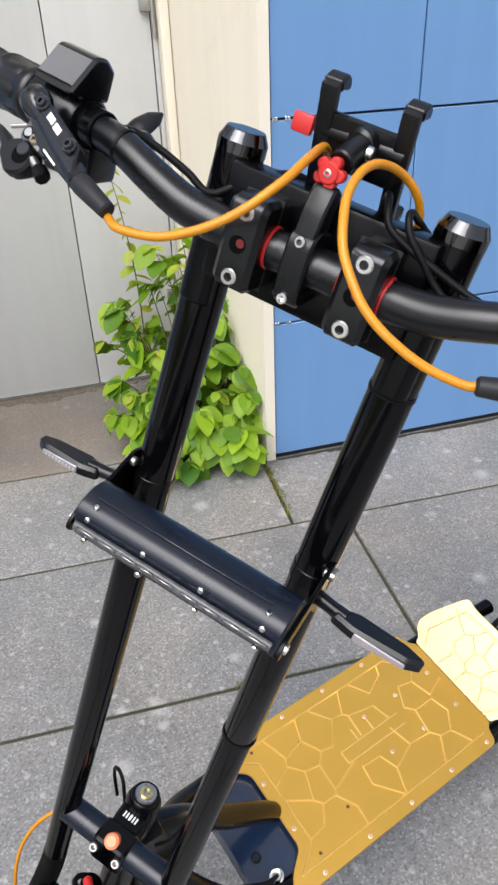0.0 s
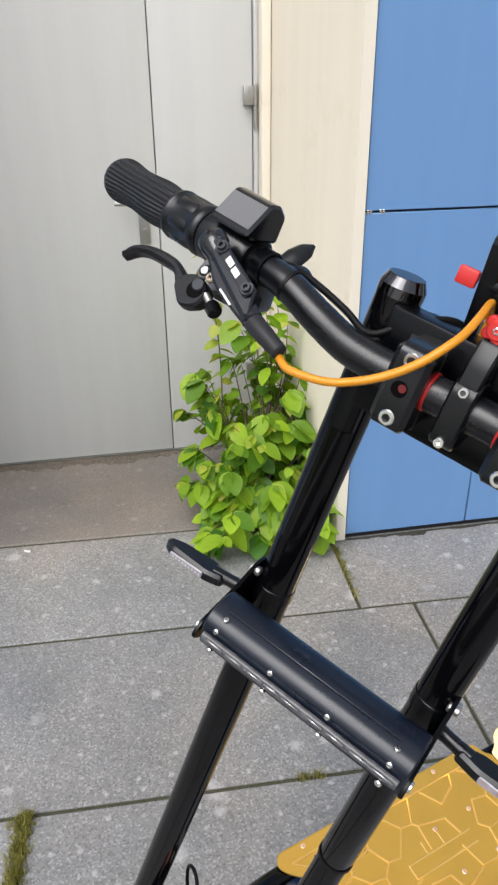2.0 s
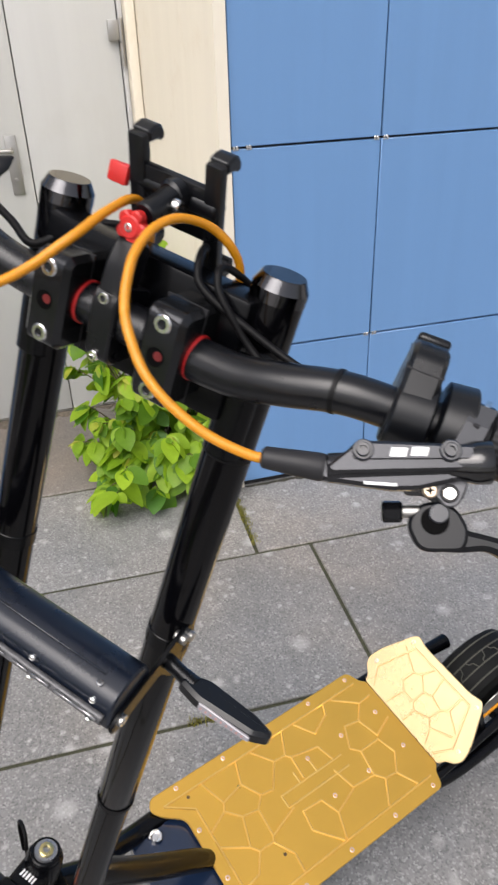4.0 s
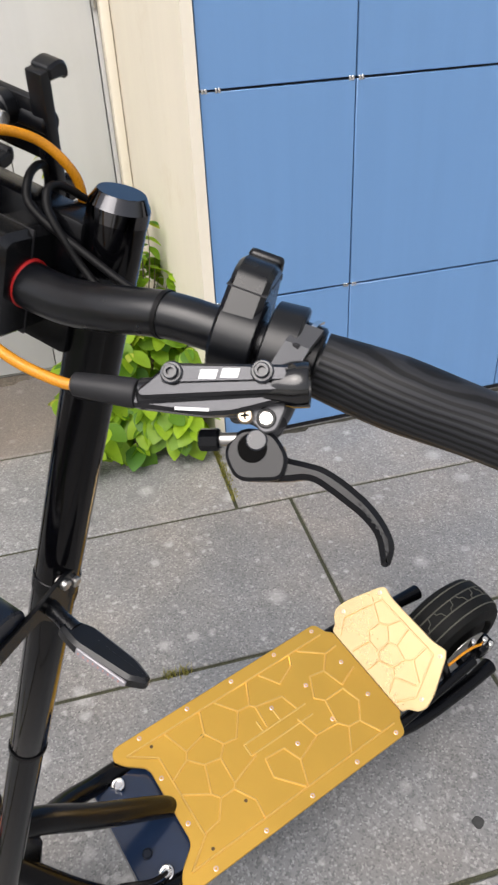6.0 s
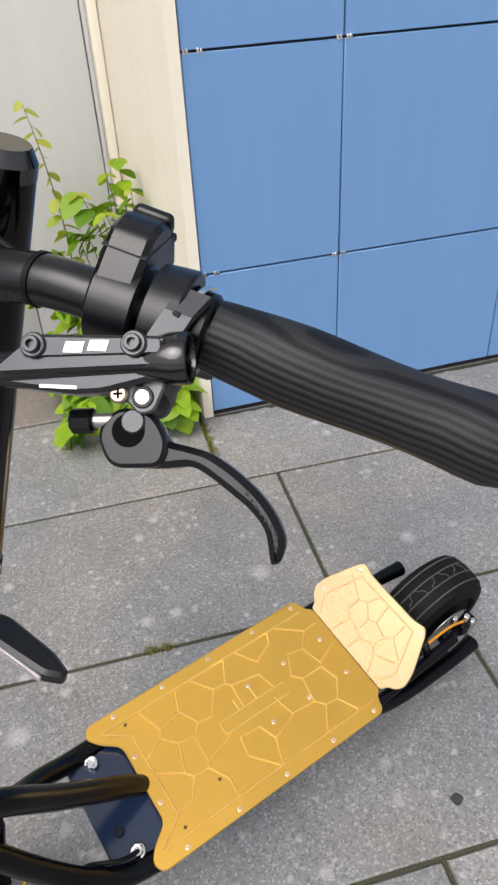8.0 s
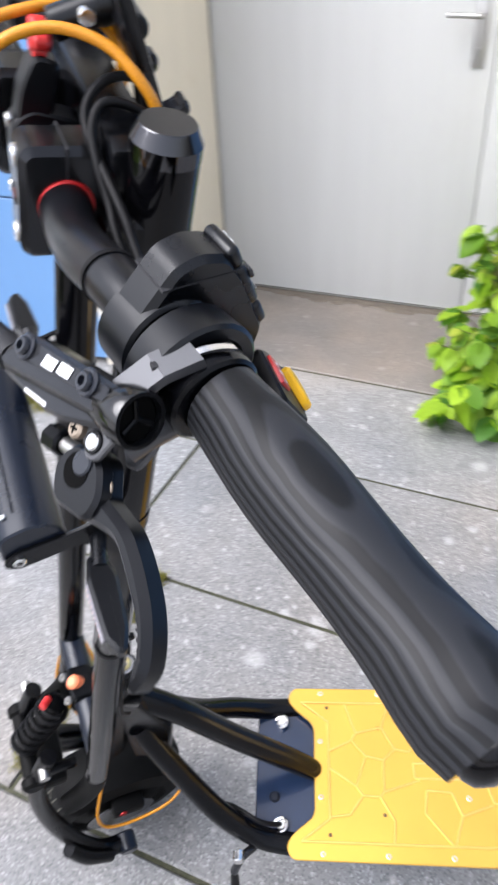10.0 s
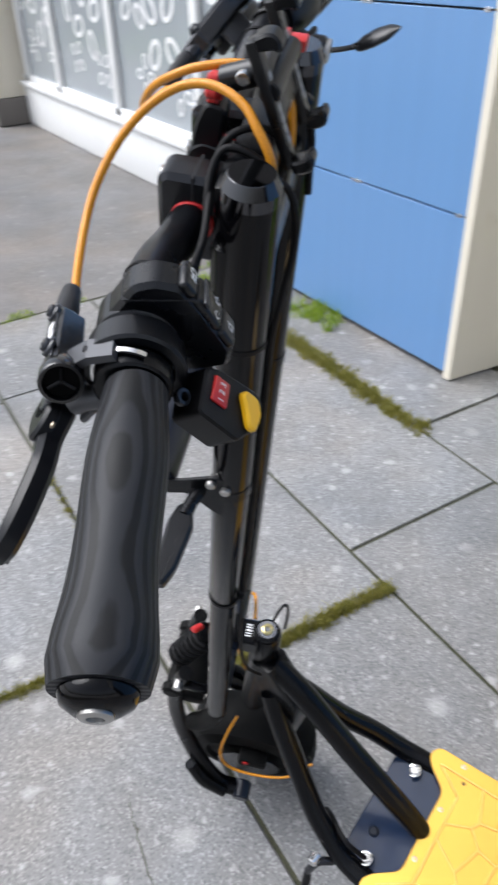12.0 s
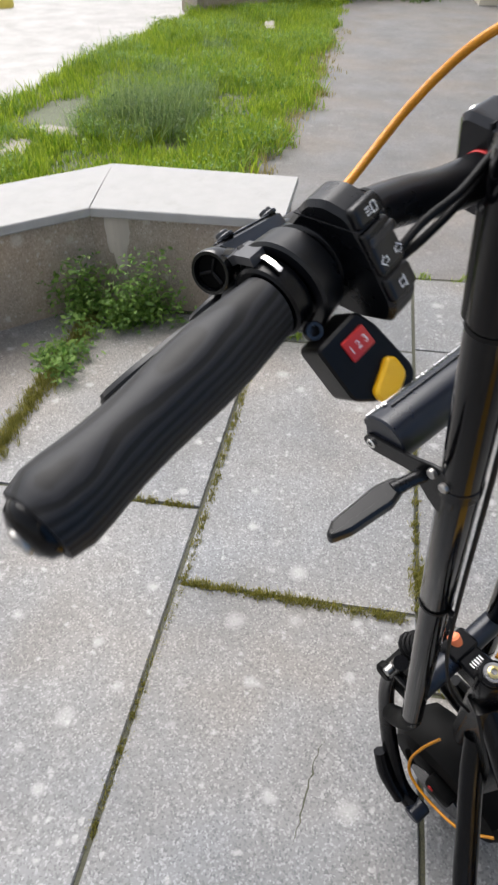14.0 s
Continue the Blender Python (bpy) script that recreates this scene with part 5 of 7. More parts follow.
box(bm, (-0.198, -0.044, -0.013), (-0.159, -0.010, 0.012), 0.004, 2)
fpart("lower_shell", bm, PLASTIC, ctl)

# brake hoses and cables
bm = B()
sweep(bm, [(0.136, -0.085, -0.005), (0.128, -0.0885, -0.008), (0.105, -0.0945, -0.006), (0.083, -0.098, 0.001), (0.067, -0.0985, 0.009), (0.055, -0.096, 0.018), (0.042, -0.090, 0.030), (0.033, -0.080, 0.043), (0.027, -0.068, 0.054), (0.0255, -0.052, 0.064), (0.0285, -0.034, 0.068), (0.037, -0.016, 0.065), (0.047, -0.004, 0.056), (0.0525, 0.005, 0.043), (0.0545, 0.0075, 0.024), (0.0550, 0.0062, 0.002)], 0.0027, 12, 5)
fpart("brake_hose", bm, HOSE, None, "orange braided brake hose")
bm = B()
sweep(bm, [(-0.099, -0.0985, -0.0045), (-0.086, -0.1045, -0.0060), (-0.061, -0.104, -0.001), (-0.042, -0.100, 0.009), (-0.028, -0.095, 0.020), (-0.018, -0.089, 0.031), (-0.011, -0.081, 0.042), (-0.007, -0.070, 0.051), (-0.007, -0.052, 0.0595), (-0.010, -0.026, 0.064), (-0.012, -0.008, 0.058), (-0.012, 0.004, 0.046), (-0.012, 0.0075, 0.024), (-0.012, 0.0062, 0.002)], 0.0027, 12, 5)
fpart("brake_hose", bm, HOSE, None, "orange braided brake hose")
for o in (-0.005, 0.0085):
    bm = B()
    sweep(bm, [(0.155, -0.018, 0.006), (0.125, -0.0225, 0.010 - o * 0.8), (0.100, -0.023 - o * 0.2, 0.014 - o * 0.8), (0.080 + o * 0.4, -0.0245, 0.021 - o * 0.7), (0.063 + o * 0.9, -0.027, 0.029 - o * 0.3), (0.050 + o, -0.027, 0.037), (0.044 + o, -0.022, 0.0455)] + ([(0.0345, -0.012, 0.0500), (0.0300, 0.001, 0.0475), (0.0275, 0.0085, 0.034), (0.0265, 0.0070, 0.010)] if o < 0 else [(0.0518, -0.0125, 0.0465), (0.0528, 0.001, 0.0413), (0.0572, 0.0106, 0.0356), (0.0605, 0.0201, 0.028), (0.0600, 0.0250, 0.0), (0.0690, 0.0215, -0.04), (0.0735, 0.0190, -0.068), (0.0740, 0.0190, -0.12), (0.0735, 0.0195, -0.244), (0.0735, 0.0195, -0.45), (0.070, 0.022, -0.60), (0.057, 0.034, -0.72), (0.035, 0.055, -0.80)]), 0.0023, 10, 5)
    fpart("cable", bm, RUBBER, None, "thin black control cable")
bm = B()
sweep(bm, [(-0.185, -0.004, 0.016), (-0.16, -0.003, 0.024), (-0.13, -0.010, 0.022), (-0.10, -0.0175, 0.017), (-0.075, -0.024, 0.012), (-0.055, -0.014, 0.028), (-0.034, 0.004, 0.037), (-0.022, 0.018, 0.026), (-0.02, 0.022, -0.02)], 0.0027, 10, 5)
fpart("cable", bm, RUBBER, None, "thin black control cable")

# light bar between the tubes with its brackets and turn signals
prof = rounded([(-0.089, -0.252), (-0.091, -0.228), (-0.086, -0.221), (-0.072, -0.2145), (-0.060, -0.2145), (-0.050, -0.221), (-0.045, -0.233), (-0.047, -0.245), (-0.056, -0.253), (-0.078, -0.256)], 0.005, 4)
bm = B()
prism(bm, prof, -0.087, 0.095, axis="x", bevel=0.0015)
light = fpart("light_bar", bm, NAVYMETAL, None, "blue-black metal light bar with clear front strip")
bm = B()
box(bm, (-0.075, -0.0795, -0.2172), (0.078, -0.0780, -0.2158), 0.0003, 1)
fpart("groove", bm, SCREWBLUE, light)
bm = B()
sweep(bm, [(-0.083, -0.0925, -0.2395), (0.0, -0.0925, -0.2395), (0.091, -0.0925, -0.2395)], 0.0040, 14, 4, flat=(0.8, 1.1))
lens = fpart("lens_strip", bm, LENS, light, "clear grey lens strip")
# silver slips stand for the bright specular line along the lens
rr = random.Random(17)
for i in range(9):
    x = -0.079 + i * 0.0187 + rr.uniform(-0.002, 0.002)
    w = rr.uniform(0.0135, 0.0182)
    bm = B()
    box(bm, (x, -0.0972, -0.2382), (x + w, -0.0952, -0.2364), 0.0003, 1)
    fpart("lens_glint", bm, SILVER, lens)
for k, x in enumerate((-0.074, -0.0225, 0.0285, 0.080)):
    for z in (-0.2295, -0.2500):
        bm = B()
        rod(bm, (x, -0.0890, z), (x, -0.0928, z), 0.0026, 12, 0.0008)
        fpart("screw", bm, STEEL, light)
for x in (-0.072, 0.079):
    bm = B()
    rod(bm, (x, -0.0845, -0.2215), (x, -0.0853, -0.2180), 0.0022, 12, 0.0006)
    fpart("screw", bm, STEEL, light)
for s, x in ((-1, -0.0925), (1, 0.0965)):
    bm = B()
    o = rounded([(-0.090, -0.252), (-0.084, -0.240), (-0.040, -0.226), (-0.012, -0.212), (0.004, -0.214), (0.008, -0.250), (-0.004, -0.268), (-0.014, -0.262), (-0.034, -0.242), (-0.080, -0.258)], 0.006, 4)
    prism(bm, o, x - 0.0018, x + 0.0018, axis="x", bevel=0.0006)
    br = fpart("bracket", bm, SATIN, None, "flat black side bracket of the light bar")
    bm = B()
    bolt(bm, (x + s * 0.0018, -0.0785, -0.247), (s, 0, 0), 0.0046, 0.0022, 14)
    fpart("bracket_bolt", bm, STEEL, br)
    for y, z in ((-0.014, -0.220), (-0.002, -0.226)):
        bm = B()
        rod(bm, (x - 0.004, y, z), (x + 0.006, y, z), 0.0042, 12, 0.001)
        fpart("nut", bm, DULLSTEEL, br)
    tx = TX[0] if s < 0 else TX[1]
    bm = B()
    lathe(bm, (tx, 0, -0.243), (tx, 0, -0.229), [(0, 0.0168), (0.05, 0.0174), (0.95, 0.0174), (1, 0.0168)], 26)
    fpart("tube_clamp", bm, SATIN, br)
    bm = B()
    sweep(bm, [(x, -0.024, -0.236), (x + s * 0.012, -0.027, -0.2355), (x + s * 0.028, -0.030, -0.2355)], [0.0062, 0.0056, 0.0064], 14, 4)
    stalk = fpart("turn_signal", bm, PLASTIC, None, "slim black arrow-shaped turn signal")
    bm = B()
    u = 1.0 if s > 0 else 0.86
    c = [(0.018 * u, -0.0055), (0.036 * u, -0.0105), (0.080 * u, -0.0095), (0.0915 * u, -0.0035), (0.0915 * u, 0.002), (0.076 * u, 0.0075), (0.036 * u, 0.0110), (0.018 * u, 0.0055)]
    prism(bm, rounded([(x + s * a, -0.031 + b) for a, b in c], 0.003, 3), -0.2428, -0.2312, bevel=0.0026)
    fpart("arrow_body", bm, PLASTIC, stalk)
    bm = B()
    prism(bm, rounded([(x + s * a, b) for a, b in ((0.038 * u, -0.2408), (0.080 * u, -0.2398), (0.080 * u, -0.2352), (0.038 * u, -0.2336))], 0.0015, 3), -0.0424, -0.0400, axis="y", bevel=0.0006)
    fpart("signal_lens", bm, SIGNALLENS, stalk, "clear lens with small diodes")
    for i in range(9):
        bm = B()
        box(bm, (x + s * u * (0.041 + i * 0.0042) - 0.0006, -0.0426, -0.2384), (x + s * u * (0.041 + i * 0.0042) + 0.0006, -0.0420, -0.2364))
        fpart("diode", bm, DIODE if s > 0 else GREYINK, stalk)

# lower crown, shock, head tube
bm = B()
rod(bm, (TX[0], 0, -0.748), (TX[1], 0, -0.748), 0.0165, 24)
fpart("lower_crossbar", bm, NAVYMETAL, None, "blue-black crossbar between the tubes")
bm = B()
for z0, z1 in ((-0.768, -0.728),):
    prism(bm, rounded([(-0.016, -0.02), (0.016, -0.02), (0.0195, 0.035), (0.0185, 0.064), (0.0, 0.074), (-0.0185, 0.064), (-0.0195, 0.035)], 0.01, 4), z0, z1 - 0.004, bevel=0.003)
    prism(bm, rounded([(-0.022, -0.020), (0.022, -0.020), (0.022, 0.012), (-0.022, 0.012)], 0.006, 3), z0 - 0.002, z1 + 0.001, bevel=0.003)
arm = fpart("steering_clamp", bm, SATIN, None, "black clamp from crossbar to head tube")
for a, b, c, e in ((-0.010, 0.022, -0.008, 0.030), (-0.006, 0.022, -0.004, 0.030), (-0.002, 0.022, 0.001, 0.030), (0.003, 0.022, 0.005, 0.030), (0.007, 0.022, 0.009, 0.030)):
    bm = B()
    box(bm, (a, b, -0.7324), (c, e, -0.7318))
    fpart("printed_mark", bm, WHITEINK, arm)
for sx in (-0.016, 0.016):
    bm = B()
    bolt(bm, (sx, -0.0225, -0.741), (0, -0.8, 0.6), 0.0055, 0.004, 14)
    fpart("clamp_bolt", bm, DULLSTEEL, arm)
bm = B()
rod(bm, (0, -0.004, -0.737), (0, -0.017, -0.720), 0.0090, 18, 0.003)
fpart("coral_cap", bm, CORAL, arm, "coral red rounded cap")
bm = B()
lathe(bm, (0, 0.0525, -1.02), (0, 0.0525, -0.722), [(0, 0.021), (0.05, 0.023), (0.82, 0.022), (0.84, 0.0225), (0.97, 0.0225), (1, 0.0195)], 28)
head = fpart("head_tube", bm, SATIN, None, "black head tube with steel top bolt")
bm = B()
lathe(bm, (0, 0.0525, -0.722), (0, 0.0525, -0.716), [(0, 0.0185), (0.8, 0.0178), (1, 0.0165)], 26)
fpart("top_cap", bm, SATIN, head)
bm = B()
lathe(bm, (0, 0.0525, -0.716), (0, 0.0525, -0.7135), [(0, 0.0140), (1, 0.0132)], 22)
fpart("silver_ring", bm, SILVER, head)
bm = B()
bolt(bm, (0, 0.0525, -0.7135), (0, 0, 1), 0.0085, 0.003, 18)
fpart("top_bolt", bm, BRASS, head, "yellowish steel top bolt")
# coil shock in front
bm = B()
a, b = Vector((0, -0.036, -0.78)), Vector((0, -0.085, -0.90))
rod(bm, a, b, 0.0125, 16)
shock = fpart("shock_absorber", bm, SATIN, None, "black coil shock absorber")
bm = B()
x, y, z = basis(b - a)
pts = [a.lerp(b, i / 80) + (x * math.cos(i * 0.55) + y * math.sin(i * 0.55)) * 0.019 for i in range(81)]
sweep(bm, pts, 0.0034, 8, 1)
fpart("coil_spring", bm, RUBBER, shock)
bm = B()
rod(bm, (-0.004, -0.045, -0.762), (0.008, -0.056, -0.759), 0.0055, 16, 0.0015)
fpart("adjuster_knob", bm, RED, shock, "red anodised adjuster knob")
bm = B()
rod(bm, (-0.060, -0.080, -0.905), (0.060, -0.080, -0.905), 0.0125, 18, 0.003)
for s in (-1, 1):
    rod(bm, (s * 0.044, -0.080, -0.905), (s * 0.062, -0.080, -0.905), 0.0165, 18, 0.004)
box(bm, (-0.045, -0.09, -0.985), (0.045, -0.03, -0.955), 0.006)
fpart("front_linkage", bm, DULLBLACK, None, "black linkage block in front of the wheel")
for s in (-1, 1):
    bm = B()
    sweep(bm, [(s * 0.048, -0.058, -0.83), (s * 0.048, -0.072, -0.90), (s * 0.052, -0.076, -0.98), (s * 0.062, -0.062, -1.08), (s * 0.082, -0.024, -1.19), (s * 0.097, 0.018, -1.253), (s * 0.098, 0.062, -1.266)], [0.0115, 0.0125, 0.0135, 0.014, 0.015, 0.016, 0.016], 18, 5)
    link = fpart("swing_link", bm, SATIN, None, "curved black swing arm of the front wheel")
    for q in ((s * 0.050, -0.066, -0.85), (s * 0.092, -0.02, -1.21), (s * 0.098, 0.03, -1.258)):
        bm = B()
        rod(bm, Vector(q) - Vector((s * 0.004, 0, 0)), Vector(q) + Vector((s * 0.020, 0, 0)), 0.007, 12, 0.001)
        fpart("link_bolt", bm, DULLSTEEL, link)
    bm = B()
    rod(bm, (s * 0.084, 0.064, -1.262), (s * 0.118, 0.064, -1.262), 0.017, 18, 0.003)
    fpart("axle_end", bm, NAVYMETAL, link)
    bm = B()
    box(bm, (s * 0.05 - 0.007, -0.078, -0.885), (s * 0.05 + 0.007, -0.02, -0.872), 0.004)
    fpart("link_plate", bm, SATIN, link)
    bm = B()
    sweep(bm, [(s * 0.098, -0.040, -1.165), (s * 0.110, -0.012, -1.205), (s * 0.114, 0.030, -1.246)], [0.0115, 0.013, 0.011], 16, 4)
    fpart("link_cover", bm, SATIN, link)


def scooter_wheel(c, r, hw, put, label):
    """Wide tyre with tread grooves, rim and hub motor; the axle lies along x."""
    cx, cy, cz = c
    bm = B()
    shape = [(-1.0, 0.70), (-0.98, 0.80), (-0.86, 0.92), (-0.55, 0.985), (-0.2, 1.0), (0.2, 1.0), (0.55, 0.985), (0.86, 0.92), (0.98, 0.80), (1.0, 0.70), (0.8, 0.66), (-0.8, 0.66)]
    seg = 56
    rings = [[bm.verts.new((cx + a * hw, cy + math.cos(w) * b * r, cz + math.sin(w) * b * r)) for a, b in shape] for w in (2 * math.pi * i / seg for i in range(seg))]
    k = len(shape)
    for i in range(seg):
        for j in range(k):
            bm.faces.new((rings[i][j], rings[i][(j + 1) % k], rings[(i + 1) % seg][(j + 1) % k], rings[(i + 1) % seg][j]))
    tyre = put("wheel", bm, TYRE, None, label)
    for a in (-0.62, -0.22, 0.22, 0.62):
        bm = B()
        rr = r * (1.0 if abs(a) < 0.3 else 0.978) + 0.0004
        for i in range(seg):
            w0, w1 = 2 * math.pi * i / seg, 2 * math.pi * (i + 1) / seg
            vs = [bm.verts.new((cx + (a + o) * hw, cy + math.cos(w) * rr, cz + math.sin(w) * rr)) for w, o in ((w0, -0.028), (w0, 0.028), (w1, 0.028), (w1, -0.028))]
            bm.faces.new(vs)
        got = bmesh.ops.extrude_face_region(bm, geom=list(bm.faces))
        for v in [g for g in got["geom"] if isinstance(g, bmesh.types.BMVert)]:
            v.co.y = cy + (v.co.y - cy) * 0.99
            v.co.z = cz + (v.co.z - cz) * 0.99
        put("tread_groove", bm, GROOVE, tyre)
    bm = B()
    for i in range(26):
        w = 2 * math.pi * i / 26
        s = 1 if i % 2 else -1
        pts = [(cx + hw * a, cy + math.cos(w + b) * (r + 0.0004), cz + math.sin(w + b) * (r + 0.0004)) for a, b in ((s * -0.2, 0), (s * 0.02, 0.03), (s * 0.08, 0.10), (s * 0.2, 0.12))]
        sweep(bm, pts, 0.0012, 6, 1)
    put("tread_zigzag", bm, GROOVE, tyre)
    bm = B()
    lathe(bm, (cx - hw * 0.85, cy, cz), (cx + hw * 0.85, cy, cz), [(0, r * 0.3), (0, r * 0.62), (0.06, r * 0.69), (0.2, r * 0.66), (0.8, r * 0.66), (0.94, r * 0.69), (1, r * 0.62), (1, r * 0.3)], 40)
    put("rim", bm, DULLBLACK, tyre, "black hub motor rim")
    return tyre


scooter_wheel((0.0, 0.066, -1.255), 0.128, 0.044, fpart, "small front wheel with wide black tyre")
bm = B()
lathe(bm, (0.052, 0.066, -1.255), (0.054, 0.066, -1.255), [(0, 0.062), (1, 0.062)], 36)
fpart("brake_disc", bm, GREYMETAL, None, "thin steel brake disc")
bm = B()
box(bm, (0.045, 0.045, -1.20), (0.072, 0.10, -1.165), 0.006)
cal = fpart("brake_caliper", bm, DULLBLACK, None, "black brake caliper with red dot")
bm = B()
rod(bm, (0.071, 0.06, -1.175), (0.0745, 0.06, -1.175), 0.006, 14, 0.001)
fpart("red_cap", bm, RED, cal)
# mudguard over the front wheel, as a curved shell
bm = B()
seg = 16
ri, ro = 0.139, 0.144
rows = []
for i in range(seg + 1):
    w = radians(38 + 100 * i / seg)
    rows.append([bm.verts.new((x, 0.066 + math.cos(w) * r, -1.255 + math.sin(w) * r)) for x, r in ((-0.047, ri - 0.034), (-0.040, ri - 0.012), (-0.022, ri - 0.001), (0.0, ri + 0.002), (0.022, ri - 0.001), (0.040, ri - 0.012), (0.047, ri - 0.034), (0.050, ri - 0.033), (0.043, ro - 0.010), (0.024, ro + 0.001), (0.0, ro + 0.004), (-0.024, ro + 0.001), (-0.043, ro - 0.010), (-0.050, ri - 0.033))])
for p, q in zip(rows, rows[1:]):
    for j in range(14):
        bm.faces.new((p[j], p[(j + 1) % 14], q[(j + 1) % 14], q[j]))
bm.faces.new(rows[0]); bm.faces.new(rows[-1][::-1])
fpart("front_mudguard", bm, DULLBLACK, None, "dull black front mudguard")
bm = B()
sweep(bm, [(0.035, 0.03, -1.03), (0.060, 0.018, -1.06), (0.078, 0.012, -1.12), (0.088, 0.03, -1.16), (0.090, 0.08, -1.17), (0.085, 0.14, -1.15), (0.06, 0.18, -1.12)], 0.0027, 10, 5)
fpart("brake_hose", bm, HOSE, None, "orange hose to the front brake")
bm = B()
sweep(bm, [(-0.05, 0.03, -0.80), (-0.10, 0.02, -0.82), (-0.125, 0.0, -0.90), (-0.11, -0.01, -1.0), (-0.07, 0.03, -1.1)], 0.0027, 10, 5)
fpart("brake_hose", bm, HOSE, None, "orange hose beside the fork")
bm = B()
sweep(bm, [(-0.012, 0.05, -0.785), (-0.026, 0.056, -0.758), (-0.038, 0.062, -0.738), (-0.050, 0.068, -0.734), (-0.058, 0.074, -0.746), (-0.056, 0.078, -0.77), (-0.045, 0.078, -0.80)], 0.0024, 10, 5)
fpart("cable", bm, RUBBER)

# ---- deck ----
HALF = [(-0.0735, -0.0125), (-0.100, -0.047), (-0.1185, -0.060), (-0.1385, -0.050), (-0.1405, 0.40), (-0.1405, 0.425), (-0.112, 0.436), (-0.104, 0.4475)]
outline = HALF + [(-x, y) for x, y in HALF[::-1]]
bm = B()
prism(bm, rounded(outline, 0.012, 4), -0.006, 0.0, bevel=0.0012)
deck = dpart("deck_plate", bm, GOLD, None, "gold anodised deck plate with raised cell pattern")
for sgn in (-1, 1):
    for y in (0.0, 0.103, 0.205, 0.311, 0.41):
        bm = B()
        bolt(bm, (sgn * 0.129, y, 0.0), (0, 0, 1), 0.0044, 0.0012, 12)
        dpart("deck_screw", bm, PINKSTEEL, deck)
    for y in (0.24, 0.325, 0.417):
        bm = B()
        bolt(bm, (sgn * 0.041, y, 0.0), (0, 0, 1), 0.0044, 0.0012, 12)
        dpart("deck_screw", bm, PINKSTEEL, deck)
    bm = B()
    bolt(bm, (sgn * 0.045, -0.002, 0.0), (0, 0, 1), 0.0044, 0.0012, 12)
    dpart("deck_screw", bm, PINKSTEEL, deck)


def ridge(bm, a, b, w=0.0022, h=0.0024, m=None):
    a, b = Vector((*a, 0)), Vector((*b, 0))
    d = (b - a)
    if d.length < 0.004:
        return
    d.normalize()
    n = Vector((-d.y, d.x, 0))
    vs = [a + n * w, a - n * w, b - n * w, b + n * w]
    lo = [bm.verts.new(v) for v in vs]
    hi = [bm.verts.new(v + Vector((0, 0, h)) - (n if i in (0, 3) else -n) * w * 0.65) for i, v in enumerate(vs)]
    bm.faces.new(hi)
    for i in range(4):
        bm.faces.new((lo[i], lo[(i + 1) % 4], hi[(i + 1) % 4], hi[i]))
    if m is not None:
        bmesh.ops.transform(bm, matrix=m, verts=lo + hi)


def cells(bm, x0, x1, y0, y1, size, seed, m=None):
    """Irregular polygon cells drawn as raised lines inside a rectangle."""
    rnd = random.Random(seed)
    nx, ny = max(2, round((x1 - x0) / size)), max(2, round((y1 - y0) / size))
    sx, sy = (x1 - x0) / nx, (y1 - y0) / ny
    seeds = [(x0 + (i + 0.5 + 0.25 * (-1) ** j + rnd.uniform(-0.3, 0.3)) * sx, y0 + (j + 0.5 + rnd.uniform(-0.36, 0.36)) * sy) for i in range(nx) for j in range(ny)]
    for i, p in enumerate(seeds):
        poly = [(x0, y0, -1), (x1, y0, -1), (x1, y1, -1), (x0, y1, -1)]  # each corner with the neighbour across its next side
        for k, q in enumerate(seeds):
            if k == i:
                continue
            dx, dy = q[0] - p[0], q[1] - p[1]
            c = (q[0] ** 2 + q[1] ** 2 - p[0] ** 2 - p[1] ** 2) / 2
            cut = []
            for a, b in zip(poly, poly[1:] + poly[:1]):
                fa, fb = a[0] * dx + a[1] * dy - c, b[0] * dx + b[1] * dy - c
                if fa <= 0:
                    cut.append(a)
                if (fa < 0) != (fb < 0) and fa != fb:
                    t = fa / (fa - fb)
                    cut.append((a[0] + (b[0] - a[0]) * t, a[1] + (b[1] - a[1]) * t, k if fa < 0 else a[2]))
            poly = cut
        for a, b in zip(poly, poly[1:] + poly[:1]):
            centre = m is None and abs(a[0] + b[0]) < 0.05 and 0.29 < a[1] + b[1] < 0.62
            if a[2] > i and rnd.random() > 0.06 and not centre:
                ridge(bm, a[:2], b[:2], m=m)


bm = B()
cells(bm, -0.110, 0.110, 0.014, 0.432, 0.050, 7)
for a, b in (((-0.112, -0.035), (-0.113, 0.42)), ((0.112, -0.035), (0.113, 0.42)), ((-0.112, -0.035), (-0.078, 0.012)), ((0.112, -0.035), (0.078, 0.012)), ((-0.078, 0.012), (0.078, 0.012))):
    ridge(bm, a, b)
for a, b in (((-0.012, 0.155), (-0.012, 0.30)), ((0.012, 0.155), (0.012, 0.30)), ((-0.012, 0.155), (0.012, 0.155)), ((-0.012, 0.20), (-0.035, 0.20)), ((-0.012, 0.24), (-0.035, 0.24))):
    ridge(bm, a, b, 0.002, 0.0015)
tagged(dpart("raised_pattern", bm, GOLDRIDGE, deck, "raised irregular cell lines", 20), kind="stuff")

for p in ((-0.1035, 0.011), (0.1015, 0.012), (-0.069, 0.099), (0.0697, 0.1016)):
    bm = B()
    rod(bm, (*p, -0.001), (*p, 0.0004), 0.0032, 10, 0)
    dpart("small_hole", bm, GOLDHOLE, deck)

# tail plate, bent up behind; its paler gold holds the reflected sky
TA = math.atan2(0.10, 0.103)
TM = Matrix.Translation((0, 0.4465, -0.0005)) @ Matrix.Rotation(TA, 4, 'X')
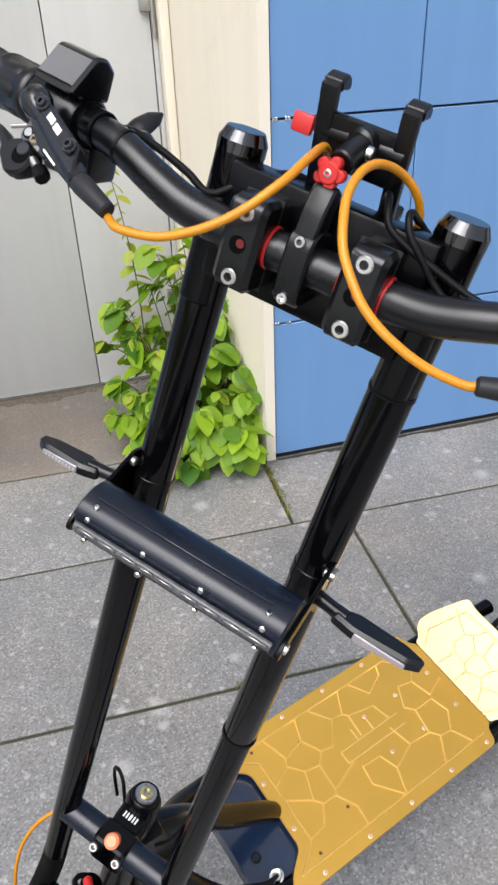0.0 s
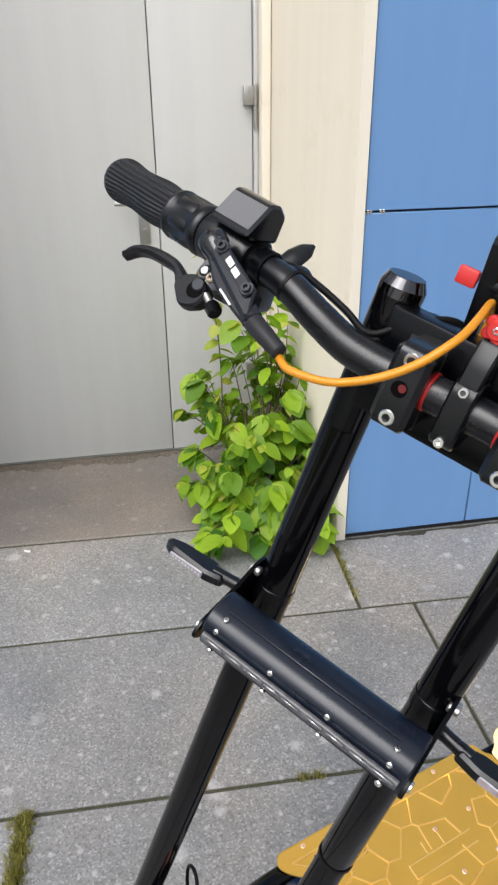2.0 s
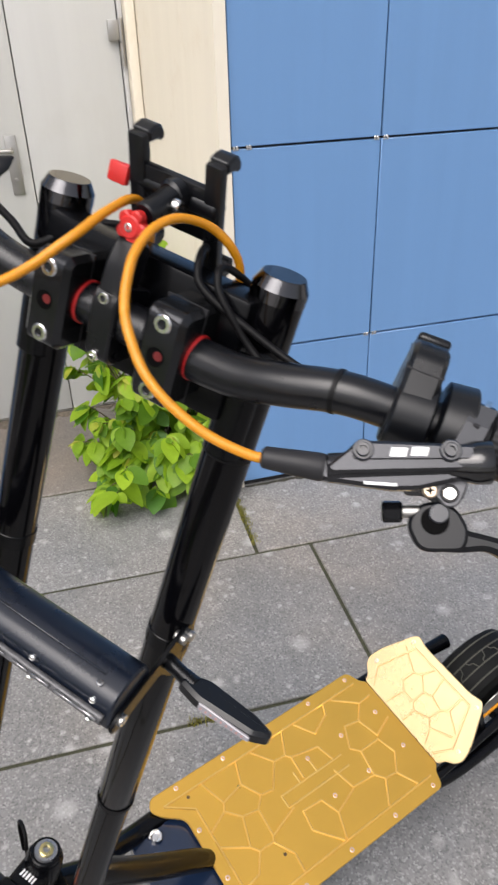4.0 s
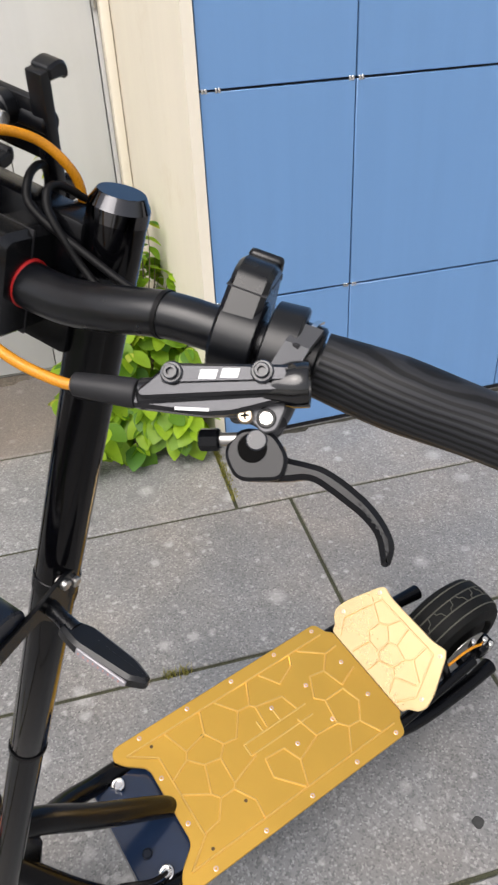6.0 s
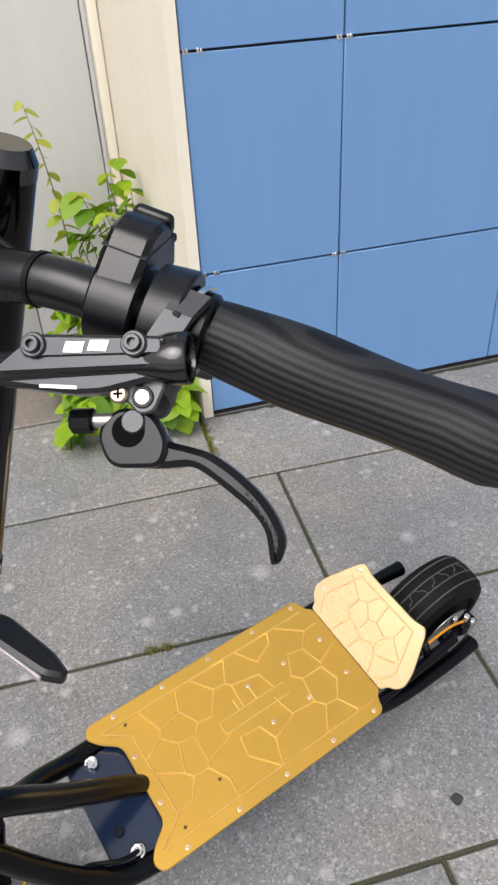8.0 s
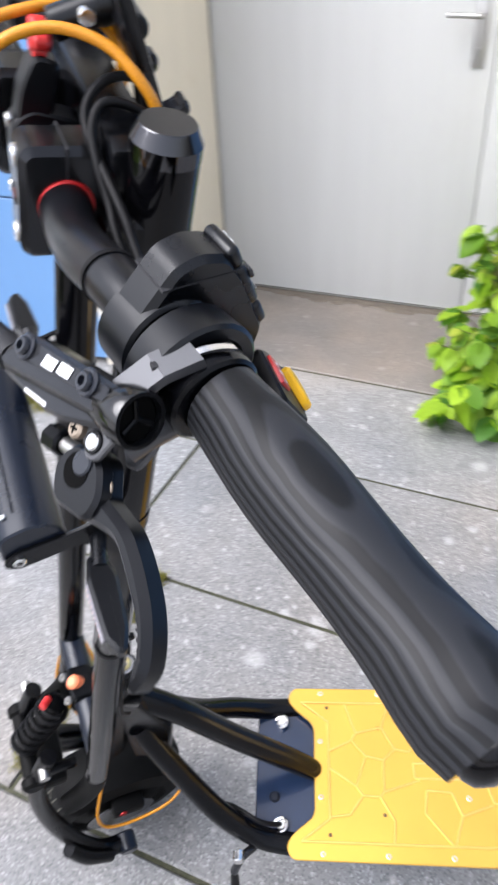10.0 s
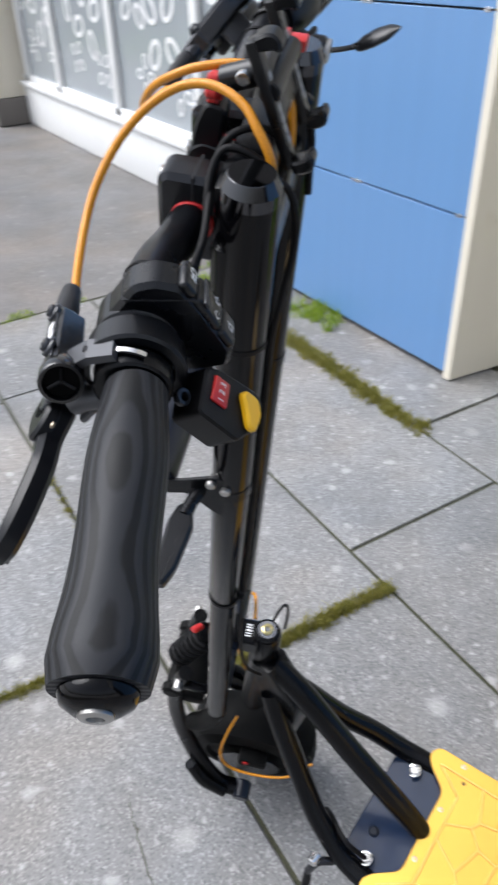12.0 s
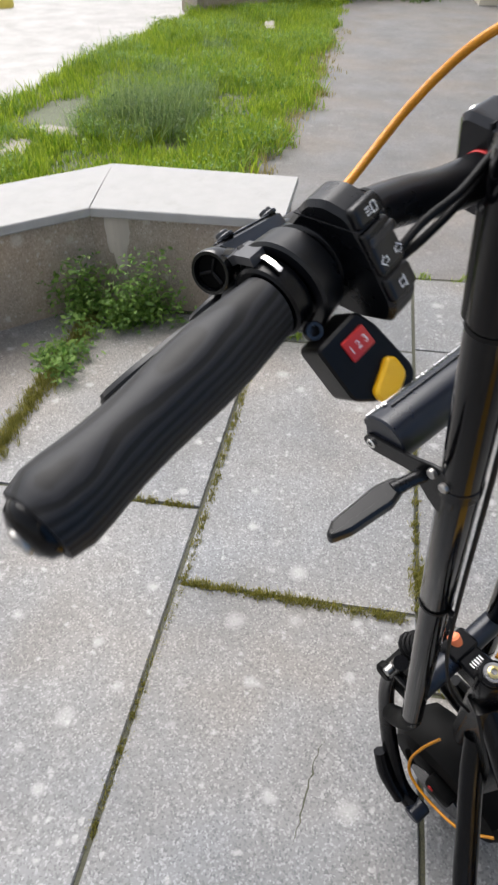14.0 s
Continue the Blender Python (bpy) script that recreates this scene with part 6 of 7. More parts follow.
bm = B()
tail_half = [(-0.106, 0.001), (-0.110, 0.014), (-0.127, 0.026), (-0.134, 0.042), (-0.128, 0.070), (-0.096, 0.138), (-0.086, 0.150), (-0.060, 0.143)]
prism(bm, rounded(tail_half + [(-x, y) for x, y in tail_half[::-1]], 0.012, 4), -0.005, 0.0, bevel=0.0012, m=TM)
tail = dpart("tail_plate", bm, SKYLITGOLD, None, "gold kick plate at the rear of the deck, sky sheen in its colour")
bm = B()
cells(bm, -0.092, 0.092, 0.006, 0.125, 0.043, 5, m=TM)
for a, b in (((-0.086, 0.008), (-0.106, 0.042)), ((0.086, 0.008), (0.106, 0.042)), ((-0.106, 0.042), (-0.074, 0.126)), ((0.106, 0.042), (0.074, 0.126)), ((-0.074, 0.126), (0.074, 0.126))):
    ridge(bm, a, b, m=TM)
tagged(dpart("raised_pattern", bm, SKYLITRIDGE, tail, "raised irregular cell lines", 20), kind="stuff")
for p in ((-0.086, 0.133), (0.086, 0.133), (0.116, 0.048), (-0.116, 0.048)):
    bm = B()
    bolt(bm, TM @ Vector((*p, 0)), TM.to_3x3() @ Vector((0, 0, 1)), 0.0044, 0.0012, 12)
    dpart("deck_screw", bm, PINKSTEEL, tail)

bm = B()
prism(bm, rounded([(-0.118, -0.005), (0.118, -0.005), (0.120, 0.44), (-0.120, 0.44)], 0.012, 4), -0.085, -0.0065, bevel=0.004)
dpart("battery_box", bm, SATIN, None, "black battery box under the deck")
bm = B()
prism(bm, rounded([(-0.104, -0.112), (0.104, -0.112), (0.104, -0.006), (-0.104, -0.006)], 0.004, 3), -0.055, -0.020, bevel=0.002)
nose = dpart("nose_plate", bm, NAVYPLATE, None, "glossy dark navy plate in front of the deck")
for x, y in ((-0.081, -0.070), (0.086, -0.069)):
    bm = B()
    rod(bm, (x, y, -0.02), (x, y, -0.008), 0.0075, 16, 0.002)
    sweep(bm, [(x + 0.010 * math.cos(w), y + 0.010 * math.sin(w), -0.012 + 0.003 * math.sin(w)) for w in (k * math.pi / 5 for k in range(8))], 0.003, 8, 4)
    dpart("eye_bolt", bm, STEEL, nose, "bright steel eye bolt")
for x, y in ((0.042, -0.080),):
    bm = B()
    rod(bm, (x, y, -0.02), (x, y, -0.015), 0.009, 16, 0.003)
    dpart("button_bolt", bm, NAVYMETAL, nose)
# frame tubes from head tube to deck
bm = B()
sweep(bm, [(0, -0.010, -0.016), (0, -0.030, 0.014), (0, -0.06, 0.055), (0, -0.14, 0.158), (0, -0.21, 0.262), (0, -0.262, 0.315)], [0.017, 0.0185, 0.019, 0.019, 0.019, 0.019], 20, 5)
dpart("frame_tube", bm, SATIN, None, "thick black centre frame tube")
for s in (-1, 1):
    bm = B()
    sweep(bm, [(s * 0.112, -0.01, -0.03), (s * 0.110, -0.06, -0.025), (s * 0.104, -0.105, -0.012), (s * 0.088, -0.155, 0.035), (s * 0.062, -0.20, 0.095), (s * 0.034, -0.245, 0.185), (s * 0.014, -0.27, 0.235)], 0.0178, 18, 5)
    dpart("frame_tube", bm, SATIN, None, "black side frame tube")
bm = B()
sweep(bm, [(0.086, -0.069, -0.01), (0.09, -0.10, 0.02), (0.07, -0.14, 0.02), (0.06, -0.16, 0.0)], 0.004, 8, 5)
dpart("cable", bm, RUBBER)
# gusset plates around the head
bm = B()
prism(bm, [(-0.30, 0.12), (-0.24, 0.12), (-0.22, 0.24), (-0.25, 0.33), (-0.285, 0.33)], -0.022, 0.022, axis="x", bevel=0.004)
dpart("head_gusset", bm, SATIN)

# kickstand on the left
bm = B()
sweep(bm, [(0.118, -0.112, -0.02), (0.135, -0.130, -0.01), (0.150, -0.145, -0.045)], 0.0068, 14, 5)
stand = dpart("kickstand", bm, GREYMETAL, None, "short steel kickstand with black foot")
bm = B()
sweep(bm, [(0.150, -0.145, -0.045), (0.175, -0.147, -0.12), (0.199, -0.149, -0.200)], [0.0062, 0.0098, 0.0078], 14, 4)
dpart("foot", bm, RUBBER, stand, "black rubber-sleeved leg")
bm = B()
rod(bm, (0.128, -0.135, 0.0), (0.146, -0.135, 0.004), 0.009, 14, 0.002)
dpart("pivot_bolt", bm, STEEL, stand)

# rear end: wheel, swing arms, caliper
scooter_wheel((0.0, 0.711, -0.098), 0.134, 0.054, dpart, "small rear wheel with wide patterned tyre")
for s in (-1, 1):
    bm = B()
    sweep(bm, [(s * 0.108, 0.42, -0.06), (s * 0.120, 0.50, -0.080), (s * 0.121, 0.62, -0.096), (s * 0.114, 0.74, -0.100)], [0.016, 0.014, 0.0135, 0.018], 16, 5)
    dpart("rear_swing_arm", bm, SATIN, None, "black rear swing arm")
    bm = B()
    rod(bm, (s * 0.115, 0.44, -0.03), (s * 0.108, 0.655 if s > 0 else 0.60, 0.0 if s > 0 else -0.012), 0.0105 if s > 0 else 0.0125, 16, 0.003)
    dpart("rear_stay", bm, SATIN, None, "black rear stay with round end")
bm = B()
box(bm, (0.076, 0.652, -0.06), (0.098, 0.727, -0.03), 0.005)
box(bm, (0.080, 0.690, -0.045), (0.104, 0.735, -0.012), 0.005)
rod(bm, (0.086, 0.692, -0.04), (0.086, 0.712, 0.012), 0.008, 12, 0.002)
cal = dpart("brake_caliper", bm, SATIN, None, "black and steel rear brake caliper")
for q in ((0.078, 0.686, 0.004), (0.090, 0.704, 0.014), (0.100, 0.718, -0.002)):
    bm = B()
    rod(bm, (q[0], q[1], q[2] - 0.03), q, 0.0062, 14, 0.0015)
    dpart("steel_fitting", bm, STEEL, cal)
bm = B()
rod(bm, (0.088, 0.556, 0.062), (0.102, 0.60, -0.045), 0.010, 14, 0.002)
dpart("tail_strut", bm, SATIN, None, "black strut under the kick plate")
bm = B()
box(bm, (0.104, 0.46, -0.095), (0.112, 0.66, -0.062), 0.004)
dpart("side_plate", bm, SATIN, None, "flat black plate beside the rear wheel")
bm = B()
sweep(bm, [(0.090, 0.706, -0.01), (0.090, 0.65, 0.018), (0.092, 0.58, 0.02), (0.09, 0.52, -0.01), (0.085, 0.45, -0.04)], 0.0029, 10, 5)
dpart("brake_hose", bm, HOSE, None, "orange hose to the rear brake")
bm = B()
lathe(bm, (0.0605, 0.711, -0.098), (0.0625, 0.711, -0.098), [(0, 0.065), (1, 0.065)], 36)
dpart("brake_disc", bm, DULLSTEEL, None, "thin steel brake disc")
bm = B()
box(bm, (-0.03, 0.545, 0.02), (0.09, 0.553, 0.06), 0.003, 2)
dpart("tail_support", bm, SATIN)


# ---- leafy bush in the recess ----
def leaf_mesh(length, width, curl):
    bm = B()
    n = 7
    rows = []
    for i in range(n + 1):
        t = i / n
        w = width * (math.sin(math.pi * min(1, t * 0.95 + 0.04)) ** 0.66) * (1 - 0.2 * t)
        z = -curl * t * t
        rows.append([bm.verts.new((-w, t * length, z + 0.18 * w)), bm.verts.new((0, t * length, z)), bm.verts.new((w, t * length, z + 0.18 * w))])
    for p, q in zip(rows, rows[1:]):
        bm.faces.new((p[0], p[1], q[1], q[0]))
        bm.faces.new((p[1], p[2], q[2], q[1]))
    return bm


rnd = random.Random(11)
LEAVES = []
for k, (a, b, c) in enumerate(((0.085, 0.034, 0.02), (0.07, 0.029, 0.012), (0.098, 0.040, 0.026), (0.05, 0.022, 0.01))):
    LEAVES.append(finish(leaf_mesh(a, b, c), "leaf", LEAF, 80))
YOUNG = [finish(leaf_mesh(a, b, c), "leaf", LEAFYOUNG, 80) for a, b, c in ((0.06, 0.02, 0.012), (0.042, 0.018, 0.008))]
bush = holder("bush", "young green bush growing from the corner of the recess", "bush", pose(-0.255, 0.33, 0.0))


def stem(p0, p1, bend, r=0.0035):
    bm = B()
    a, b = Vector(p0), Vector(p1)
    pts = [a, a.lerp(b, 0.35) + Vector(bend), a.lerp(b, 0.7) + Vector(bend) * 0.8, b]
    sweep(bm, pts, [r, r * 0.9, r * 0.7, r * 0.4], 6, 4)
    part("stem", bm, STEM, bush)
    return smooth_path(pts, 8)


def put_leaf(me, p, yaw, pitch, roll, sc):
    piece("leaf", me, bush, Matrix.Translation(p) @ Euler((radians(pitch), radians(roll), radians(yaw)), 'XYZ').to_matrix().to_4x4() @ Matrix.Scale(sc, 4))


# outward arching shoots, tall behind and short in front
for i in range(82):
    ang = rnd.uniform(0, 360)
    spread = 0.10 + 0.24 * rnd.random()
    ex, ey = spread * math.cos(radians(ang)), spread * 1.1 * math.sin(radians(ang))
    h = max(0.07, (0.66 - 1.15 * spread) * (0.35 + 0.65 * rnd.random()) + (0.16 if ey > 0 else 0.0))
    ex = min(ex, 0.17)
    a = (rnd.uniform(-0.05, 0.05), rnd.uniform(-0.05, 0.05), 0.0)
    pts = stem(a, (ex, ey, h), (ex * 0.1, ey * 0.1, h * 0.18), 0.003)
    for j, p in enumerate(pts[6:]):
        if rnd.random() < 0.38 or j == len(pts) - 7:
            outw = math.degrees(math.atan2(ey, ex)) - 90 + rnd.uniform(-75, 75)
            put_leaf(rnd.choice(LEAVES), p, outw, rnd.uniform(-68, 5), rnd.uniform(-40, 40), rnd.uniform(0.6, 1.15))
    for k in range(3):
        put_leaf(rnd.choice(YOUNG if rnd.random() < 0.35 else LEAVES), pts[-1], math.degrees(math.atan2(ey, ex)) - 90 + (k - 1) * 55 + rnd.uniform(-15, 15), rnd.uniform(-45, -5), rnd.uniform(-20, 20), rnd.uniform(0.75, 1.05))
# low leafy fringe towards the yard
for i in range(34):
    x, y = rnd.uniform(-0.25, 0.14), rnd.uniform(-0.42, -0.12)
    h = rnd.uniform(0.06, 0.2)
    pts = stem((x * 0.5, y * 0.4, 0.0), (x, y, h), (x * 0.1, y * 0.1, h * 0.3), 0.0025)
    for j in (16, 19, 22):
        put_leaf(rnd.choice(LEAVES), pts[j], math.degrees(math.atan2(y, x)) - 90 + rnd.uniform(-70, 70), rnd.uniform(-75, -10), rnd.uniform(-30, 30), rnd.uniform(0.95, 1.4))
    for k in range(3):
        put_leaf(rnd.choice(LEAVES), pts[-1], math.degrees(math.atan2(y, x)) - 90 + (k - 1) * 55 + rnd.uniform(-15, 15), rnd.uniform(-40, 0), rnd.uniform(-20, 20), rnd.uniform(0.8, 1.15))
# one thin shoot climbing the door
pts = stem((-0.12, 0.12, 0.3), (-0.175, 0.17, 1.0), (0.02, 0.01, 0.02), 0.0028)
for k, p in enumerate(pts[2:]):
    put_leaf(rnd.choice(YOUNG), p, 95 + 180 * (k % 2) + rnd.uniform(-60, 60), rnd.uniform(-60, 10), rnd.uniform(-45, 45), rnd.uniform(1.0, 1.4) * (1.15 - 0.016 * k))
for top in ((0.05, 0.12, 0.76), (0.12, 0.05, 0.72), (0.10, 0.14, 0.80), (0.02, 0.02, 0.66), (-0.05, 0.15, 0.70)):
    pts = stem((0.02, 0.05, 0.2), top, (0.03, 0, 0.04), 0.003)
    for p in pts[10::2]:
        put_leaf(rnd.choice(LEAVES), p, rnd.uniform(0, 360), rnd.uniform(-40, 5), rnd.uniform(-25, 25), rnd.uniform(0.8, 1.15))
    for k in range(3):
        put_leaf(rnd.choice(YOUNG), pts[-1], k * 120 + rnd.uniform(-20, 20), rnd.uniform(-35, 0), 0, 0.9)


# ---- grass, moss and weeds ----
def tufts(name, places, label, category, mat, h=(0.02, 0.05), w=0.0018, per=9, spread=0.015, lean=0.5, seed=1):
    r = random.Random(seed)
    vs, fs = [], []
    for x, y, s in places:
        for _ in range(per):
            px, py = x + r.gauss(0, spread), y + r.gauss(0, spread)
            hh = r.uniform(*h) * s
            a = r.uniform(0, 2 * math.pi)
            dx, dy = math.cos(a), math.sin(a)
            l = r.uniform(0.1, lean) * hh
            b = r.uniform(0, 2 * math.pi)
            lx, ly = math.cos(b) * l, math.sin(b) * l
            k = len(vs)
            ww = w * (0.6 + 0.8 * r.random())
            vs += [(px - dx * ww, py - dy * ww, -0.008), (px + dx * ww, py + dy * ww, -0.008),
                   (px + dx * ww * 0.8 + lx * 0.4, py + dy * ww * 0.8 + ly * 0.4, hh * 0.55), (px - dx * ww * 0.8 + lx * 0.4, py - dy * ww * 0.8 + ly * 0.4, hh * 0.55),
                   (px + lx, py + ly, hh)]
            fs += [(k, k + 1, k + 2, k + 3), (k + 3, k + 2, k + 4)]
    return grid_stuff(name, vs, fs, mat, None, label, category)


def along(a, b, n, jitter, size=(0.6, 1.1), seed=3):
    r = random.Random(seed)
    out = []
    for i in range(n):
        t = r.random()
        out.append((a[0] + (b[0] - a[0]) * t + r.gauss(0, jitter), a[1] + (b[1] - a[1]) * t + r.gauss(0, jitter), r.uniform(*size)))
    return out


moss = []
moss += along((-1.052, -0.93), (-1.075, -1.50), 420, 0.009, (0.35, 1.1), 1)
moss += along((-1.27, -1.58), (-1.31, -2.15), 260, 0.006, (0.2, 0.75), 2)
moss += along((-1.55, -0.335), (-2.45, -0.305), 700, 0.02, (0.35, 1.3), 4)
moss += along((-1.36, -1.54), (-1.46, -1.53), 40, 0.012, (0.6, 1.3), 24)
moss += along((-2.72, -2.845), (-1.7, -2.868), 520, 0.020, (0.5, 1.7), 25)
moss += along((-1.3, -1.555), (-2.2, -1.52), 60, 0.005, (0.15, 0.6), 5)
moss += along((-0.40, -0.948), (-0.34, -0.952), 9, 0.004, (0.3, 0.8), 6)
moss += along((-0.045, -0.03), (-0.05, -0.33), 60, 0.004, (0.1, 0.35), 7)
moss += along((-1.6, -2.2), (-1.62, -2.5), 60, 0.005, (0.2, 0.5), 8)
moss += along((-2.66, -2.118), (-1.33, -2.155), 190, 0.0018, (0.06, 0.28), 31)
moss += along((-1.33, -2.155), (-0.65, -2.195), 110, 0.003, (0.06, 0.2), 32)
tufts("joint_moss", moss, "yellow-green moss and fine grass in the slab joints", "moss", MOSSMAT, (0.012, 0.035), 0.0012, 10, 0.006, 0.9, 5)
edge = along((-3.34, -0.1), (-3.34, -2.0), 40, 0.015, (0.2, 0.6), 9) + along((-3.05, -0.06), (-3.32, -0.62), 60, 0.025, (0.6, 1.3), 10)
edge += along((-3.40, -1.60), (-3.50, -2.06), 70, 0.03, (0.6, 1.5), 31) + along((-2.70, -1.97), (-2.82, -2.05), 30, 0.03, (0.6, 1.3), 32)
edge += along((-2.62, -0.08), (-2.36, -0.06), 60, 0.04, (0.6, 1.5), 14)
tufts("edge_grass", edge, "grass tufts along the edge of the paving", "grass", GRASSMAT, (0.03, 0.06), 0.002, 9, 0.015, 0.7, 6)
weeds = along((-2.75, -2.54), (-2.66, -2.72), 36, 0.035, (0.4, 1.2), 15) + along((-3.42, -1.62), (-3.48, -2.0), 22, 0.03, (0.3, 0.8), 33) + along((-2.70, -1.98), (-2.76, -2.05), 10, 0.02, (0.3, 0.7), 34) + along((-2.74, -2.84), (-2.66, -2.92), 22, 0.03, (0.6, 1.3), 16) + along((-2.5, -2.83), (-2.2, -2.85), 14, 0.03, (0.2, 0.5), 17)
def sprigs(name, places, label, category, mat, h=(0.05, 0.2), leaf=0.011, per=26, spread=0.03, seed=1):
    """Low branching weeds: many small oval leaves at all heights of each clump."""
    r = random.Random(seed)
    vs, fs = [], []
    for x, y, s in places:
        top = r.uniform(*h) * s
        for _ in range(per):
            c = Vector((x + r.gauss(0, spread), y + r.gauss(0, spread), top * r.random() ** 0.8))
            d = Vector((r.gauss(0, 1), r.gauss(0, 1), r.uniform(-0.4, 0.7))).normalized()
            n = d.cross(Vector((r.gauss(0, 0.5), r.gauss(0, 0.5), 1))).normalized()
            ll = leaf * r.uniform(0.6, 1.5)
            ww = ll * r.uniform(0.32, 0.5)
            k = len(vs)
            dip = Vector((0, 0, -ll * 0.2))
            vs += [tuple(c - d * ll), tuple(c - d * ll * 0.2 + n * ww + dip * 0.3), tuple(c + d * ll * 0.5 + n * ww * 0.7), tuple(c + d * ll + dip), tuple(c + d * ll * 0.5 - n * ww * 0.7), tuple(c - d * ll * 0.2 - n * ww + dip * 0.3)]
            fs += [(k, k + 1, k + 2, k + 3), (k, k + 3, k + 4, k + 5)]
    return grid_stuff(name, vs, fs, mat, None, label, category)


sprigs("wall_weeds", weeds, "small-leaved green weeds along the foot of the low wall", "weeds", WEEDMAT, (0.09, 0.29), 0.012, 56, 0.035, 7)

r = random.Random(21)


def patchy(x, y):
    """Low and high patches of growth."""
    return 0.7 + 0.35 * math.sin(2.1 * x + 1.3 * y) * math.sin(2.7 * y - 0.8 * x + 1.0) + 0.2 * math.sin(5.3 * x - 3.1 * y) * math.sin(4.1 * y + 1.7 * x)


lawn, leafy_spots = [], []
while len(lawn) < 8600:
    x = -3.5 - 11.2 * r.random() ** 1.35
    y0 = -2.5 + 0.22 * min(1, max(0, (-x - 4.9) / 2)) + 0.05 * math.sin(4.3 * x) + 0.03 * math.sin(11 * x) + r.gauss(0, 0.06)
    y1 = -4.75 + 0.3 * max(0, (-x - 7.5) / 5.0) if x > -12.5 else -4.3 + (-12.5 - x) * 0.83
    y = y0 + (y1 - y0) * r.random()
    p = patchy(x, y)
    if any((x - a) ** 2 / 0.06 + (y - c) ** 2 / 0.012 < 1 for a, c in ((-4.95, -4.15), (-5.45, -3.95), (-5.30, -3.05), (-11.2, -3.1))):
        continue
    if (x + 6.0) ** 2 / 0.4 + (y + 4.2) ** 2 / 0.08 < 1 or r.random() > 0.35 + p:
        continue
    lawn.append((x, y, max(0.25, p) * r.uniform(0.7, 1.5)))
    if p > 0.75 and r.random() < 0.4:
        leafy_spots.append((x, y, p * r.uniform(0.5, 1.1)))
tufts("rough_grass", lawn, "rough bright green uncut grass", "grass", GRASSMAT, (0.035, 0.15), 0.0042, 11, 0.04, 0.9, 8)
sprigs("lawn_weeds", leafy_spots, "broad-leaved weeds among the rough grass", "weeds", WEEDMAT, (0.08, 0.22), 0.013, 30, 0.05, 12)
tall, wisps = [], []
for cx, cy, h, n in ((-5.55, -3.30, 1.05, 60), (-5.75, -3.55, 1.1, 60), (-5.95, -3.20, 1.0, 50), (-6.25, -3.50, 0.8, 36), (-5.50, -3.72, 0.6, 20), (-6.8, -3.2, 0.55, 24), (-7.4, -3.7, 0.6, 24), (-8.3, -3.3, 0.4, 16), (-9.4, -3.5, 0.45, 16), (-10.6, -3.5, 0.55, 22)):
    for _ in range(n):
        dx, dy = r.gauss(0, 0.17), r.gauss(0, 0.14)
        k = h * max(0.25, 1 - 1.9 * math.hypot(dx, dy)) * r.uniform(0.7, 1.15)
        tall.append((cx + dx, cy + dy, k * 0.85))
        wisps.append((cx + dx * 1.15, cy + dy * 1.15, k))
sprigs("tall_weeds", tall, "tall bushy green weeds among the grass", "weeds", TALLMAT, (0.22, 0.50), 0.012, 46, 0.045, 9)
tufts("wispy_weeds", wisps, "tall wispy grey-green weeds gone to seed", "weeds", WISPMAT, (0.18, 0.62), 0.0026, 8, 0.06, 0.75, 19)
straw = []
for _ in range(260):
    x = -3.6 - 7.5 * r.random() ** 1.4
    straw.append((x, -2.47 + 0.22 * min(1, max(0, (-x - 4.9) / 2)) + r.gauss(0, 0.07), r.uniform(0.4, 1.2)))
tufts("dry_grass", straw, "dry yellow grass along the edge of the asphalt", "grass", STRAWMAT, (0.02, 0.07), 0.003, 9, 0.035, 0.9, 23)
# flat stones showing among the grass
for x, y, sx, sy, turn in ((-4.95, -4.15, 0.26, 0.12, 12), (-5.45, -3.95, 0.30, 0.10, 80), (-11.2, -3.1, 0.45, 0.07, 8)):
    bm = B()
    prism(bm, rounded([(-sx, -sy), (sx * 0.9, -sy * 1.1), (sx, sy * 0.8), (-sx * 0.8, sy)], 0.06, 4), 0.002, 0.034, bevel=0.01)
    thing("flat_stone", bm, FIELDSTONE, "pale flat stone lying among the rough grass", "stone", "stones in the grass", m=pose(x, y, 0, 0, 0, turn))
hedge = [(-14.75 + r.gauss(0, 0.12), c + r.gauss(0, 0.14), r.uniform(0.5, 1.2)) for c in (-2.62, -1.75, -0.9) for _ in range(12)]
tufts("far_weeds", hedge, "dark weeds at the foot of the far wall", "weeds", TALLMAT, (0.1, 0.42), 0.012, 9, 0.08, 0.7, 10)

# ---- paving slabs ----
# rows run almost along the facade; each row has its own cross joints
SLOPE = -0.031
ROWS = [(0.825, [-1.66, -0.06]), (0.185, [-3.30, -2.62, -1.555, -0.042, 1.30, 2.6, 4.0]), (-0.346, [-3.30, -2.62, -1.205, 0.118, 1.45, 2.75, 4.0]), (-0.930, [-3.30, -2.62, -1.050, 0.36, 1.7, 3.0, 4.0]),
        (-1.557, [-3.30, -2.62, -1.290, 0.05, 1.4, 2.7, 4.0]), (-2.183, [-2.785, -1.600, -0.28, 1.05, 2.4, 4.0]), (-2.895, [-2.785, -1.40, -0.05, 1.3, 2.6, 4.0]),
        (-3.50, [-2.785, -1.65, -0.35, 1.0, 2.3, 4.0]), (-4.03, [-2.62, -1.3, 0.1, 1.4, 2.7, 4.0]), (-4.65, [-2.62, -1.3, 0.1, 1.4, 2.7, 4.0])]
paving = holder("pavement", "grey pebbled concrete paving slabs with mossy joints", "paving", kind="structure")


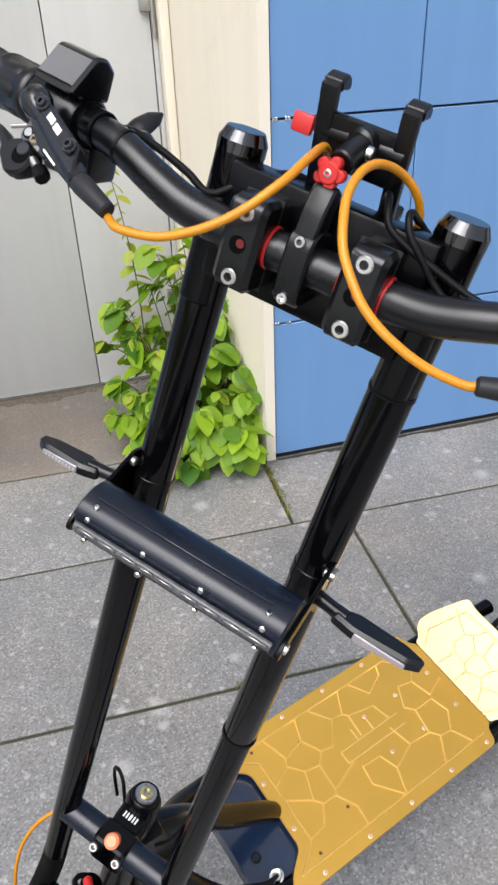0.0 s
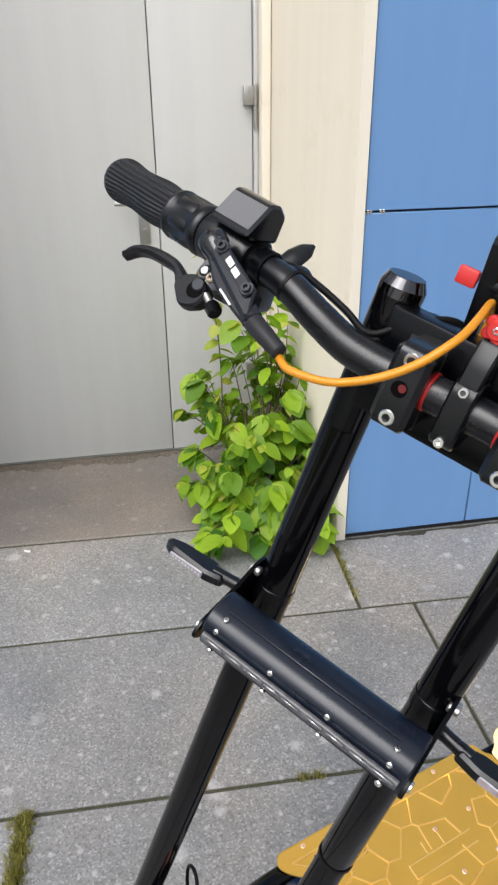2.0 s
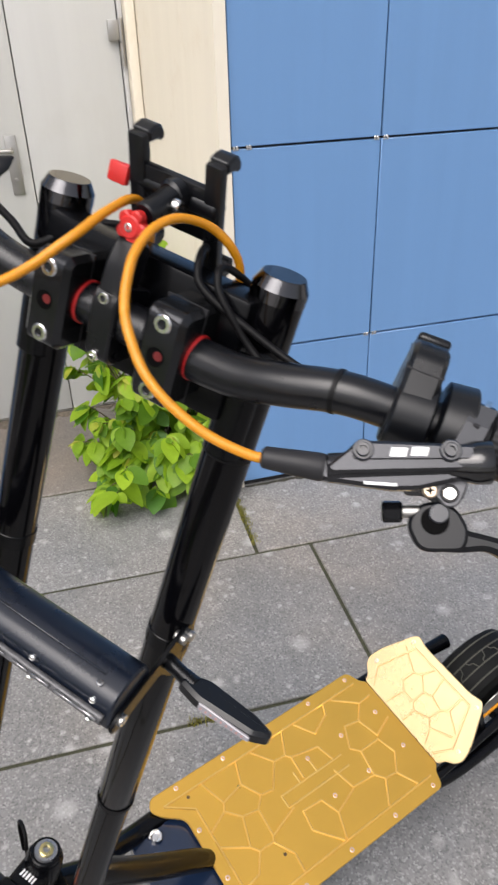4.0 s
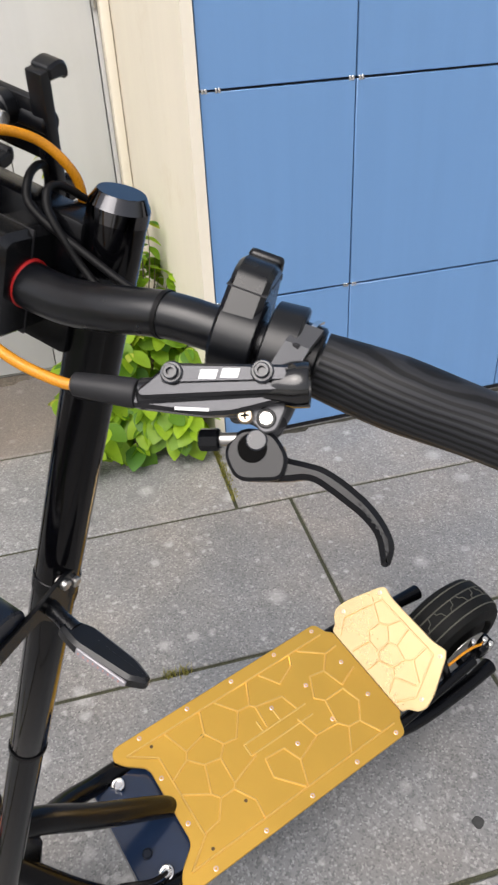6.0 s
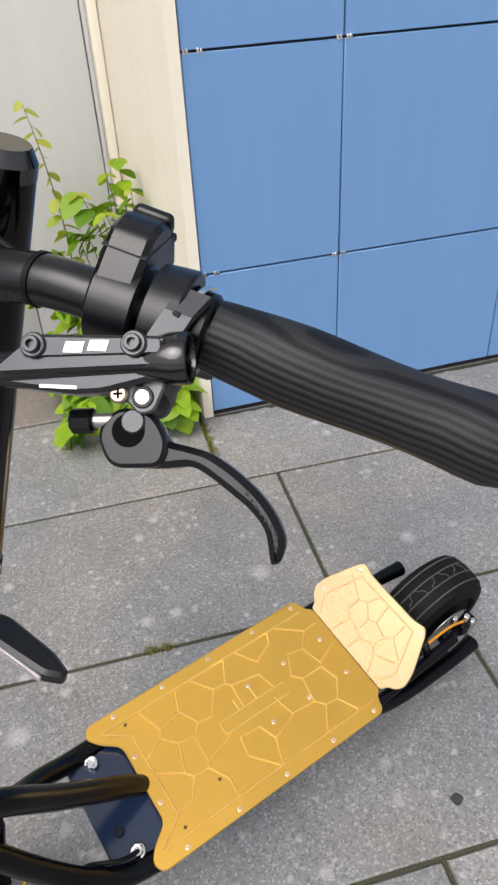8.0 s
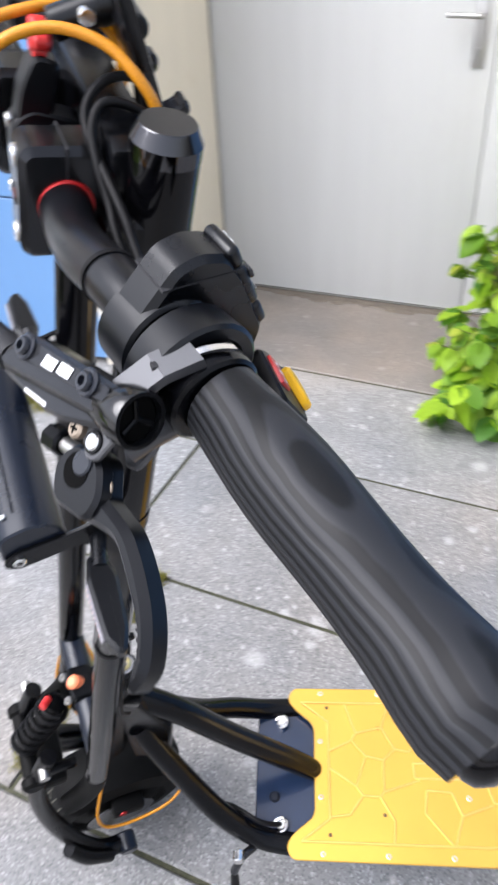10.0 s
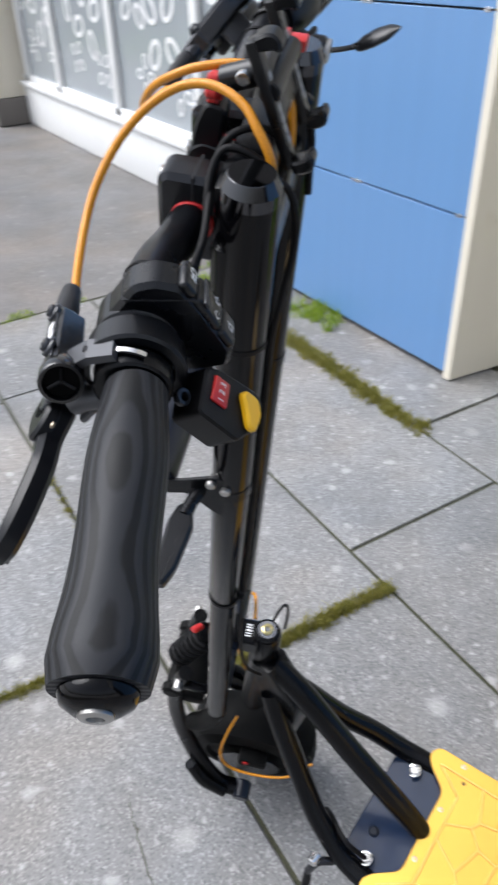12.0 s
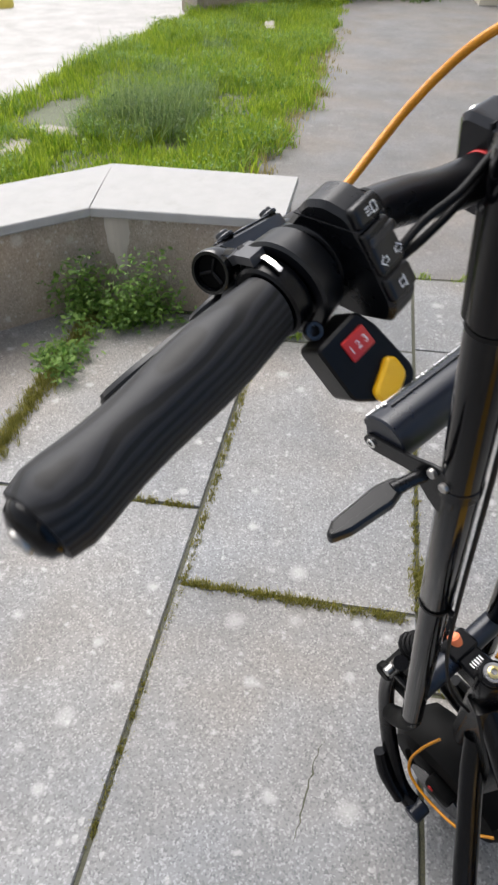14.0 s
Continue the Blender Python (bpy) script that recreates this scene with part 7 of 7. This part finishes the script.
def slab(q, lift, tilt, stone):
    bm = B()
    prism(bm, q, -0.028, 0.0, bevel=0.0035)
    ob = part("slab", bm, stone, paving)
    ob.matrix_local = pose(0, 0, lift, *tilt)
    return ob


r = random.Random(5)
for (y0, xs), (y1, _) in zip(ROWS, ROWS[1:]):
    for a, b in zip(xs, xs[1:]):
        g = 0.0060
        yy = lambda x, y: y + SLOPE * (x + 1.0)
        sk = 0.018
        q = [(a + g, yy(a, y0) - g), (b - g, yy(b, y0) - g), (b - g - sk, yy(b, y1) + g), (a + g - sk, yy(a, y1) + g)]
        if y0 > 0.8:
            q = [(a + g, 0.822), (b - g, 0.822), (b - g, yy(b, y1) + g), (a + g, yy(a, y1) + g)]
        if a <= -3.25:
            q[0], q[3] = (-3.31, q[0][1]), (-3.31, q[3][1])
        # the recess row takes the browner slab with shade in its colour
        slab(q[::-1], r.uniform(-0.0012, 0.0), (r.uniform(-0.06, 0.06), r.uniform(-0.06, 0.06), 0), SLABDIRTSHADE if y0 > 0.8 else SLAB)


# hairline crack across one slab
bm = B()
rr = random.Random(8)
line = [(-0.93 + 0.23 * i / 16, -1.757 - 0.050 * (i / 16) ** 0.6 + rr.uniform(-0.0035, 0.0035)) for i in range(17)]
wide = [0.0022 * math.sin(math.pi * (i + 0.5) / 17) * rr.uniform(0.5, 1.1) for i in range(17)]
prism(bm, [(x, y - w) for (x, y), w in zip(line, wide)] + [(x, y + w) for (x, y), w in zip(line, wide)][::-1], -0.002, 0.0006)
part("crack", bm, JOINTSOIL, paving, "dark hairline crack in the slab")


# trodden-in gum on the slab beside the deck
bm = B()
prism(bm, [(0.13 + 0.0125 * (1 + 0.1 * math.sin(3 * w + 1)) * math.cos(w), -1.50 + 0.0125 * (1 + 0.12 * math.sin(2 * w)) * math.sin(w)) for w in (2 * math.pi * i / 20 for i in range(20))], 0.0003, 0.0014, bevel=0.0005)
thing("gum_spot", bm, GUM, "flat black trodden chewing gum stuck on paving slab", "gum")


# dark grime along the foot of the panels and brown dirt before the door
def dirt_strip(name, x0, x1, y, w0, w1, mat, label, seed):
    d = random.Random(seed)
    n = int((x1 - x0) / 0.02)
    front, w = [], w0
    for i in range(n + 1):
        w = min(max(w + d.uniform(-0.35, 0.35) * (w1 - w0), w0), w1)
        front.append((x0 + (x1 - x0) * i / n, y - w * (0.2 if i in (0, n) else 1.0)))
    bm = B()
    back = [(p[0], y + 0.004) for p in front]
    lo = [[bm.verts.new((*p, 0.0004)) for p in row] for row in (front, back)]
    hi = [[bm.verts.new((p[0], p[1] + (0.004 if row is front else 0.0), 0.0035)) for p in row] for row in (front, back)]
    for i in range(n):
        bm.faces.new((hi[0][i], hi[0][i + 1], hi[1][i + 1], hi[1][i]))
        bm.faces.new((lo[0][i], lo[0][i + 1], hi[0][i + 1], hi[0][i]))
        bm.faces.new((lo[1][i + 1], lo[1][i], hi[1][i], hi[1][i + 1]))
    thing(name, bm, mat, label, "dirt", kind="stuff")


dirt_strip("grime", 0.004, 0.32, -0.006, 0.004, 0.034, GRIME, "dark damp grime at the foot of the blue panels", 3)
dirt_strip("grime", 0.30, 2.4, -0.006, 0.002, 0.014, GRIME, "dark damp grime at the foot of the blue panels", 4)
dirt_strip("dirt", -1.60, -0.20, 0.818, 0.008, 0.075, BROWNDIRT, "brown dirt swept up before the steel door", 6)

# cigarette end lying in the recess
BUTT = (-1.14, 0.14)
bm = B()
rod(bm, (BUTT[0] - 0.011, BUTT[1] + 0.004, 0.0042), (BUTT[0] + 0.011, BUTT[1] - 0.004, 0.0042), 0.0040, 12, 0.0006)
thing("cigarette_end", bm, PAPER, "small white cigarette end lying on the slab", "litter")

# small yellow flower at the foot of the blue panels
FLOWER = (-2.90, -0.045)
flower = holder("dandelion", "small yellow dandelion growing beside the blue panels", "flower", pose(FLOWER[0], FLOWER[1], 0.0))
bm = B()
sweep(bm, [(0, 0, 0), (0.004, -0.004, 0.04), (0.003, -0.010, 0.075)], 0.0016, 6, 4)
part("flower_stem", bm, WEEDMAT, flower)
bm = B()
for ring, count, rad in ((0, 14, 0.017), (1, 10, 0.011)):
    for i in range(count):
        w = 2 * math.pi * i / count + ring * 0.2
        u, v = Vector((math.cos(w), math.sin(w), 0.25 + 0.4 * ring)), Vector((-math.sin(w), math.cos(w), 0))
        c = Vector((0.003, -0.010, 0.075))
        vs = [bm.verts.new(c + u * a * rad + v * b * 0.003) for a, b in ((0.1, -0.4), (0.1, 0.4), (1, 1), (1.08, 0), (1, -1))]
        bm.faces.new(vs)
part("blossom", bm, YELLOW, flower, "many-petalled yellow blossom")
